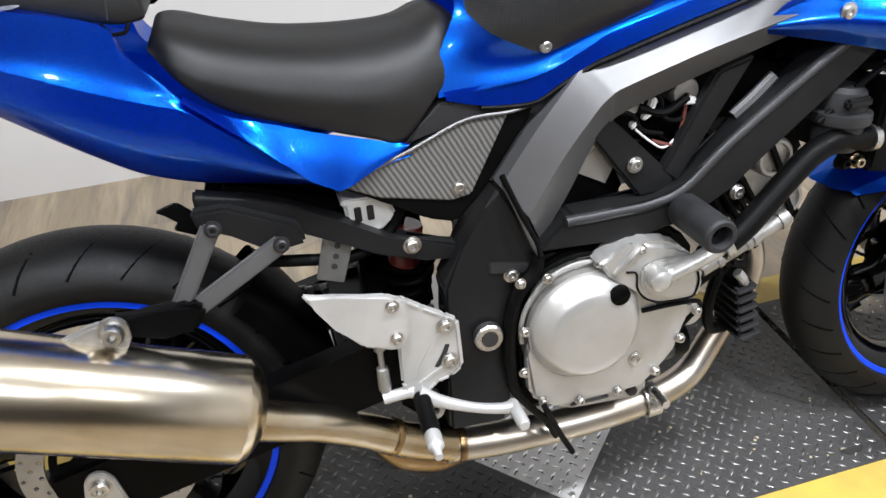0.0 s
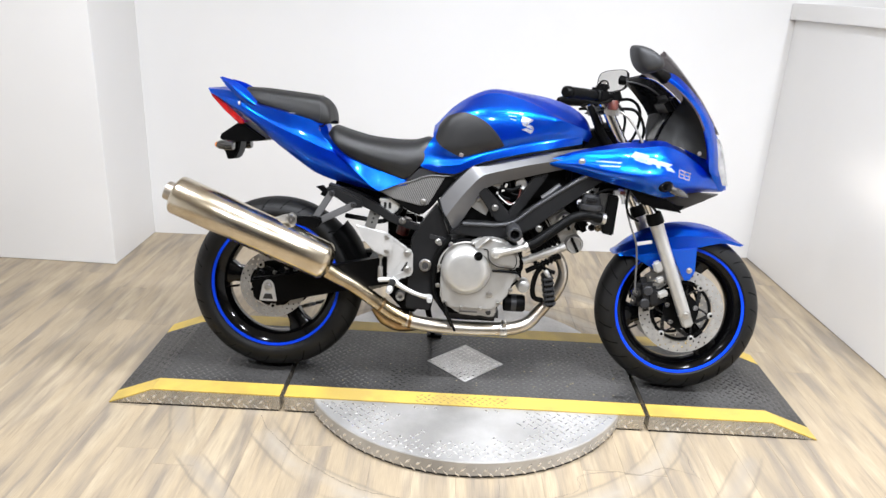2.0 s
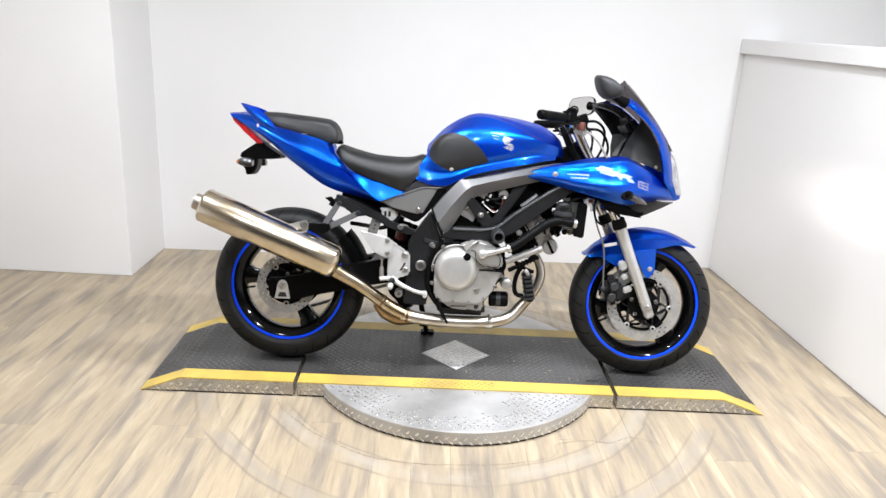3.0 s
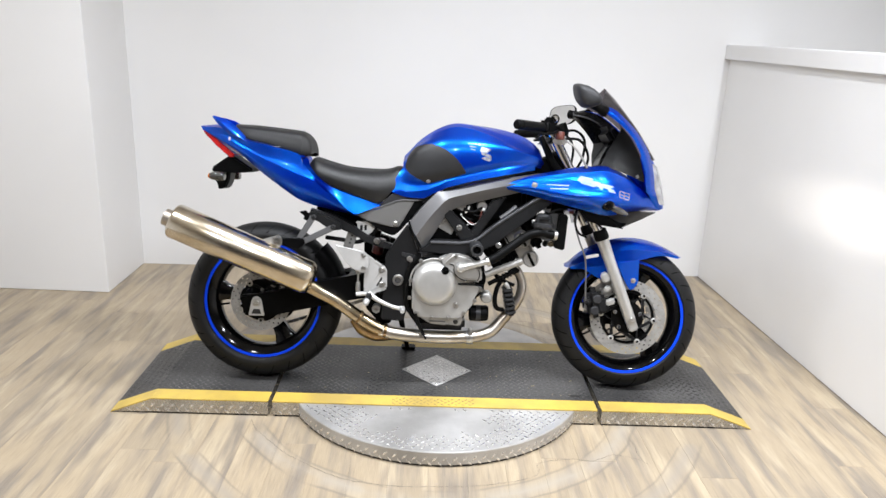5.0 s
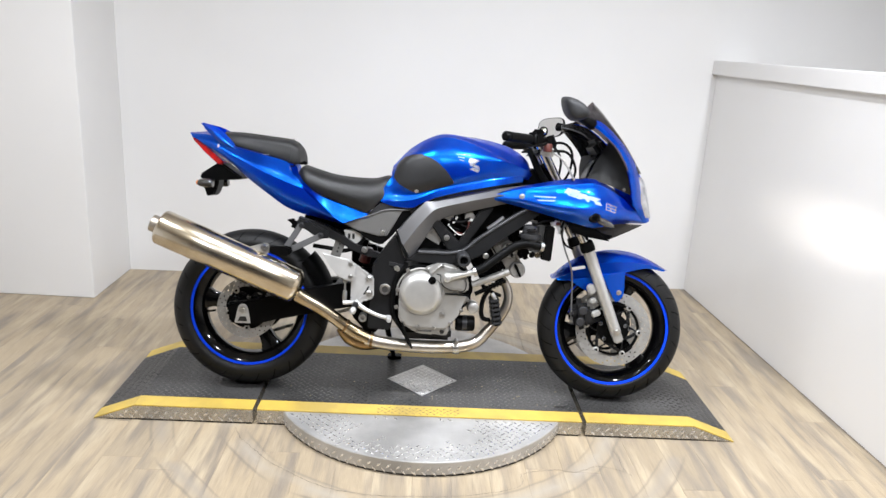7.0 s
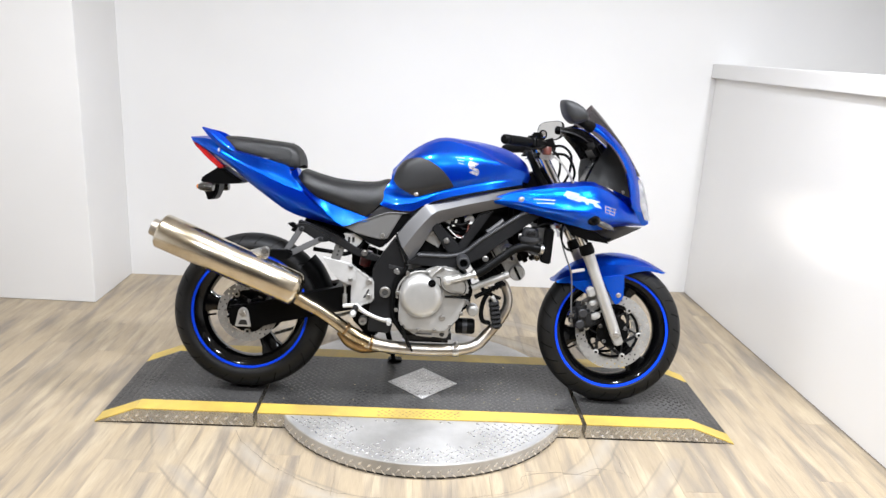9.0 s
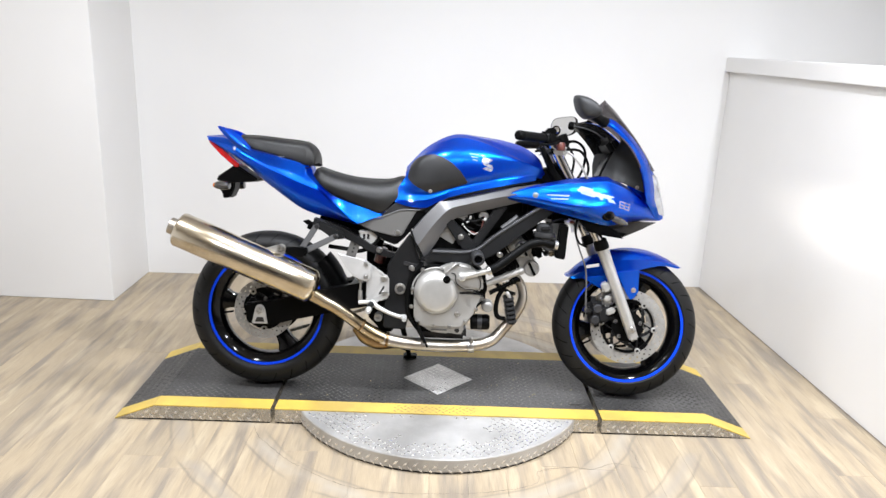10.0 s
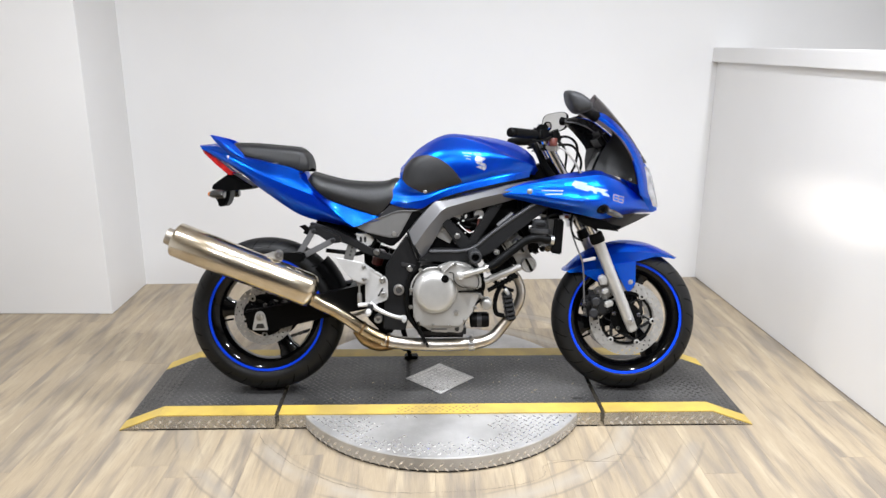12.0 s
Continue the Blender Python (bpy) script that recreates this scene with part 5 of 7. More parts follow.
for k in range(6):
    bm = bmesh.new()
    lathe(bm, [(0.008, -0.003), (0.0125, -0.003), (0.0125, 0.003), (0.008, 0.003)], 18, axis_to(p.lerp(q, 0.30 + 0.11 * k), q - p), True)
    part_of("rib", bm, ENGINE_BLACK, joint)
# oil filter, sensor lid, oil cooler
bm = bmesh.new()
lathe(bm, [(0, -0.004), (0.024, -0.004), (0.030, 0.0), (0.030, 0.062), (0.026, 0.070), (0, 0.070)], 28, along_x(0.098, -0.080, 0.284))
filt = part_of("oil_filter", bm, ENGINE_BLACK, bike, "black spin-on oil filter")
bm = bmesh.new()
lathe(bm, [(0.0303, 0.022), (0.0306, 0.022), (0.0306, 0.040), (0.0303, 0.040)], 28, along_x(0.098, -0.080, 0.284), True)
part_of("label", bm, FRAME_MID, filt, "grey printed band")
bm = bmesh.new()
lathe(bm, [(0, -0.016), (0.016, -0.015), (0.021, -0.011), (0.023, 0.0), (0.023, 0.03)], 32, Matrix.Translation((0.156, -0.105, 0.352)))
part_of("round_lid", bm, ALLOY, bike, "round silver engine lid")
bm = bmesh.new()
box(bm, (0.243, -0.100, 0.345), (0.032, 0.072, 0.112), 0.006, Matrix.Rotation(radians(-10), 4, "Y"))
cooler = part_of("oil_cooler", bm, ENGINE_BLACK, bike, "black ribbed oil cooler")
for k in range(6):
    bm = bmesh.new()
    box(bm, (0.243 + 0.0030 * (2.5 - k), -0.102, 0.345 + 0.0172 * (k - 2.5)), (0.039, 0.079, 0.0115), 0.0045, Matrix.Rotation(radians(-10), 4, "Y"), 2)
    part_of("fin", bm, SLIDER, cooler)
bm = bmesh.new()
tube(bm, [(0.224, -0.128, 0.415), (0.232, -0.130, 0.405), (0.238, -0.128, 0.393)], 0.008, 10, 8)
part_of("fitting", bm, ALLOY_CAST, cooler)
bm = bmesh.new()
plate(bm, [(0.228, 0.470), (0.262, 0.474), (0.284, 0.456), (0.276, 0.446), (0.258, 0.456), (0.236, 0.452)], -0.100, -0.078, 0.004)
part_of("header_flange", bm, ENGINE_BLACK, bike, "black header pipe flange")
for pts, r in (([(0.214, -0.110, 0.425), (0.196, -0.114, 0.395), (0.188, -0.114, 0.350), (0.196, -0.112, 0.316), (0.224, -0.108, 0.306)], 0.009),
               ([(0.175, -0.10, 0.450), (0.200, -0.10, 0.430), (0.235, -0.095, 0.410), (0.262, -0.09, 0.400)], 0.007)):
    bm = bmesh.new()
    tube(bm, pts, r, 10, 24)
    part_of("oil_hose", bm, HOSE, bike)
bm = bmesh.new()
box(bm, (-0.015, 0.02, 0.238), (0.19, 0.22, 0.05), 0.012)
part_of("sump", bm, FRAME_MID, bike, "cast engine sump")
bm = bmesh.new()
plate(bm, [(-0.104, 0.290), (-0.094, 0.276), (-0.070, 0.270), (-0.062, 0.256), (0.006, 0.250), (0.012, 0.260), (0.040, 0.256), (0.052, 0.246), (0.066, 0.262), (0.066, 0.290)], -0.150, -0.096, 0.005)
sump_cover = part_of("sump_cover", bm, ALLOY_CAST, bike, "cast alloy sump cover with ribs and bolts")
for x0, x1, z in ((-0.060, 0.002, 0.266), (-0.086, 0.010, 0.281)):
    bm = bmesh.new()
    beam(bm, (x0, -0.151, z), (x1, -0.151, z), 0.006, 0.005, 0.0015)
    part_of("rib", bm, FRAME, sump_cover)
bm = bmesh.new()
lathe(bm, [(0, -0.006), (0.008, -0.006), (0.010, 0.0), (0.010, 0.008)], 6, Matrix.Translation((0.040, -0.150, 0.266)))
part_of("drain_plug", bm, JOINT, sump_cover, "dark drain plug")
bm = bmesh.new()
tube(bm, [(-0.112, -0.176, 0.300), (-0.100, -0.178, 0.270), (-0.085, -0.178, 0.236), (-0.070, -0.180, 0.205)], 0.0045, 8, 14)
part_of("drain_hose", bm, HOSE, bike)
# radiator
RAD = [(0.405, 0.690), (0.442, 0.684), (0.434, 0.552), (0.394, 0.560)]
for y0 in (-0.165, 0.125):
    bm = bmesh.new()
    plate(bm, RAD, y0, y0 + 0.040, 0.005)
    part_of("radiator_tank", bm, ENGINE_BLACK, bike, "black radiator side tank")
bm = bmesh.new()
box(bm, (0.418, 0, 0.622), (0.022, 0.25, 0.125), 0.002, Matrix.Rotation(radians(6), 4, "Y"))
part_of("radiator_core", bm, ENGINE_BLACK, bike)
bm = bmesh.new()
lathe(bm, [(0, 0.084), (0.022, 0.084), (0.029, 0.078), (0.032, 0.064), (0.032, 0.052), (0.041, 0.050), (0.042, 0.040), (0.041, 0.035), (0.033, 0.033), (0.035, 0.012), (0.030, -0.004), (0, -0.004)], 28, axis_to((0.352, -0.138, 0.600), (0.05, 0, 1)))
neck = part_of("filler_neck", bm, SLIDER, bike, "black rubber stack beside the radiator")
bm = bmesh.new()
box(bm, (0.352, -0.170, 0.668), (0.040, 0.014, 0.014), 0.004)
part_of("bracket", bm, FRAME_DARK, neck)
for k in range(4):
    bm = bmesh.new()
    box(bm, (0.222 + 0.009 * k, -0.095, 0.572 + 0.005 * k), (0.004, 0.012, 0.026), 0.001, Matrix.Rotation(radians(-32), 4, "Y"))
    part_of("head_fin", bm, ALLOY_CAST, bike, "bright edge of a cylinder head fin")
bolt("hose_fitting", 0.384, -0.150, 0.573, 0.0085, bike, PIPE, 0.012)
bolt("hose_fitting", 0.364, -0.146, 0.573, 0.0085, bike, ENGINE_BLACK, 0.012)
bm = bmesh.new()
box(bm, (0.448, -0.128, 0.694), (0.036, 0.022, 0.022), 0.005, Matrix.Rotation(radians(12), 4, "Y"))
conn = part_of("wire_connector", bm, WHITEPLASTIC, bike, "pale wiring connector with a red end")
bm = bmesh.new()
box(bm, (0.456, -0.141, 0.694), (0.018, 0.006, 0.012), 0.002)
part_of("connector_end", bm, RUST, conn, "red connector end")
bm = bmesh.new()
tube(bm, [(0.455, -0.130, 0.684), (0.462, -0.132, 0.672), (0.464, -0.132, 0.655)], 0.006, 8, 8)
part_of("connector_lead", bm, WHITEPLASTIC, conn)

bm = bmesh.new()
plate(bm, [(-0.304, 0.350), (-0.220, 0.360), (-0.205, 0.236), (-0.250, 0.238), (-0.306, 0.296)], -0.100, -0.040, 0.006)
part_of("pivot_guard", bm, PLASTIC, bike, "black lower frame guard behind the brake pedal")
# strap over the frame's corner, breather hose behind the clutch cover
bm = bmesh.new()
tube(bm, [(-0.149, -0.150, 0.645), (-0.129, -0.161, 0.593), (-0.112, -0.165, 0.555), (-0.104, -0.160, 0.530)], [0.004, 0.0035, 0.0035, 0.004], 8, 20)
part_of("cable", bm, HOSE, bike)
bm = bmesh.new()
tube(bm, [(-0.104, -0.150, 0.525), (-0.110, -0.150, 0.503), (-0.137, -0.150, 0.470), (-0.150, -0.150, 0.410), (-0.149, -0.150, 0.331), (-0.128, -0.152, 0.288), (-0.102, -0.150, 0.252), (-0.082, -0.146, 0.210)], [0.009, 0.010, 0.010, 0.010, 0.009, 0.006, 0.005, 0.0045], 10, 50)
part_of("breather_hose", bm, HOSE, bike, "black breather hose round the clutch cover")

# ---- foot controls ----
REARSET = [(-0.300, 0.512), (-0.290, 0.505), (-0.271, 0.491), (-0.243, 0.473), (-0.227, 0.462), (-0.225, 0.390), (-0.241, 0.379), (-0.260, 0.375), (-0.281, 0.358), (-0.302, 0.364), (-0.304, 0.384), (-0.303, 0.450)]
bm = bmesh.new()
plate(bm, REARSET, -0.1632, -0.150, 0.003)
rearset = part_of("footpeg_bracket", bm, BRACKET, bike, "pale cast alloy footpeg bracket")
bm = bmesh.new()
for p, q in zip(REARSET, REARSET[1:] + REARSET[:1]):
    beam(bm, (p[0], -0.1605, p[1]), (q[0], -0.1605, q[1]), 0.010, 0.008, 0.003)
part_of("raised_rim", bm, BRACKET, rearset, "raised rim of the bracket")
for p, q in (((-0.290, 0.386), (-0.250, 0.452)), ((-0.286, 0.376), (-0.246, 0.398))):
    bm = bmesh.new()
    beam(bm, (p[0], -0.160, p[1]), (q[0], -0.160, q[1]), 0.010, 0.008, 0.002)
    part_of("web", bm, BRACKET, rearset)
# Thin dark plate stands for the shade in the bracket's recess.
bm = bmesh.new()
plate(bm, [(-0.262, 0.398), (-0.250, 0.416), (-0.244, 0.430), (-0.238, 0.428), (-0.246, 0.408), (-0.256, 0.396)], -0.1640, -0.160, 0.0005)
part_of("pocket_shade", bm, FRAME_MID, rearset, "dark plate for the shaded slot between the webs")
bm = bmesh.new()
plate(bm, [(-0.417, 0.550), (-0.379, 0.539), (-0.315, 0.528), (-0.297, 0.518), (-0.291, 0.500), (-0.291, 0.462), (-0.300, 0.447), (-0.312, 0.445), (-0.352, 0.460), (-0.383, 0.495), (-0.403, 0.527)], -0.178, -0.166, 0.004)
part_of("heel_guard", bm, BRACKET, bike, "pale alloy heel guard plate")
for x, z in ((-0.310, 0.512), (-0.309, 0.465)):
    bolt("guard_bolt", x, -0.1785, z, 0.0068, bike)
for x, z in ((-0.242, 0.459), (-0.240, 0.404)):
    bolt("bracket_bolt", x, -0.1665, z, 0.0090, bike)
bm = bmesh.new()
tube(bm, [(-0.290, -0.172, 0.370), (-0.258, -0.176, 0.349), (-0.215, -0.180, 0.330), (-0.180, -0.182, 0.320), (-0.162, -0.186, 0.321)], [0.011, 0.0085, 0.007, 0.0075, 0.009], 12, 24)
lathe(bm, [(0, 0.010), (0.008, 0.010), (0.009, 0.006), (0.009, -0.036), (0.007, -0.040), (0, -0.040)], 16, Matrix.Translation((-0.160, -0.186, 0.319)))
part_of("brake_pedal", bm, BRACKET, bike, "pale alloy rear brake pedal")
bm = bmesh.new()
lathe(bm, [(0, 0.0), (0.011, 0.0), (0.012, -0.006), (0.012, -0.062), (0.010, -0.068)], 18, axis_to((-0.286, -0.172, 0.362), (0.05, 1, 0.06)))
peg = part_of("footpeg", bm, HOSE, bike, "black rubber footpeg with a metal end")
bm = bmesh.new()
lathe(bm, [(0.0085, -0.066), (0.011, -0.070), (0.011, -0.090), (0.006, -0.096), (0.005, -0.108), (0, -0.108)], 16, axis_to((-0.286, -0.172, 0.362), (0.05, 1, 0.06)))
part_of("peg_end", bm, BRACKET, peg, "bare metal peg end")
bm = bmesh.new()
lathe(bm, [(0, 0.03), (0.013, 0.03), (0.014, 0.026), (0.014, 0.0), (0.008, -0.004), (0.008, -0.012), (0.004, -0.012), (0.004, -0.04), (0.008, -0.042), (0.009, -0.075), (0.006, -0.080), (0, -0.080)], 16,
      axis_to((-0.330, -0.152, 0.448), (0, 0, 1)))
part_of("brake_master_cylinder", bm, ALLOY_CAST, bike, "small alloy brake master cylinder and rod")
bm = bmesh.new()
tube(bm, [(-0.335, -0.158, 0.362), (-0.305, -0.160, 0.365), (-0.292, -0.165, 0.366)], 0.008, 10, 8)
part_of("brake_clevis", bm, BRACKET, bike)
bm = bmesh.new()
lathe(bm, [(0.006, -0.002), (0.007, -0.010), (0.014, -0.010), (0.016, -0.006), (0.016, 0.03)], 20, Matrix.Translation((-0.262, -0.125, 0.300)))
lathe(bm, [(0, 0.0), (0.016, 0.0)], 20, Matrix.Translation((-0.262, -0.125, 0.300)))
part_of("lower_mount", bm, ALLOY_CAST, bike)
bm = bmesh.new()
plate(bm, [(-0.374, 0.592), (-0.338, 0.578), (-0.358, 0.520), (-0.392, 0.532)], -0.114, -0.110, 0.001)
tab = part_of("bracket_tab", bm, TABGREY, bike, "drilled alloy bracket tab")
# Dark discs laid on the tab stand for the shade in its holes.
for k in range(3):
    bm = bmesh.new()
    lathe(bm, [(0, -0.1146), (0.004, -0.1146), (0.004, -0.112)], 12, Matrix.Translation((-0.359 - 0.004 * k, 0, 0.574 - 0.014 * k)))
    part_of("hole", bm, JOINT, tab)
bm = bmesh.new()
plate(bm, [(-0.343, 0.622), (-0.286, 0.622), (-0.276, 0.594), (-0.302, 0.573), (-0.322, 0.582), (-0.340, 0.590)], -0.100, -0.060, 0.004)
fuse = part_of("fuse_box", bm, WHITEPLASTIC, bike, "white plastic connector box")
bm = bmesh.new()
plate(bm, [(-0.346, 0.626), (-0.284, 0.626), (-0.284, 0.618), (-0.346, 0.618)], -0.103, -0.058, 0.002)
part_of("lid", bm, WHITEPLASTIC, fuse)
for x in (-0.326, -0.310):
    bm = bmesh.new()
    box(bm, (x, -0.1005, 0.604), (0.009, 0.003, 0.020), 0.001)
    part_of("slot", bm, FRAME_MID, fuse, "grey plug in the box")
bm = bmesh.new()
lathe(bm, [(0, -0.03), (0.020, -0.03), (0.022, -0.026), (0.022, 0.026), (0.020, 0.03), (0, 0.03)], 20, axis_to((-0.262, -0.055, 0.528), (0.2, 0, 1)))
part_of("shock_reservoir", bm, SHOCKRED, bike, "dark brown-red shock absorber body")
bm = bmesh.new()
tube(bm, [(-0.275 + 0.036 * k / 56 + 0.031 * math.cos(k * math.pi / 4), 0.031 * math.sin(k * math.pi / 4), 0.355 + 0.140 * k / 56) for k in range(57)], 0.0055, 8, 220)
part_of("shock_spring", bm, ENGINE_BLACK, bike, "black shock absorber spring")
bm = bmesh.new()
tube(bm, [(-0.46, -0.09, 0.56), (-0.40, -0.10, 0.555), (-0.34, -0.10, 0.548), (-0.29, -0.095, 0.57), (-0.27, -0.09, 0.60)], 0.008, 10, 24)
part_of("brake_hose", bm, HOSE, bike)
# Filler plate added to keep the space behind the shock absorber dark.
bm = bmesh.new()
plate(bm, [(-0.325, 0.560), (-0.225, 0.560), (-0.215, 0.380), (-0.320, 0.380)], 0.010, 0.070, 0.006)
part_of("shock_gap_filler", bm, PLASTIC, bike, "black filler plate behind the shock absorber")
bm = bmesh.new()
box(bm, (-0.38, 0, 0.615), (0.26, 0.16, 0.07), 0.02, Matrix.Rotation(radians(20), 4, "Y"))
part_of("battery_tray", bm, PLASTIC, bike, "black plastic undertray")
# side stand on the far side
bm = bmesh.new()
tube(bm, [(-0.185, 0.120, 0.255), (-0.165, 0.185, 0.158), (-0.145, 0.250, 0.062)], [0.013, 0.011, 0.010], 12, 16)
box(bm, (-0.142, 0.258, 0.069), (0.060, 0.045, 0.012), 0.004, Matrix.Rotation(radians(10.5), 4, "X"))
tube(bm, [(-0.160, 0.228, 0.100), (-0.175, 0.258, 0.098)], 0.006, 8, 4)
part_of("side_stand", bm, ENGINE_BLACK, bike, "black side stand, folded out")

# ---- tank ----
TANK = [
    [(-0.172, 0, 0.868), (-0.105, 0, 0.942), (-0.030, 0, 0.990), (0.030, 0, 1.004), (0.120, 0, 0.998), (0.210, 0, 0.984), (0.288, 0, 0.959), (0.344, 0, 0.916), (0.360, 0, 0.872)],
    [(-0.174, -0.040, 0.864), (-0.110, -0.060, 0.932), (-0.035, -0.074, 0.978), (0.030, -0.082, 0.994), (0.118, -0.090, 0.976), (0.204, -0.096, 0.941), (0.282, -0.086, 0.906), (0.338, -0.064, 0.884), (0.358, -0.048, 0.868)],
    [(-0.176, -0.072, 0.852), (-0.122, -0.112, 0.902), (-0.045, -0.132, 0.925), (0.030, -0.139, 0.925), (0.120, -0.133, 0.925), (0.205, -0.120, 0.920), (0.282, -0.101, 0.906), (0.338, -0.077, 0.886), (0.356, -0.061, 0.866)],
    [(-0.178, -0.090, 0.834), (-0.135, -0.125, 0.822), (-0.075, -0.140, 0.822), (0.000, -0.145, 0.838), (0.090, -0.142, 0.858), (0.180, -0.130, 0.872), (0.265, -0.110, 0.878), (0.325, -0.084, 0.868), (0.348, -0.066, 0.858)],
    [(-0.205, -0.104, 0.786), (-0.150, -0.118, 0.780), (-0.083, -0.126, 0.782), (-0.007, -0.130, 0.802), (0.084, -0.131, 0.826), (0.175, -0.124, 0.846), (0.255, -0.110, 0.858), (0.318, -0.088, 0.858), (0.345, -0.070, 0.852)],
    [(-0.212, -0.116, 0.742), (-0.150, -0.126, 0.748), (-0.083, -0.132, 0.758), (-0.015, -0.136, 0.786), (0.084, -0.137, 0.811), (0.175, -0.132, 0.830), (0.250, -0.118, 0.845), (0.315, -0.095, 0.852), (0.343, -0.075, 0.848)],
]
bm = bmesh.new()
CROWN = [tuple(0.42 * p + 0.58 * q for p, q in zip(a, b)) for a, b in zip(*TANK[:2])]
CROWN = [(x, y, z + 0.007) for x, y, z in CROWN]
both(bm, [TANK[0], CROWN, TANK[1]], 60, 12, 0.003)
both(bm, TANK[1:], 60, 30, 0.003)
tank_tree = BVHTree.FromBMesh(bm)
tank = part_of("fuel_tank", bm, BLUE, bike, "glossy metallic blue fuel tank", 40)
bm = bmesh.new()
laid(bm, tank_tree, [(-0.165, 0.842), (-0.154, 0.878), (-0.130, 0.907), (-0.093, 0.923), (-0.055, 0.923), (-0.009, 0.902), (0.030, 0.867), (0.056, 0.831)], [(-0.164, 0.832), (-0.146, 0.813), (-0.113, 0.796), (-0.079, 0.783), (-0.037, 0.794), (0.004, 0.806), (0.034, 0.816), (0.057, 0.825)], 0.0026, 36, 18)
part_of("tank_pad", bm, PAD, tank, "black knurled rubber knee pad")
bolt("pad_stud", -0.080, -0.1335, 0.790, 0.006, bike, BOLT, 0.004)
bm = bmesh.new()
for top, low in (([(0.112, 0.924), (0.148, 0.914)], [(0.106, 0.908), (0.130, 0.900)]), ([(0.108, 0.906), (0.146, 0.894)], [(0.114, 0.895), (0.150, 0.882)]),
                 ([(0.126, 0.888), (0.150, 0.880)], [(0.110, 0.882), (0.142, 0.870)])):
    laid(bm, tank_tree, top, low, 0.002, 6, 4)
part_of("badge", bm, SILVERDECAL, tank, "small silver emblem")
bm = bmesh.new()
for k in range(3):
    laid(bm, tank_tree, [(0.060 + 0.006 * k, 0.936 - 0.010 * k), (0.094 - 0.002 * k, 0.934 - 0.011 * k)], [(0.060 + 0.006 * k, 0.933 - 0.010 * k), (0.094 - 0.002 * k, 0.931 - 0.011 * k)], 0.001, 6, 2)
part_of("badge_lines", bm, DECAL, tank, "thin white emblem strokes")
# thin trim strip under the tank
bm = bmesh.new()
TRIM = [[(-0.206, -0.118, 0.738), (-0.166, -0.120, 0.740), (-0.128, -0.122, 0.742), (-0.092, -0.126, 0.746), (-0.058, -0.130, 0.756), (-0.020, -0.133, 0.774), (0.000, -0.134, 0.784), (0.084, -0.138, 0.806), (0.212, -0.128, 0.834), (0.318, -0.094, 0.848)],
        [(-0.204, -0.122, 0.739), (-0.162, -0.1245, 0.728), (-0.126, -0.127, 0.725), (-0.091, -0.130, 0.727), (-0.059, -0.133, 0.745), (-0.020, -0.137, 0.764), (0.000, -0.140, 0.772), (0.084, -0.144, 0.796), (0.212, -0.135, 0.824), (0.318, -0.098, 0.842)]]
TRIM[0] = [(x, y - 0.003, z + 0.012) for x, y, z in TRIM[0]]
both(bm, TRIM, 40, 5, 0.003)
part_of("tank_trim", bm, BLUE, bike, "blue trim strip below the tank")
# Black tube stands for the dark gap between the trim and the spar.
bm = bmesh.new()
tube(bm, [(-0.162, -0.123, 0.724), (-0.126, -0.125, 0.721), (-0.091, -0.128, 0.723), (-0.056, -0.131, 0.741), (-0.020, -0.136, 0.759), (0.000, -0.141, 0.767), (0.084, -0.145, 0.791), (0.212, -0.136, 0.819), (0.318, -0.099, 0.838)], 0.0035, 6, 40)
part_of("tank_gap_shade", bm, HOSE, bike)

# ---- seats ----
SEAT = [
    [(-0.525, 0, 0.836), (-0.508, 0, 0.857), (-0.450, 0, 0.842), (-0.380, 0, 0.826), (-0.300, 0, 0.820), (-0.234, 0, 0.822), (-0.190, 0, 0.834), (-0.162, 0, 0.818), (-0.152, 0, 0.790)],
    [(-0.526, -0.058, 0.834), (-0.506, -0.085, 0.852), (-0.450, -0.096, 0.836), (-0.380, -0.102, 0.819), (-0.300, -0.100, 0.811), (-0.234, -0.086, 0.813), (-0.192, -0.070, 0.828), (-0.165, -0.055, 0.814), (-0.154, -0.045, 0.790)],
    [(-0.526, -0.078, 0.833), (-0.499, -0.116, 0.822), (-0.450, -0.131, 0.800), (-0.380, -0.138, 0.778), (-0.300, -0.138, 0.762), (-0.245, -0.126, 0.762), (-0.200, -0.104, 0.786), (-0.170, -0.086, 0.797), (-0.157, -0.072, 0.794)],
    [(-0.524, -0.086, 0.830), (-0.494, -0.122, 0.799), (-0.451, -0.128, 0.768), (-0.376, -0.130, 0.740), (-0.300, -0.129, 0.714), (-0.257, -0.122, 0.704), (-0.210, -0.115, 0.750), (-0.172, -0.098, 0.778), (-0.160, -0.082, 0.790)],
    [(-0.520, -0.078, 0.826), (-0.488, -0.110, 0.793), (-0.447, -0.114, 0.760), (-0.374, -0.116, 0.733), (-0.300, -0.116, 0.708), (-0.259, -0.110, 0.699), (-0.216, -0.104, 0.744), (-0.178, -0.088, 0.770), (-0.166, -0.074, 0.782)],
]
bm = bmesh.new()
both(bm, SEAT, 56, 24, 0.004)
part_of("rider_seat", bm, VINYL, bike, "black vinyl rider seat", 50)
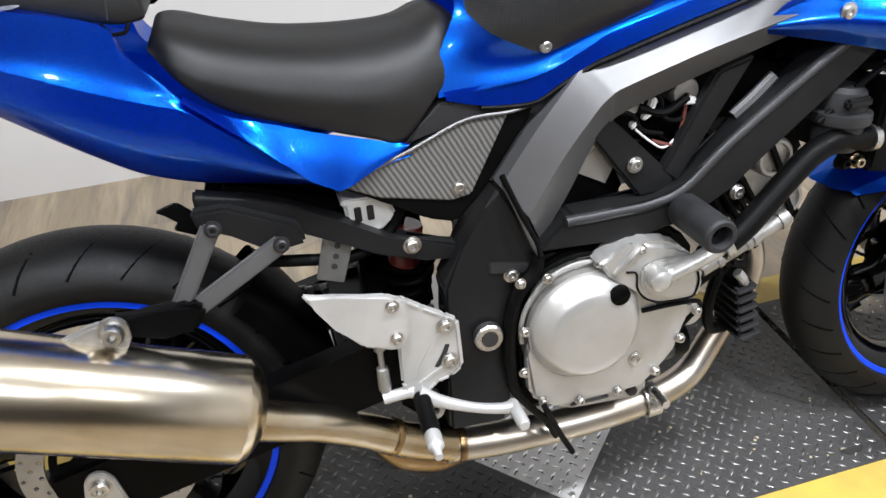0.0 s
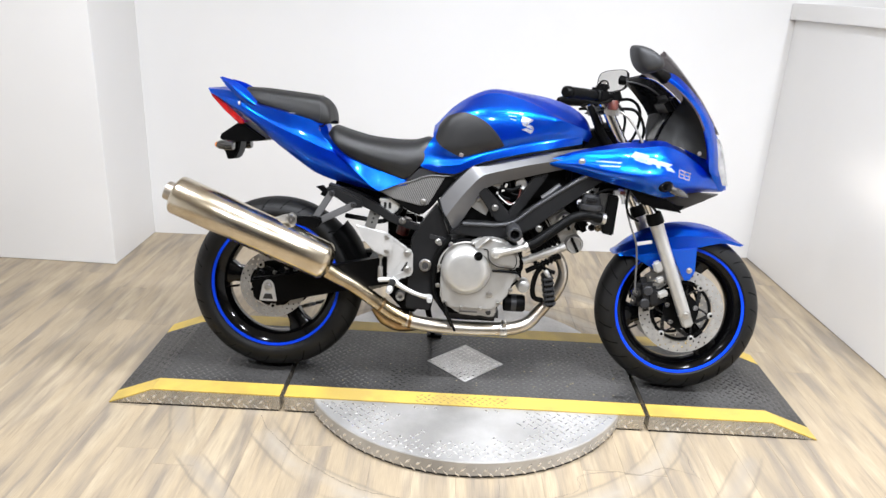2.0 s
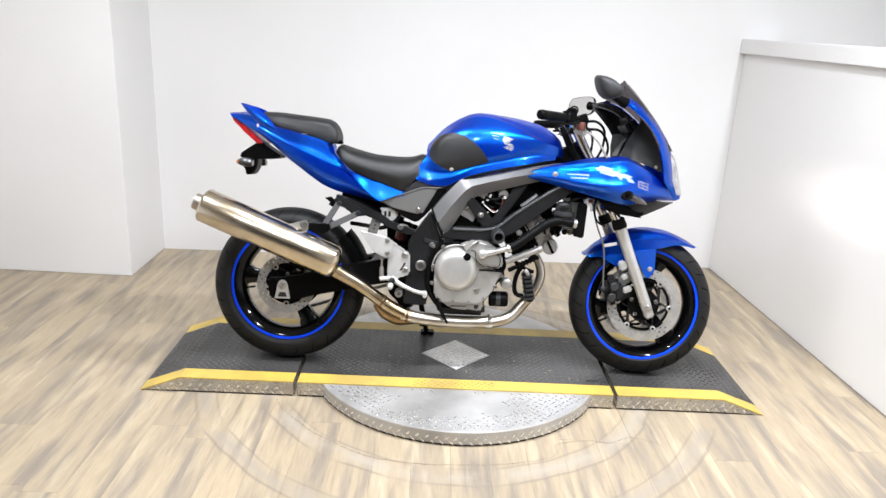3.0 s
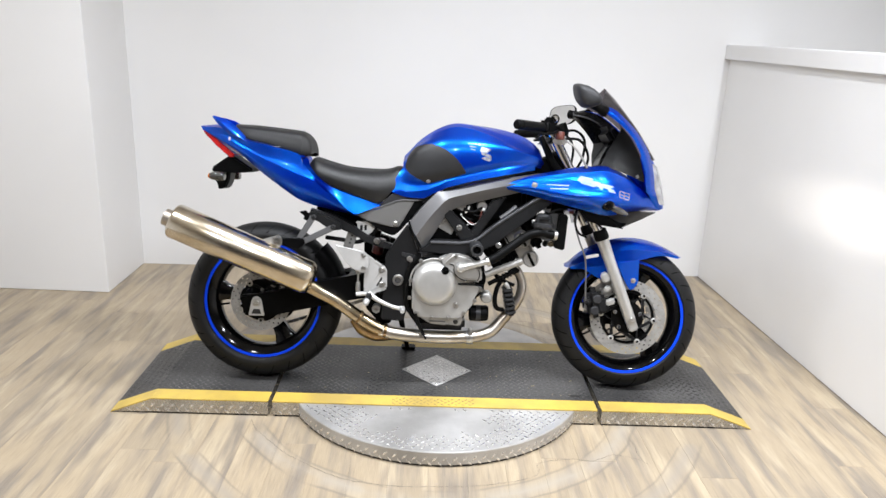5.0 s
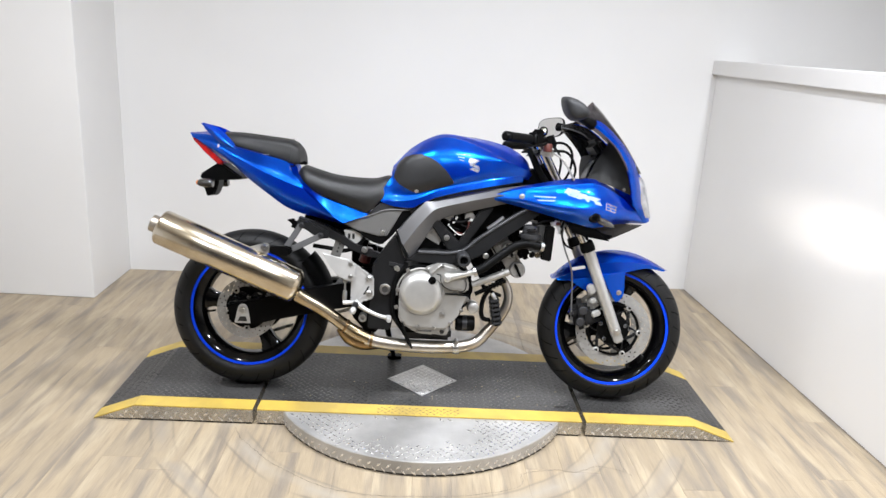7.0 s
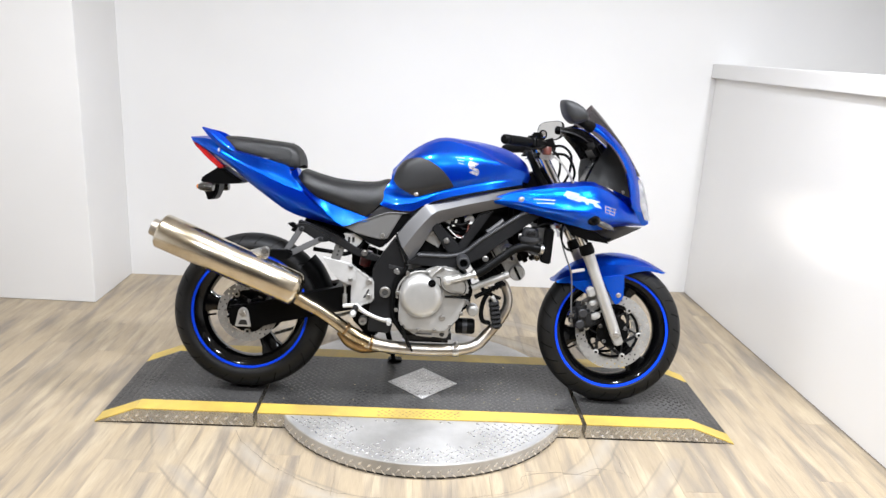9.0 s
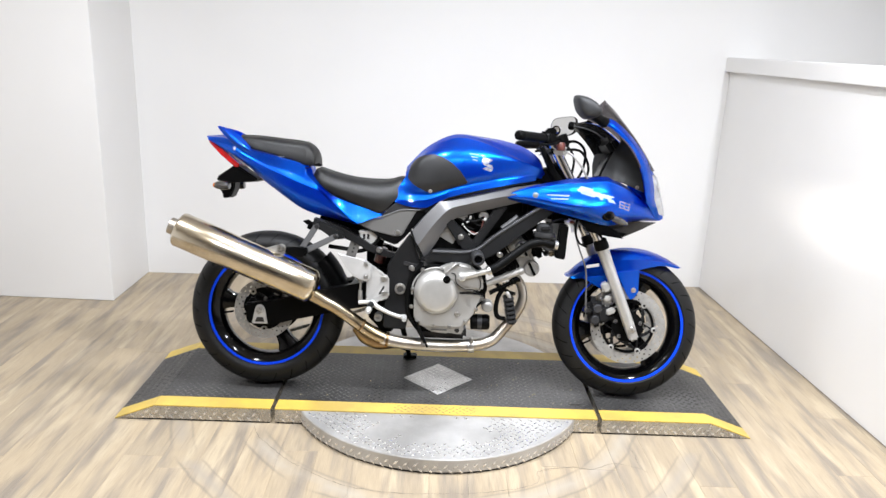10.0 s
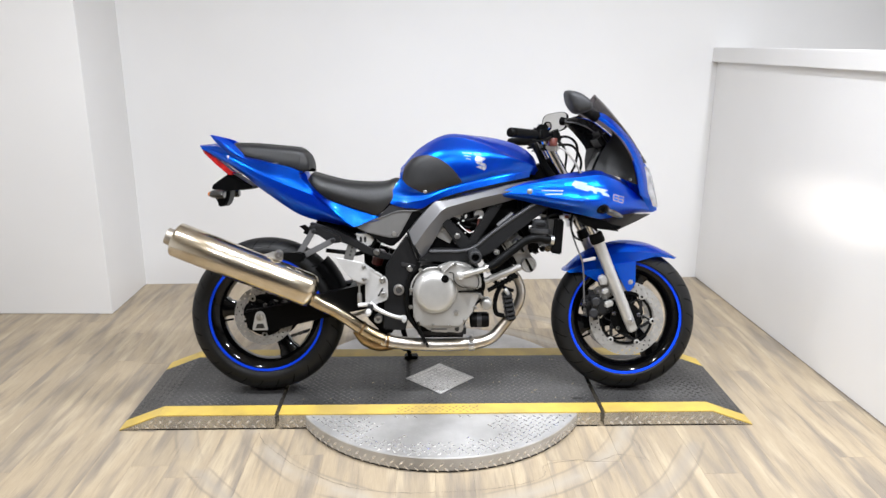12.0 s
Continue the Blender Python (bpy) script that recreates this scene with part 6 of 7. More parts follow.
PILLION = [
    [(-0.812, 0, 0.970), (-0.740, 0, 0.969), (-0.640, 0, 0.961), (-0.565, 0, 0.953), (-0.532, 0, 0.938), (-0.517, 0, 0.910), (-0.516, 0, 0.872)],
    [(-0.808, -0.040, 0.966), (-0.740, -0.066, 0.961), (-0.640, -0.080, 0.952), (-0.565, -0.086, 0.945), (-0.534, -0.082, 0.932), (-0.519, -0.078, 0.906), (-0.516, -0.078, 0.871)],
    [(-0.804, -0.052, 0.960), (-0.745, -0.082, 0.942), (-0.650, -0.098, 0.928), (-0.575, -0.105, 0.915), (-0.540, -0.102, 0.906), (-0.522, -0.098, 0.892), (-0.517, -0.094, 0.870)],
    [(-0.798, -0.056, 0.952), (-0.757, -0.086, 0.922), (-0.673, -0.102, 0.903), (-0.600, -0.109, 0.885), (-0.552, -0.107, 0.871), (-0.530, -0.101, 0.868), (-0.518, -0.095, 0.868)],
    [(-0.790, -0.046, 0.946), (-0.752, -0.076, 0.914), (-0.670, -0.090, 0.896), (-0.600, -0.096, 0.878), (-0.555, -0.094, 0.866), (-0.533, -0.090, 0.864), (-0.523, -0.085, 0.864)],
]
bm = bmesh.new()
both(bm, PILLION, 48, 22, 0.004)
pillion = part_of("passenger_seat", bm, VINYL, bike, "black vinyl passenger seat", 50)
bm = bmesh.new()
tube(bm, [(-0.553, -0.1075, 0.872), (-0.549, -0.107, 0.900), (-0.552, -0.095, 0.938), (-0.556, -0.05, 0.952), (-0.556, 0.0, 0.954)], 0.0013, 6, 24)
part_of("piping", bm, VINYL, pillion)

# ---- tail ----
TAIL = [
    [(-0.948, -0.002, 0.960), (-0.865, -0.004, 0.966), (-0.795, -0.03, 0.946), (-0.752, -0.05, 0.925), (-0.671, -0.06, 0.905), (-0.566, -0.07, 0.876), (-0.548, -0.08, 0.840), (-0.524, -0.09, 0.812), (-0.482, -0.10, 0.765), (-0.430, -0.108, 0.747), (-0.366, -0.112, 0.721), (-0.302, -0.112, 0.697), (-0.256, -0.110, 0.684)],
    [(-0.945, -0.020, 0.957), (-0.862, -0.056, 0.955), (-0.792, -0.090, 0.927), (-0.754, -0.105, 0.914), (-0.671, -0.121, 0.899), (-0.562, -0.129, 0.873), (-0.545, -0.132, 0.842), (-0.521, -0.134, 0.815), (-0.479, -0.130, 0.768), (-0.429, -0.125, 0.750), (-0.365, -0.122, 0.724), (-0.300, -0.119, 0.700), (-0.252, -0.118, 0.687)],
    [(-0.940, -0.023, 0.952), (-0.840, -0.072, 0.921), (-0.760, -0.104, 0.886), (-0.690, -0.126, 0.852), (-0.620, -0.137, 0.821), (-0.555, -0.142, 0.793), (-0.520, -0.143, 0.776), (-0.495, -0.143, 0.757), (-0.455, -0.142, 0.732), (-0.412, -0.140, 0.716), (-0.360, -0.137, 0.700), (-0.300, -0.132, 0.690), (-0.253, -0.124, 0.6855)],
    [(-0.935, -0.022, 0.946), (-0.840, -0.068, 0.897), (-0.770, -0.094, 0.852), (-0.715, -0.108, 0.808), (-0.655, -0.117, 0.766), (-0.600, -0.120, 0.728), (-0.559, -0.122, 0.704), (-0.509, -0.122, 0.686), (-0.468, -0.122, 0.677), (-0.430, -0.120, 0.669), (-0.385, -0.119, 0.660), (-0.345, -0.119, 0.655), (-0.254, -0.122, 0.684)],
    [(-0.930, -0.012, 0.944), (-0.835, -0.045, 0.892), (-0.765, -0.066, 0.848), (-0.710, -0.078, 0.806), (-0.650, -0.086, 0.765), (-0.596, -0.090, 0.728), (-0.556, -0.092, 0.702), (-0.507, -0.094, 0.683), (-0.466, -0.096, 0.672), (-0.428, -0.098, 0.664), (-0.384, -0.100, 0.656), (-0.346, -0.104, 0.651), (-0.258, -0.112, 0.680)],
]
CREASE = [(-0.940, -0.023, 0.952), (-0.840, -0.074, 0.921), (-0.760, -0.108, 0.884), (-0.690, -0.126, 0.852), (-0.630, -0.136, 0.828), (-0.576, -0.141, 0.806), (-0.530, -0.143, 0.789), (-0.500, -0.143, 0.778), (-0.468, -0.142, 0.752), (-0.430, -0.138, 0.722), (-0.390, -0.133, 0.700), (-0.320, -0.127, 0.688), (-0.254, -0.120, 0.6855)]
UNDER = [tuple(0.5 * (a + c) for a, c in zip(p, q)) for p, q in zip(CREASE, TAIL[3])]
UNDER = [(x, y * 1.05, z - 0.004) for x, y, z in UNDER]
TAIL[3] = [(x, y * (0.88 if 1 < k < 11 else 1.0), z) for k, (x, y, z) in enumerate(TAIL[3])]
bm = bmesh.new()
TAIL[0] = [(x, y, z - (0.014 if k > 4 else 0.0)) for k, (x, y, z) in enumerate(TAIL[0])]
HOLLOW = [(0.36 * p[0] + 0.64 * q[0], (0.36 * p[1] + 0.64 * q[1]) * 0.982, 0.36 * p[2] + 0.64 * q[2]) for p, q in zip(TAIL[1], CREASE)]
both(bm, [TAIL[0], TAIL[1]], 72, 6, 0.003)
both(bm, [TAIL[1], HOLLOW, CREASE], 72, 16, 0.003)
both(bm, [CREASE, UNDER, TAIL[3], TAIL[4]], 72, 20, 0.003)
tail = part_of("tail_cowl", bm, BLUE, bike, "glossy metallic blue tail cowl", 40)
for s in (-1, 1):
    bm = bmesh.new()
    top = [(-0.497, s * 0.131, 0.790), (-0.455, s * 0.127, 0.760), (-0.406, s * 0.125, 0.742), (-0.366, s * 0.124, 0.727), (-0.317, s * 0.123, 0.712), (-0.285, s * 0.122, 0.702), (-0.253, s * 0.121, 0.693)]
    corners = [(-0.497, 0.144, 0.786), (-0.436, 0.145, 0.731), (-0.378, 0.145, 0.676), (-0.348, 0.144, 0.658), (-0.334, 0.143, 0.661), (-0.256, 0.124, 0.692)]
    low = []
    for p, q in zip(corners, corners[1:]):
        low += [tuple(p[k] + (q[k] - p[k]) * f for k in range(3)) for f in (0.0, 0.33, 0.66, 0.95)]
    low = [(x, s * y, z) for x, y, z in low + [corners[-1]]]
    top = glide(top, len(low))
    mid = [(0.5 * (p[0] + q[0]), 0.5 * (p[1] + q[1]) * 1.01, 0.5 * (p[2] + q[2])) for p, q in zip(top, low)]
    hem = [(x + 0.002, s * (abs(y) - 0.020), z - 0.003) for x, y, z in low]
    skin(bm, [top, mid, low], 64, 14, 0.002)
    skin(bm, [low, hem], 64, 4, 0.002)
    part_of("side_panel", bm, BLUE, bike, "glossy metallic blue panel below the seat", 40)
for s in (-1, 1):
    bm = bmesh.new()
    rails = [[(-0.889, s * 0.070, 0.997), (-0.848, s * 0.088, 0.977), (-0.800, s * 0.102, 0.945), (-0.761, s * 0.108, 0.917)],
             [(-0.884, s * 0.062, 1.000), (-0.838, s * 0.074, 0.988), (-0.796, s * 0.082, 0.962), (-0.757, s * 0.098, 0.925)],
             [(-0.870, s * 0.072, 0.972), (-0.842, s * 0.080, 0.948), (-0.810, s * 0.092, 0.926), (-0.768, s * 0.102, 0.910)],
             [(-0.889, s * 0.070, 0.997), (-0.848, s * 0.088, 0.972), (-0.806, s * 0.104, 0.936), (-0.761, s * 0.108, 0.914)]]
    skin(bm, [rails[1], rails[0], rails[3], rails[2]], 20, 12, 0.006)
    part_of("tail_fin", bm, BLUE, bike, "blue raised tail fin")
bm = bmesh.new()
lathe(bm, [(0, -0.006), (0.004, -0.006), (0.006, 0.0), (0.006, 0.02)], 14, Matrix.Translation((-0.822, -0.083, 0.917)) @ Matrix.Diagonal((0.7, 1, 1.2, 1)))
part_of("fin_bolt", bm, WHITEPLASTIC, bike)
# Tiny silver spot painted in for a thin highlight line below the seat.
bm = bmesh.new()
lathe(bm, [(0, -0.010), (0.008, -0.010), (0.010, 0.0)], 14, Matrix.Translation((-0.640, -0.110, 0.895)) @ Matrix.Diagonal((1.2, 1, 0.16, 1)))
part_of("seat_edge_glint", bm, SILVERDECAL, bike)
bm = bmesh.new()
plate(bm, [(-0.938, 0.948), (-0.873, 0.909), (-0.806, 0.858), (-0.806, 0.850), (-0.826, 0.846), (-0.884, 0.890), (-0.932, 0.932)], -1, 1, 0.004, 3,
      lambda x, z, y: y * (0.028 + (x + 0.926) * 0.42))
lamp = part_of("tail_lamp", bm, RED, bike, "red wedge-shaped tail lamp")
bm = bmesh.new()
plate(bm, [(-0.822, 0.858), (-0.735, 0.800), (-0.760, 0.792), (-0.800, 0.788), (-0.892, 0.786), (-0.897, 0.806)], -0.062, 0.062, 0.006, 3)
under = part_of("undertail", bm, PLASTIC, bike, "black plastic undertail and plate holder")
bm = bmesh.new()
plate(bm, [(-0.896, 0.790), (-0.830, 0.790), (-0.835, 0.756), (-0.850, 0.726), (-0.880, 0.722), (-0.878, 0.752), (-0.898, 0.760)], -0.040, 0.040, 0.005, 2)
part_of("plate_bracket", bm, PLASTIC, under)
for s, x in ((-1, -0.862), (1, -0.856)):
    bm = bmesh.new()
    tube(bm, [(x, s * 0.05, 0.780), (x, s * 0.085, 0.778)], 0.009, 10, 4)
    stalk = part_of("indicator", bm, PLASTIC, bike, "rear turn signal on a short black stalk")
    bm = bmesh.new()
    lathe(bm, [(0, -0.034), (0.010, -0.032), (0.015, -0.022), (0.017, -0.004), (0.017, 0.012), (0.014, 0.022), (0, 0.026)], 20, along_x(x + 0.004, s * 0.102, 0.778) @ Matrix.Diagonal((1.5, 1, 1, 1)))
    part_of("shell", bm, SMOKE, stalk, "smoked signal shell")
    bm = bmesh.new()
    lathe(bm, [(0, -0.039), (0.006, -0.038), (0.010, -0.033), (0.0115, -0.028)], 18, along_x(x + 0.004, s * 0.102, 0.778) @ Matrix.Diagonal((1.5, 1, 1, 1)))
    part_of("lens", bm, AMBER, stalk, "amber lens")

# ---- side cover ----
bm = bmesh.new()
plate(bm, [(-0.352, 0.653), (-0.254, 0.688), (-0.183, 0.716), (-0.086, 0.718), (-0.168, 0.610), (-0.203, 0.578), (-0.241, 0.590), (-0.300, 0.627)], -0.122, -0.088, 0.005, 2)
sidecover = part_of("side_cover", bm, PLASTIC, bike, "dark side cover with a carbon-look panel")
bm = bmesh.new()
plate(bm, [(-0.345, 0.655), (-0.254, 0.686), (-0.186, 0.711), (-0.128, 0.713), (-0.182, 0.616), (-0.208, 0.612), (-0.300, 0.632)], -0.1255, -0.120, 0.0025, 2)
part_of("carbon_panel", bm, CARBON, sidecover, "glossy carbon-look weave panel")
bm = bmesh.new()
plate(bm, [(-0.262, 0.689), (-0.242, 0.709), (-0.212, 0.736), (-0.180, 0.736), (-0.150, 0.724), (-0.078, 0.721), (-0.070, 0.712), (-0.088, 0.704), (-0.183, 0.714)], -0.119, -0.090, 0.003, 2)
part_of("upper_lip", bm, FRAME_MID, sidecover, "grey plastic upper lip")
# Thin grey tube drawn in for the highlight along the panel's upper edge.
bm = bmesh.new()
tube(bm, [(-0.345, -0.126, 0.656), (-0.254, -0.127, 0.688), (-0.186, -0.127, 0.7135), (-0.128, -0.127, 0.7155), (-0.100, -0.125, 0.719)], 0.0022, 6, 40)
part_of("rim_highlight", bm, FRAME, sidecover, "thin grey line for the highlight on the panel's upper rim")
bolt("cover_screw", -0.198, -0.126, 0.628, 0.007, bike, BOLT, 0.004)

# ---- fork and front end ----
for s in (-1, 1):
    y = s * 0.112
    bm = bmesh.new()
    tube(bm, [(0.582, y, 0.600), (0.622, y, 0.505), (0.662, y, 0.410), (0.706, y, 0.305), (0.716, y, 0.280)], [0.0235, 0.0215, 0.0213, 0.0215, 0.021], 24, 16)
    box(bm, (0.719, y, 0.272), (0.036, 0.036, 0.060), 0.006, Matrix.Rotation(radians(-23), 4, "Y"))
    leg = part_of("fork_leg", bm, ALLOY, bike, "silver painted lower fork leg")
    bolt("axle_clamp", 0.7145, y + s * 0.020, 0.288, 0.010, bike, BOLT, 0.005, s)
    bm = bmesh.new()
    lathe(bm, [(0.021, -0.006), (0.027, -0.006), (0.028, 0.004), (0.026, 0.030), (0.021, 0.034)], 24, axis_to((0.583, y, 0.598), (-0.39, 0, 0.92)), True)
    part_of("dust_seal", bm, HOSE, leg, "black rubber dust seal")
    bm = bmesh.new()
    tube(bm, [(0.580, y, 0.605), (0.372, y, 0.985)], 0.0180, 20, 2, False)
    part_of("fork_tube", bm, CHROME, bike, "bright silver fork tube")
bm = bmesh.new()
tube(bm, [(0.7145, -0.13, 0.284), (0.7145, 0.13, 0.284)], 0.011, 16, 2, False)
part_of("front_axle", bm, BOLT, bike)
for cx, cz, h in ((0.528, 0.700, 0.036), (0.384, 0.962, 0.024)):
    bm = bmesh.new()
    box(bm, (cx, 0, cz), (0.060, 0.275, h), 0.010, Matrix.Rotation(radians(-23), 4, "Y"), 3)
    part_of("fork_yoke", bm, ENGINE_BLACK, bike, "black fork yoke")
bm = bmesh.new()
tube(bm, [(0.50, 0, 0.70), (0.40, 0, 0.91)], 0.026, 20, 2, False)
part_of("steering_head", bm, FRAME_DARK, bike)
for s in (-1, 1):
    q = 0.075 if s > 0 else 0.0
    bm = bmesh.new()
    lathe(bm, [(0.021, -0.015), (0.030, -0.015), (0.030, 0.015), (0.021, 0.015)], 20, axis_to((0.398, s * 0.112, 1.000), (-0.39, 0, 0.92)), True)
    tube(bm, [(0.395 + q, s * 0.125, 1.000), (0.370 + q, s * 0.155, 1.002), (0.330 + q, s * 0.205, 1.003)], 0.0125, 14, 12)
    clip = part_of("clip_on", bm, ENGINE_BLACK, bike, "black clip-on handlebar")
    bm = bmesh.new()
    prof = [(0.0, 0.0), (0.017, 0.0)] + [(0.0165 + 0.0012 * (q % 2), 0.004 + 0.0063 * q) for q in range(20)] + [(0.017, 0.132), (0.0, 0.132)]
    lathe(bm, prof, 18, axis_to((0.318 + q, s * 0.216, 1.004), (-0.09, s * 0.096, 0.007)))
    part_of("grip", bm, HOSE, clip, "black ribbed rubber grip")
    bm = bmesh.new()
    lathe(bm, [(0, 0.024), (0.012, 0.024), (0.017, 0.018), (0.018, 0.004), (0.014, 0.0), (0, 0.0)], 18, axis_to((0.228 + q, s * 0.312, 1.011), (-0.09, s * 0.096, 0.007)))
    part_of("bar_end", bm, PLASTIC, clip, "black bar end weight")
    bm = bmesh.new()
    box(bm, (0.338 + q, s * 0.195, 1.006), (0.055, 0.050, 0.046), 0.010, Matrix.Rotation(s * radians(-47), 4, "Z"), 3)
    box(bm, (0.350 + q, s * 0.190, 1.030), (0.034, 0.036, 0.022), 0.006, Matrix.Rotation(s * radians(-47), 4, "Z"), 2)
    part_of("switchgear", bm, PLASTIC, clip, "black plastic switch housing")
    bm = bmesh.new()
    tube(bm, [(0.385, s * 0.165, 0.992), (0.360, s * 0.215, 0.985), (0.326 + q, s * 0.262, 0.982), (0.290 + q, s * 0.300, 0.984)], [0.006, 0.0045, 0.004, 0.005], 10, 20)
    part_of("lever", bm, ENGINE_BLACK, clip, "black hand lever")
bm = bmesh.new()
lathe(bm, [(0, -0.015), (0.015, -0.015), (0.017, -0.010), (0.017, 0.010), (0.014, 0.015), (0, 0.015)], 22, axis_to((0.392, -0.165, 0.976), (0, 0, 1)))
part_of("brake_reservoir", bm, RUST, bike, "brown-red brake fluid reservoir")
bm = bmesh.new()
box(bm, (0.395, -0.150, 0.955), (0.050, 0.028, 0.024), 0.006, Matrix.Rotation(radians(-40), 4, "Z"))
part_of("brake_lever_body", bm, ALLOY_CAST, bike)
# Black strut and filler plate added to keep the gap behind the tank dark.
bm = bmesh.new()
tube(bm, [(0.338, -0.060, 0.968), (0.362, -0.062, 0.922), (0.384, -0.062, 0.878), (0.412, -0.060, 0.836)], [0.010, 0.013, 0.015, 0.018], 12, 20)
part_of("black_strut", bm, HOSE, bike, "black strut beside the steering head")
bm = bmesh.new()
plate(bm, [(0.322, 0.862), (0.350, 0.884), (0.372, 0.897), (0.420, 0.894), (0.452, 0.862), (0.470, 0.820), (0.376, 0.806), (0.330, 0.820)], -0.052, 0.052, 0.008)
part_of("steering_gap_filler", bm, PLASTIC, bike, "black filler plate behind the steering head")
# instruments
bm = bmesh.new()
box(bm, (0.610, 0, 0.985), (0.045, 0.16, 0.075), 0.02, Matrix.Rotation(radians(-35), 4, "Y"), 3)
part_of("dashboard", bm, PLASTIC, bike, "black instrument housing")
# cables
for pts, r, m_ in (
        ([(0.405, -0.150, 0.965), (0.470, -0.150, 0.960), (0.505, -0.140, 0.900), (0.490, -0.130, 0.840), (0.470, -0.120, 0.790)], 0.005, HOSE),
        ([(0.390, -0.140, 0.985), (0.455, -0.120, 0.995), (0.500, -0.080, 0.960), (0.500, -0.060, 0.890), (0.470, -0.050, 0.830)], 0.005, HOSE),
        ([(0.405, -0.145, 0.960), (0.440, -0.150, 0.945), (0.475, -0.152, 0.905), (0.502, -0.150, 0.860)], 0.004, ALLOY_CAST),
        ([(0.487, -0.140, 0.715), (0.474, -0.142, 0.652), (0.490, -0.143, 0.593), (0.516, -0.143, 0.529), (0.525, -0.140, 0.470), (0.527, -0.140, 0.420), (0.531, -0.136, 0.360)], 0.0032, FRAME),
        ([(0.480, -0.130, 0.715), (0.470, -0.145, 0.665), (0.485, -0.145, 0.620), (0.520, -0.130, 0.600)], 0.004, HOSE),
        ([(0.390, 0.140, 0.985), (0.455, 0.120, 0.995), (0.490, 0.080, 0.940), (0.480, 0.060, 0.850)], 0.005, HOSE)):
    bm = bmesh.new()
    tube(bm, pts, r, 8, 36)
    part_of("cable", bm, m_, bike)
# front calipers
for s in (-1, 1):
    bm = bmesh.new()
    box(bm, (0.575, s * 0.098, 0.345), (0.060, 0.048, 0.120), 0.020, Matrix.Rotation(radians(-10), 4, "Y"), 4)
    box(bm, (0.602, s * 0.104, 0.340), (0.050, 0.034, 0.070), 0.012, Matrix.Rotation(radians(-10), 4, "Y"))
    box(bm, (0.545, s * 0.112, 0.352), (0.034, 0.024, 0.030), 0.008, Matrix.Rotation(radians(-10), 4, "Y"))
    cal = part_of("front_caliper", bm, FRAME_DARK, bike, "black front brake caliper")
    for x, z in ((0.580, 0.362), (0.572, 0.318)):
        bm = bmesh.new()
        lathe(bm, [(0, -s * -0.006), (0.014, -s * -0.006), (0.017, -s * -0.003), (0.018, 0.0)], 20, Matrix.Translation((x, s * 0.1215, z)))
        part_of("piston_cover", bm, FRAME_MID, cal, "dark grey caliper piston cover")
    bm = bmesh.new()
    box(bm, (0.606, s * 0.112, 0.446), (0.030, 0.022, 0.040), 0.006, Matrix.Rotation(radians(-23), 4, "Y"))
    box(bm, (0.617, s * 0.112, 0.402), (0.026, 0.020, 0.022), 0.005, Matrix.Rotation(radians(-23), 4, "Y"))
    box(bm, (0.632, s * 0.112, 0.352), (0.036, 0.018, 0.024), 0.005, Matrix.Rotation(radians(-23), 4, "Y"))
    part_of("caliper_lug", bm, ALLOY, cal, "silver fork lugs for the caliper")
    bm = bmesh.new()
    lathe(bm, [(0, -0.008), (0.010, -0.008), (0.011, 0.0), (0.011, 0.01)], 14, Matrix.Translation((0.533, s * 0.130, 0.358)))
    part_of("banjo_bolt", bm, CHROME, cal)
# front fender
FENDER = [
    [(0.470, 0, 0.462), (0.530, 0, 0.524), (0.600, 0, 0.560), (0.686, 0, 0.583), (0.776, 0, 0.579), (0.856, 0, 0.553), (0.932, 0, 0.512)],
    [(0.472, -0.030, 0.464), (0.532, -0.045, 0.517), (0.601, -0.050, 0.552), (0.686, -0.052, 0.574), (0.774, -0.050, 0.570), (0.852, -0.042, 0.549), (0.928, -0.016, 0.513)],
    [(0.478, -0.055, 0.466), (0.538, -0.074, 0.498), (0.604, -0.078, 0.526), (0.686, -0.080, 0.545), (0.768, -0.078, 0.545), (0.842, -0.066, 0.538), (0.918, -0.030, 0.514)],
    [(0.484, -0.064, 0.464), (0.546, -0.080, 0.472), (0.610, -0.083, 0.486), (0.682, -0.085, 0.500), (0.745, -0.084, 0.512), (0.825, -0.072, 0.528), (0.908, -0.036, 0.513)],
]
bm = bmesh.new()
FENDER[2] = [(x, y * 1.05, z + 0.004) for x, y, z in FENDER[2]]
both(bm, FENDER[:3], 48, 14, 0.003)
both(bm, FENDER[2:], 48, 6, 0.003)
fender = part_of("front_fender", bm, BLUE, bike, "glossy metallic blue front fender", 40)
for s in (-1, 1):
    bm = bmesh.new()
    plate(bm, [(0.650, 0.500), (0.740, 0.514), (0.742, 0.425), (0.728, 0.400), (0.712, 0.394), (0.700, 0.410)], s * 0.089, s * 0.083, 0.002)
    part_of("fender_stay", bm, BLUE, fender, "blue fender side stay")
    bm = bmesh.new()
    plate(bm, [(0.520, 0.474), (0.622, 0.490), (0.628, 0.440), (0.612, 0.428), (0.596, 0.432)], s * 0.088, s * 0.082, 0.002)
    part_of("fender_stay", bm, BLUE, fender, "blue fender side stay")
    bolt("stay_bolt", 0.722, s * 0.0895, 0.432, 0.0075, bike, BOLT, 0.004, s)

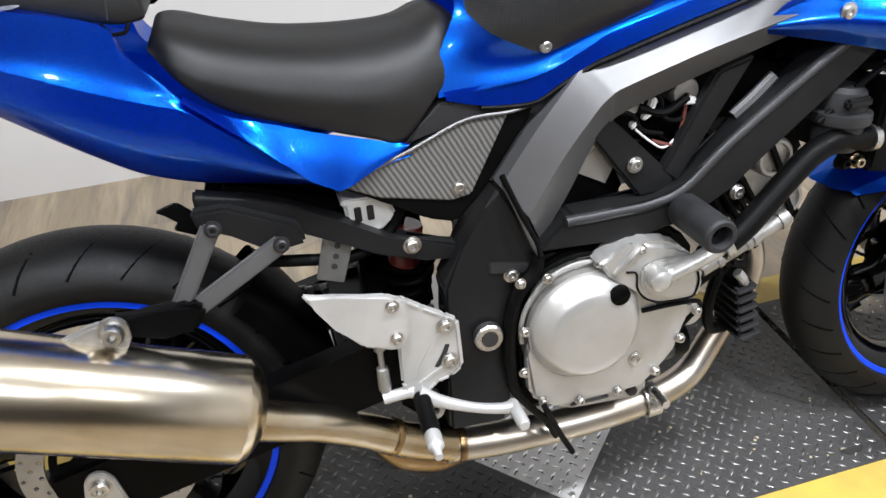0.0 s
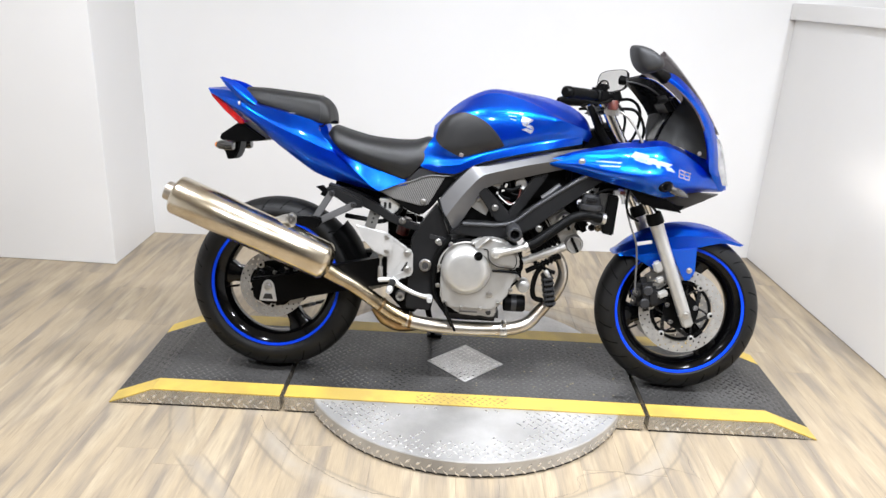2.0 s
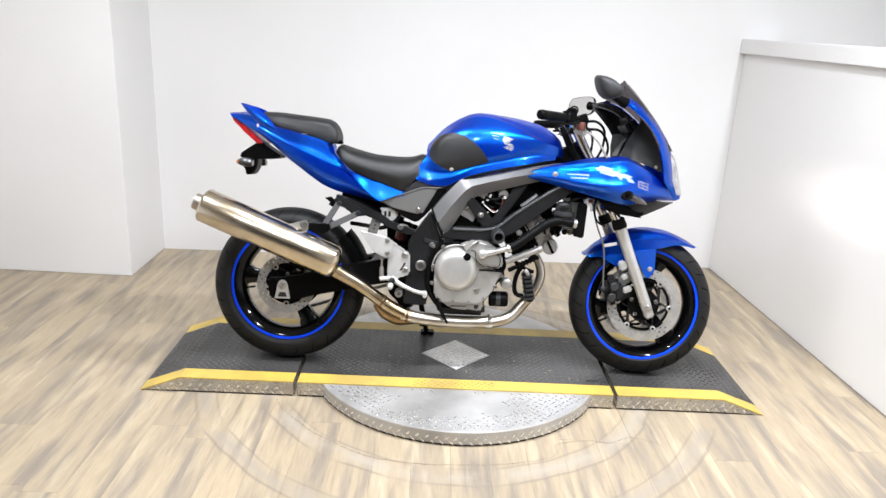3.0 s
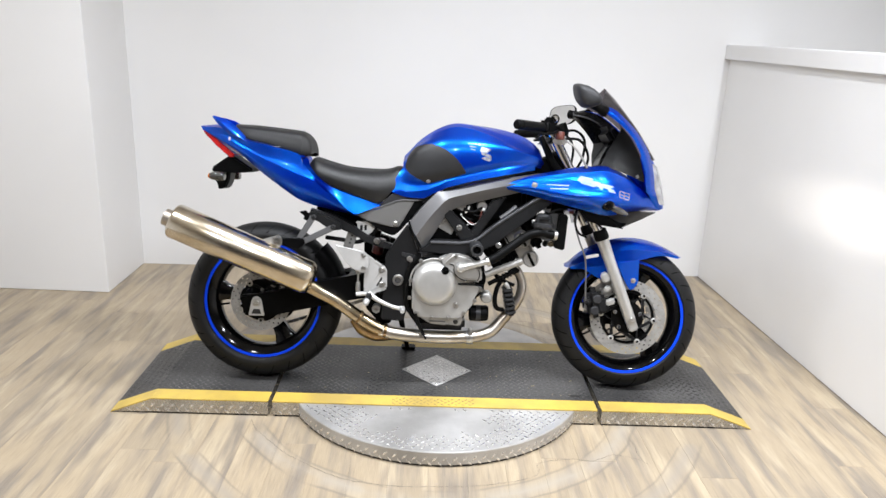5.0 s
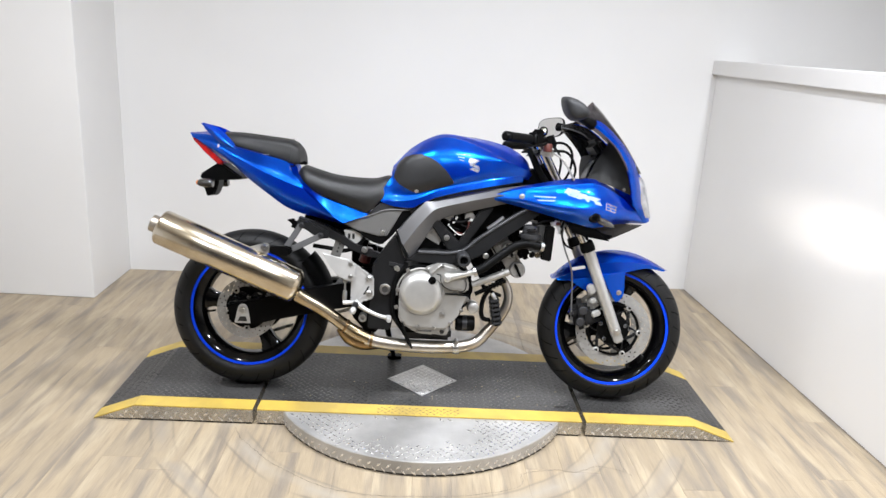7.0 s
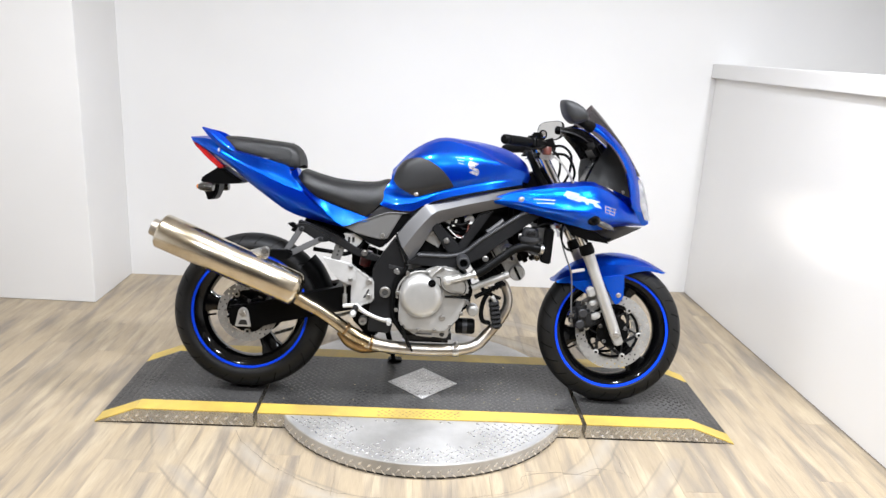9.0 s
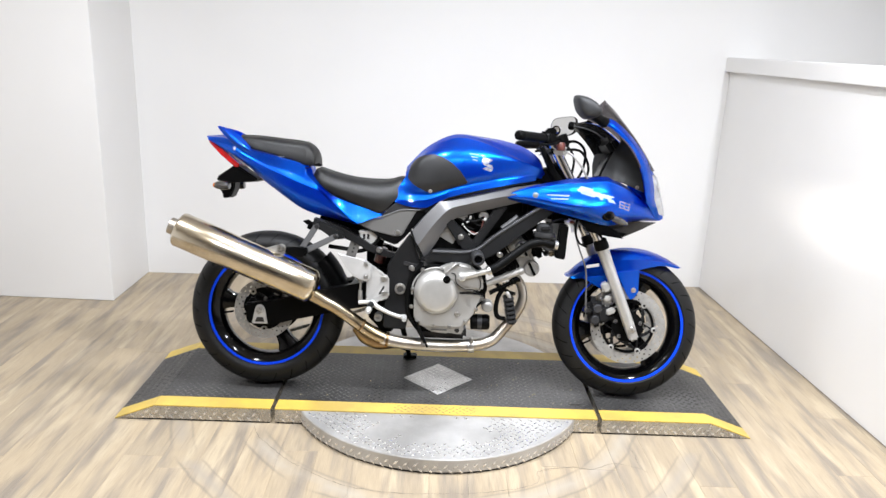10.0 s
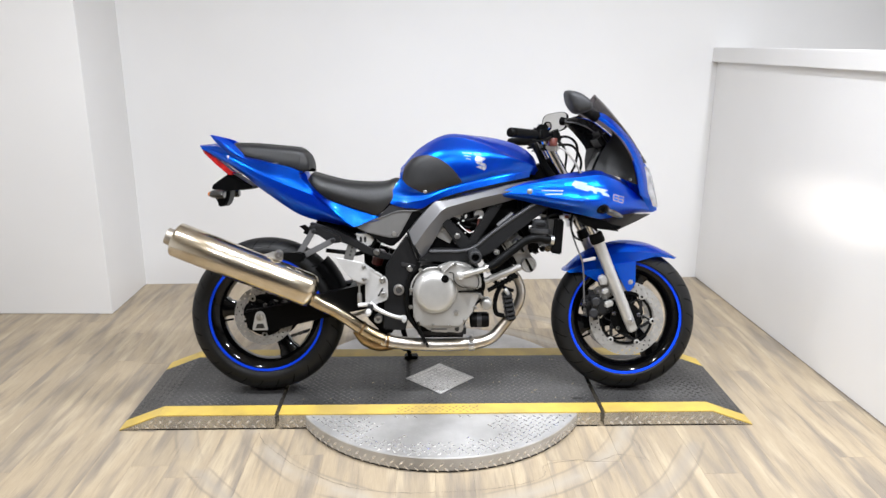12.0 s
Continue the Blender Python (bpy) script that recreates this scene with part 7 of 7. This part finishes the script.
# ---- fairing ----
SIDE = [
    [(0.178, -0.148, 0.7830), (0.291, -0.160, 0.822), (0.387, -0.166, 0.845), (0.443, -0.170, 0.861), (0.495, -0.172, 0.871), (0.584, -0.156, 0.845), (0.678, -0.122, 0.806), (0.756, -0.080, 0.759), (0.830, -0.020, 0.706)],
    [(0.177, -0.149, 0.7820), (0.294, -0.166, 0.812), (0.387, -0.182, 0.826), (0.443, -0.192, 0.838), (0.500, -0.196, 0.844), (0.586, -0.180, 0.822), (0.680, -0.140, 0.788), (0.756, -0.090, 0.746), (0.828, -0.024, 0.704)],
    [(0.177, -0.150, 0.7805), (0.298, -0.168, 0.790), (0.386, -0.192, 0.788), (0.442, -0.206, 0.790), (0.505, -0.214, 0.790), (0.589, -0.198, 0.775), (0.680, -0.148, 0.752), (0.752, -0.095, 0.727), (0.822, -0.030, 0.702)],
    [(0.178, -0.147, 0.7790), (0.285, -0.152, 0.756), (0.365, -0.168, 0.738), (0.432, -0.178, 0.722), (0.512, -0.184, 0.704), (0.584, -0.172, 0.690), (0.665, -0.126, 0.700), (0.735, -0.082, 0.702), (0.812, -0.028, 0.698)],
]
for k, row in ((1, (0.782, 0.810, 0.814, 0.821, 0.824, 0.803, 0.776, 0.740, 0.704)), (2, (0.7805, 0.780, 0.770, 0.764, 0.759, 0.747, 0.734, 0.719, 0.701))):
    SIDE[k] = [(x, y, z) for (x, y, _), z in zip(SIDE[k], row)]
for k, rise in ((0, 1.0), (1, 0.7)):
    SIDE[k] = [(x, y, z + rise * e) for (x, y, z), e in zip(SIDE[k], (0, 0, 0, -0.004, -0.010, 0.022, 0.020, 0.008, 0))]
for k, row in ((0, (0.148, 0.154, 0.160, 0.166, 0.168, 0.152, 0.116, 0.080, 0.020)), (1, (0.149, 0.160, 0.172, 0.181, 0.186, 0.168, 0.129, 0.090, 0.024)),
               (2, (0.150, 0.176, 0.204, 0.222, 0.230, 0.208, 0.157, 0.098, 0.030))):
    SIDE[k] = [(x, -w, z) for (x, y, z), w in zip(SIDE[k], row)]
# the upper edge folds inwards along a crease
FLANGE = [(x, y + e * 2.2, z) for (x, y, z), e in zip(SIDE[0], (0.0, 0.006, 0.011, 0.014, 0.015, 0.015, 0.013, 0.010, 0.003))]
SIDE[0] = [(x, y - 0.004 * min(1, e / 0.01), z - e) for (x, y, z), e in zip(SIDE[0], (0.0, 0.006, 0.011, 0.014, 0.015, 0.015, 0.013, 0.010, 0.003))]
bm = bmesh.new()
both(bm, [FLANGE, SIDE[0]], 60, 6, 0.003)
both(bm, SIDE, 60, 24, 0.003)
side_tree = BVHTree.FromBMesh(bm)
fairing = part_of("side_fairing", bm, BLUE, bike, "glossy metallic blue side fairing", 40)
bm = bmesh.new()
for top, low in (([(0.474, 0.834), (0.522, 0.823)], [(0.460, 0.816), (0.506, 0.806)]), ([(0.470, 0.813), (0.530, 0.800)], [(0.474, 0.807), (0.520, 0.795)]), ([(0.510, 0.818), (0.546, 0.812)], [(0.510, 0.802), (0.538, 0.797)]),
                 ([(0.530, 0.812), (0.556, 0.806)], [(0.542, 0.788), (0.552, 0.786)]), ([(0.556, 0.808), (0.600, 0.797)], [(0.552, 0.795), (0.578, 0.789)]),
                 ([(0.570, 0.793), (0.594, 0.787)], [(0.576, 0.780), (0.604, 0.774)])):
    laid(bm, side_tree, top, low, 0.0009, 8, 5)
part_of("lettering", bm, DECAL, fairing, "white slanted model lettering shapes")
bm = bmesh.new()
for x0, x1, z0, z1 in ((0.624, 0.668, 0.783, 0.770), (0.618, 0.660, 0.763, 0.750), (0.621, 0.664, 0.773, 0.760)):
    laid(bm, side_tree, [(x0, z0), (x1, z1)], [(x0, z0 - 0.003), (x1, z1 - 0.003)], 0.0009, 6, 2)
for x0 in (0.622, 0.641, 0.662):
    laid(bm, side_tree, [(x0, 0.783 - 0.29 * (x0 - 0.622)), (x0 + 0.003, 0.783 - 0.29 * (x0 - 0.622))], [(x0 - 0.004, 0.762 - 0.29 * (x0 - 0.622)), (x0 - 0.001, 0.762 - 0.29 * (x0 - 0.622))], 0.0009, 3, 4)
part_of("lettering", bm, SILVERDECAL, fairing, "outlined pale letter shape")
bm = bmesh.new()
for k in range(2):
    laid(bm, side_tree, [(0.350 + 0.012 * k, 0.798 - 0.013 * k), (0.432 - 0.004 * k, 0.799 - 0.011 * k)], [(0.352 + 0.012 * k, 0.795 - 0.013 * k), (0.426 - 0.004 * k, 0.7945 - 0.011 * k)], 0.0008, 10, 2)
part_of("side_stripe", bm, DECAL, fairing, "thin white side stripes")
bolt("fairing_bolt", 0.309, -0.1755, 0.792, 0.009, bike, BOLT, 0.004)
# front signal on the fairing
bm = bmesh.new()
lathe(bm, [(0, -0.016), (0.014, -0.015), (0.022, -0.008), (0.026, 0.004), (0.026, 0.016)], 24, Matrix.Translation((0.575, -0.206, 0.731)) @ Matrix.Diagonal((1.0, 1, 0.78, 1)))
sig = part_of("front_indicator", bm, GLOSSBLACK, bike, "front turn signal on the fairing")
bm = bmesh.new()
lathe(bm, [(0, -0.042), (0.010, -0.038), (0.016, -0.024), (0.018, -0.004), (0.015, 0.016), (0.009, 0.030), (0, 0.038)], 20, axis_to((0.620, -0.200, 0.712), (0.9, 0.12, -0.33)) @ Matrix.Diagonal((0.62, 0.98, 0.75, 1)))
part_of("lens", bm, GREYLENS, sig, "grey clear signal lens")
# black lower edge of the fairing
for s in (-1, 1):
    bm = bmesh.new()
    plate(bm, [(0.470, 0.712), (0.560, 0.690), (0.600, 0.682), (0.652, 0.640), (0.575, 0.650), (0.510, 0.665)], s * 0.165, s * 0.150, 0.004)
    lip = part_of("chin_panel", bm, PLASTIC, bike, "black lower fairing lip")
    bm = bmesh.new()
    plate(bm, [(0.590, 0.690), (0.690, 0.702), (0.790, 0.700), (0.735, 0.672), (0.660, 0.636)], s * 0.100, s * 0.082, 0.004)
    part_of("chin_wedge", bm, CHIN, lip, "brown-grey plastic wedge below the nose")
bm = bmesh.new()
skin(bm, [[(0.500, -0.16, 0.680), (0.575, -0.155, 0.664), (0.652, -0.14, 0.646)], [(0.620, -0.09, 0.672), (0.665, -0.088, 0.656), (0.690, -0.08, 0.660)], [(0.700, 0.0, 0.690), (0.720, 0.0, 0.682), (0.760, 0.0, 0.690)],
          [(0.620, 0.09, 0.672), (0.665, 0.088, 0.656), (0.690, 0.08, 0.660)], [(0.500, 0.16, 0.680), (0.575, 0.155, 0.664), (0.652, 0.14, 0.646)]], 14, 20, 0.003)
part_of("chin_floor", bm, PLASTIC, bike)
# band from the mirror down beside the screen
BAND = [
    [(0.535, -0.136, 1.092), (0.600, -0.122, 1.076), (0.682, -0.101, 1.008), (0.738, -0.085, 0.938), (0.766, -0.077, 0.872), (0.781, -0.074, 0.808), (0.794, -0.070, 0.756)],
    [(0.537, -0.152, 1.080), (0.594, -0.146, 1.057), (0.667, -0.134, 0.997), (0.718, -0.120, 0.929), (0.745, -0.112, 0.859), (0.756, -0.107, 0.803), (0.766, -0.101, 0.763)],
    [(0.540, -0.150, 1.071), (0.590, -0.149, 1.042), (0.656, -0.142, 0.986), (0.699, -0.134, 0.921), (0.722, -0.127, 0.854), (0.732, -0.124, 0.805), (0.738, -0.118, 0.773)],
]
bm = bmesh.new()
both(bm, BAND, 48, 14, 0.003)
part_of("upper_fairing", bm, BLUE, bike, "blue upper fairing band beside the screen", 40)
# nose between the headlamps, lamp glass
NOSE = [
    [(0.776, 0.0, 0.908), (0.798, 0.0, 0.884), (0.823, 0.0, 0.822), (0.846, 0.0, 0.755), (0.856, 0.0, 0.706)],
    [(0.770, -0.030, 0.906), (0.792, -0.030, 0.878), (0.819, -0.030, 0.818), (0.842, -0.030, 0.752), (0.850, -0.026, 0.706)],
    [(0.743, -0.070, 0.902), (0.758, -0.074, 0.866), (0.781, -0.076, 0.810), (0.805, -0.070, 0.750), (0.823, -0.050, 0.706)],
    [(0.698, -0.108, 0.908), (0.713, -0.104, 0.870), (0.743, -0.098, 0.806), (0.778, -0.082, 0.750), (0.808, -0.058, 0.712)],
]
NOSE = [[(x - 0.006 - 0.05 * (0.9 - z), y, z) for x, y, z in row] for row in NOSE]
bm = bmesh.new()
both(bm, NOSE, 30, 18, 0.003)
part_of("nose_cowl", bm, BLUE, bike, "blue nose cowl between the headlamps", 40)
for s in (-1, 1):
    LENS = [[(0.764, s * 0.022, 0.890), (0.793, s * 0.022, 0.868), (0.818, s * 0.020, 0.806), (0.842, s * 0.018, 0.724)],
            [(0.748, s * 0.056, 0.890), (0.778, s * 0.058, 0.855), (0.803, s * 0.056, 0.796), (0.832, s * 0.044, 0.722)],
            [(0.722, s * 0.086, 0.886), (0.744, s * 0.088, 0.850), (0.772, s * 0.084, 0.794), (0.808, s * 0.062, 0.726)]]
    bm = bmesh.new()
    skin(bm, [[(x + 0.008 - 0.05 * (0.9 - z), y, z) for x, y, z in r] for r in LENS], 24, 14, 0.003)
    part_of("headlamp", bm, CLEAR, bike, "clear pale headlamp lens")
SCR = [
    [(0.581, 0.0, 1.160), (0.629, 0.0, 1.113), (0.701, 0.0, 1.025), (0.760, 0.0, 0.944), (0.795, 0.0, 0.896)],
    [(0.575, -0.050, 1.150), (0.622, -0.055, 1.106), (0.691, -0.058, 1.020), (0.748, -0.055, 0.940), (0.781, -0.050, 0.894)],
    [(0.557, -0.098, 1.122), (0.615, -0.092, 1.094), (0.690, -0.082, 1.015), (0.745, -0.072, 0.940), (0.775, -0.064, 0.894)],
    [(0.540, -0.133, 1.092), (0.603, -0.119, 1.076), (0.683, -0.098, 1.008), (0.738, -0.083, 0.938), (0.760, -0.075, 0.894)],
]
bm = bmesh.new()
both(bm, SCR, 36, 20, 0.0)
part_of("windscreen", bm, SCREEN, bike, "dark tinted windscreen", 50)
for x, y, z in ((0.690, -0.094, 1.002), (0.745, -0.080, 0.926)):
    bolt("screen_screw", x, y - 0.004, z, 0.0042, bike, CHROME, 0.005)
# black inner panels: the cowl round the instruments, the side panel below the band and the strut between them
bm = bmesh.new()
COWL_T = [(0.488, 0.112, 1.080), (0.540, 0.116, 1.086), (0.598, 0.106, 1.068), (0.650, 0.098, 1.026), (0.690, 0.092, 0.976)]
COWL_R = [(0.482, 0.080, 1.063), (0.527, 0.080, 1.057), (0.573, 0.080, 1.040), (0.614, 0.080, 1.009), (0.646, 0.080, 0.978)]
COWL_M = [(0.488, 0.098, 1.060), (0.532, 0.096, 1.038), (0.574, 0.096, 1.008), (0.606, 0.096, 0.970), (0.626, 0.096, 0.930)]
COWL_B = [(0.491, 0.130, 1.063), (0.535, 0.130, 1.019), (0.571, 0.130, 0.974), (0.594, 0.130, 0.927), (0.606, 0.130, 0.866)]
skin(bm, [COWL_T, COWL_R], 30, 5, 0.003)
skin(bm, [COWL_R, COWL_M, COWL_B], 30, 12, 0.003)
part_of("instrument_cowl", bm, COWLBLACK, bike, "black ridged plastic cowl beside the instruments")
bm = bmesh.new()
tube(bm, [(0.484, 0.078, 1.064), (0.527, 0.078, 1.058), (0.573, 0.078, 1.041), (0.614, 0.078, 1.010), (0.646, 0.078, 0.979)], 0.0030, 8, 24)
part_of("panel_rib", bm, FRAME_MID, bike)
bm = bmesh.new()
plate(bm, [(0.623, 0.974), (0.649, 0.992), (0.664, 0.965), (0.622, 0.932), (0.587, 0.862), (0.566, 0.861), (0.583, 0.911), (0.597, 0.940)], -0.04, 0.06, 0.006)
part_of("panel_strut", bm, COWLBLACK, bike, "glossy black bracket below the instruments")
bm = bmesh.new()
SIDE_L = [(0.626, -0.118, 1.006), (0.611, -0.092, 0.968), (0.596, -0.090, 0.940), (0.580, -0.092, 0.908), (0.560, -0.102, 0.866)]
SIDE_M = [(0.618, -0.130, 1.018), (0.634, -0.116, 0.972), (0.640, -0.112, 0.930), (0.630, -0.118, 0.888), (0.630, -0.136, 0.850)]
SIDE_R = [(0.602, -0.138, 1.032), (0.654, -0.135, 0.982), (0.696, -0.128, 0.917), (0.719, -0.121, 0.852), (0.728, -0.118, 0.812)]
skin(bm, [SIDE_L, SIDE_M, SIDE_R], 30, 14, 0.003)
part_of("inner_panel", bm, INNERGREY, bike, "dark grey plastic inner fairing panel")
bolt("panel_screw", 0.694, -0.134, 0.834, 0.005, bike, CHROME, 0.004)
bm = bmesh.new()
skin(bm, [[(0.540, 0.128, 1.088), (0.600, 0.114, 1.070), (0.678, 0.092, 1.002), (0.730, 0.078, 0.935), (0.756, 0.070, 0.872)], [(0.540, 0.140, 1.068), (0.586, 0.138, 1.038), (0.650, 0.132, 0.980), (0.692, 0.124, 0.916), (0.716, 0.118, 0.850)],
          [(0.506, 0.132, 1.062), (0.556, 0.128, 1.026), (0.600, 0.126, 0.976), (0.628, 0.122, 0.916), (0.640, 0.124, 0.856)]], 30, 16, 0.003)
part_of("inner_panel", bm, INNERGREY, bike, "dark grey plastic inner fairing panel")
bm = bmesh.new()
plate(bm, [(0.572, 0.956), (0.566, 0.910), (0.570, 0.862), (0.640, 0.858), (0.640, 0.930), (0.606, 0.962)], 0.078, 0.084, 0.002)
part_of("inner_panel", bm, LINING, bike, "grey plastic lining behind the steering head")
# mirrors: of the right one the shell's flank is seen, of the left one the glass
bm = bmesh.new()
tube(bm, [(0.556, -0.132, 1.070), (0.530, -0.152, 1.082), (0.498, -0.180, 1.100)], [0.022, 0.018, 0.022], 14, 14)
near_mirror = part_of("mirror", bm, PLASTIC, bike, "black fairing-mounted mirror")
bm = bmesh.new()
edge = glide([(0.425, 1.163), (0.456, 1.164), (0.490, 1.150), (0.519, 1.126), (0.527, 1.104), (0.517, 1.089), (0.492, 1.079), (0.464, 1.077), (0.439, 1.099), (0.425, 1.133)], 40, True)
mid = np.mean(edge, axis=0)
rings = []
for size, y in ((0.22, -0.268), (0.50, -0.266), (0.70, -0.260), (0.82, -0.250), (0.90, -0.232), (0.95, -0.208), (0.96, -0.188), (0.90, -0.168), (0.70, -0.156), (0.35, -0.152)):
    rings.append([bm.verts.new((mid[0] + (p[0] - mid[0]) * size, y, mid[1] + (p[1] - mid[1]) * size)) for p in edge])
for a, b in zip(rings, rings[1:]):
    for q in range(40):
        bm.faces.new((a[q], a[(q + 1) % 40], b[(q + 1) % 40], b[q]))
bm.faces.new(rings[0])
bm.faces.new(rings[-1])
part_of("mirror_shell", bm, SLIDER, near_mirror, "dark grey plastic mirror shell", 60)
base, head = Vector((0.552, 0.140, 1.078)), Vector((0.478, 0.275, 1.090))
bm = bmesh.new()
tube(bm, [base, base.lerp(head, 0.5) + Vector((0.008, 0, 0.0)), head + Vector((0.020, -0.04, 0))], [0.022, 0.014, 0.018], 14, 14)
far_mirror = part_of("mirror", bm, PLASTIC, bike, "black fairing-mounted mirror with a blind spot mirror")
face = Vector((-0.74, -0.67, 0.05)).normalized()
side = Vector((0, 0, 1)).cross(face).normalized()
MR = Matrix((side, -face, face.cross(side))).transposed().to_4x4()
MR.translation = head


def mirror_edge(bm, r, h):
    """A rounded rectangle round the glass, scaled by r, h behind its face."""
    out = []
    for q in range(40):
        a = 2 * math.pi * q / 40
        c, w = math.cos(a), math.sin(a)
        out.append(bm.verts.new(MR @ Vector((0.066 * r * math.copysign(abs(c) ** 0.55, c) + 0.006 * w * r, h, 0.041 * r * math.copysign(abs(w) ** 0.55, w)))))
    return out


bm = bmesh.new()
rings = [mirror_edge(bm, r, h) for r, h in ((0.2, 0.046), (0.5, 0.040), (0.8, 0.025), (0.96, 0.008), (1.0, -0.003), (0.99, -0.008), (0.94, -0.0065))]
for a, b in zip(rings, rings[1:]):
    for q in range(40):
        bm.faces.new((a[q], a[(q + 1) % 40], b[(q + 1) % 40], b[q]))
bm.faces.new(rings[0])
part_of("mirror_shell", bm, PLASTIC, far_mirror, "black plastic mirror shell")
bm = bmesh.new()
bm.faces.new(mirror_edge(bm, 0.955, -0.0068))
part_of("mirror_glass", bm, MIRROR, far_mirror, "clear mirror glass", 0)
bm = bmesh.new()
SPOT = MR @ Matrix.Translation((-0.036, 0, -0.016))
lathe(bm, [(0, -0.0115), (0.010, -0.0105), (0.019, -0.0075), (0.021, -0.0062)], 28, SPOT)
part_of("blind_spot_mirror", bm, MIRROR, far_mirror, "small round blind spot mirror")
bm = bmesh.new()
lathe(bm, [(0.0195, -0.0072), (0.0195, -0.0105), (0.0222, -0.0105), (0.0222, -0.0060)], 28, SPOT)
part_of("spot_rim", bm, PLASTIC, far_mirror)

bm = bmesh.new()
box(bm, (0.545, -0.142, 0.531), (0.050, 0.004, 0.012), 0.0015, Matrix.Rotation(radians(-12), 4, "Y"))
part_of("hose_clamp", bm, BRACKET, bike, "pale hose clamp on the fork leg")
bm = bmesh.new()
tube(bm, [(-0.560, -0.104, 0.868), (-0.556, -0.106, 0.858), (-0.540, -0.106, 0.857), (-0.534, -0.103, 0.866)], 0.0022, 6, 14)
part_of("helmet_hook", bm, ENGINE_BLACK, bike, "small wire helmet hook")

# ---- the floor's planks ----


def plank_mesh(length):
    bm = bmesh.new()
    box(bm, (0, 0, -0.004), (0.1297, length - 0.0005, 0.008), 0.0003, seg=1)
    me = bpy.data.meshes.new("plank")
    bm.to_mesh(me)
    bm.free()
    me.materials.append(PLANK)
    return me


plank_sizes = {}
rng = random.Random(5)
for i in range(48):
    px = -3.235 + i * 0.13
    y0 = -7.6 - rng.random() * 1.1
    while y0 < 1.62:
        y1 = y0 + 1.22
        a, b = max(y0, -7.58), min(y1, 1.66)
        a, b = round(a, 2), round(b, 2)
        if b - a > 0.05:
            size = round(b - a, 2)
            if size not in plank_sizes:
                plank_sizes[size] = plank_mesh(size)
            ob = new("plank", plank_sizes[size])
            ob.parent = floor
            ob.location = (px, (a + b) / 2, 0)
        y0 = y1
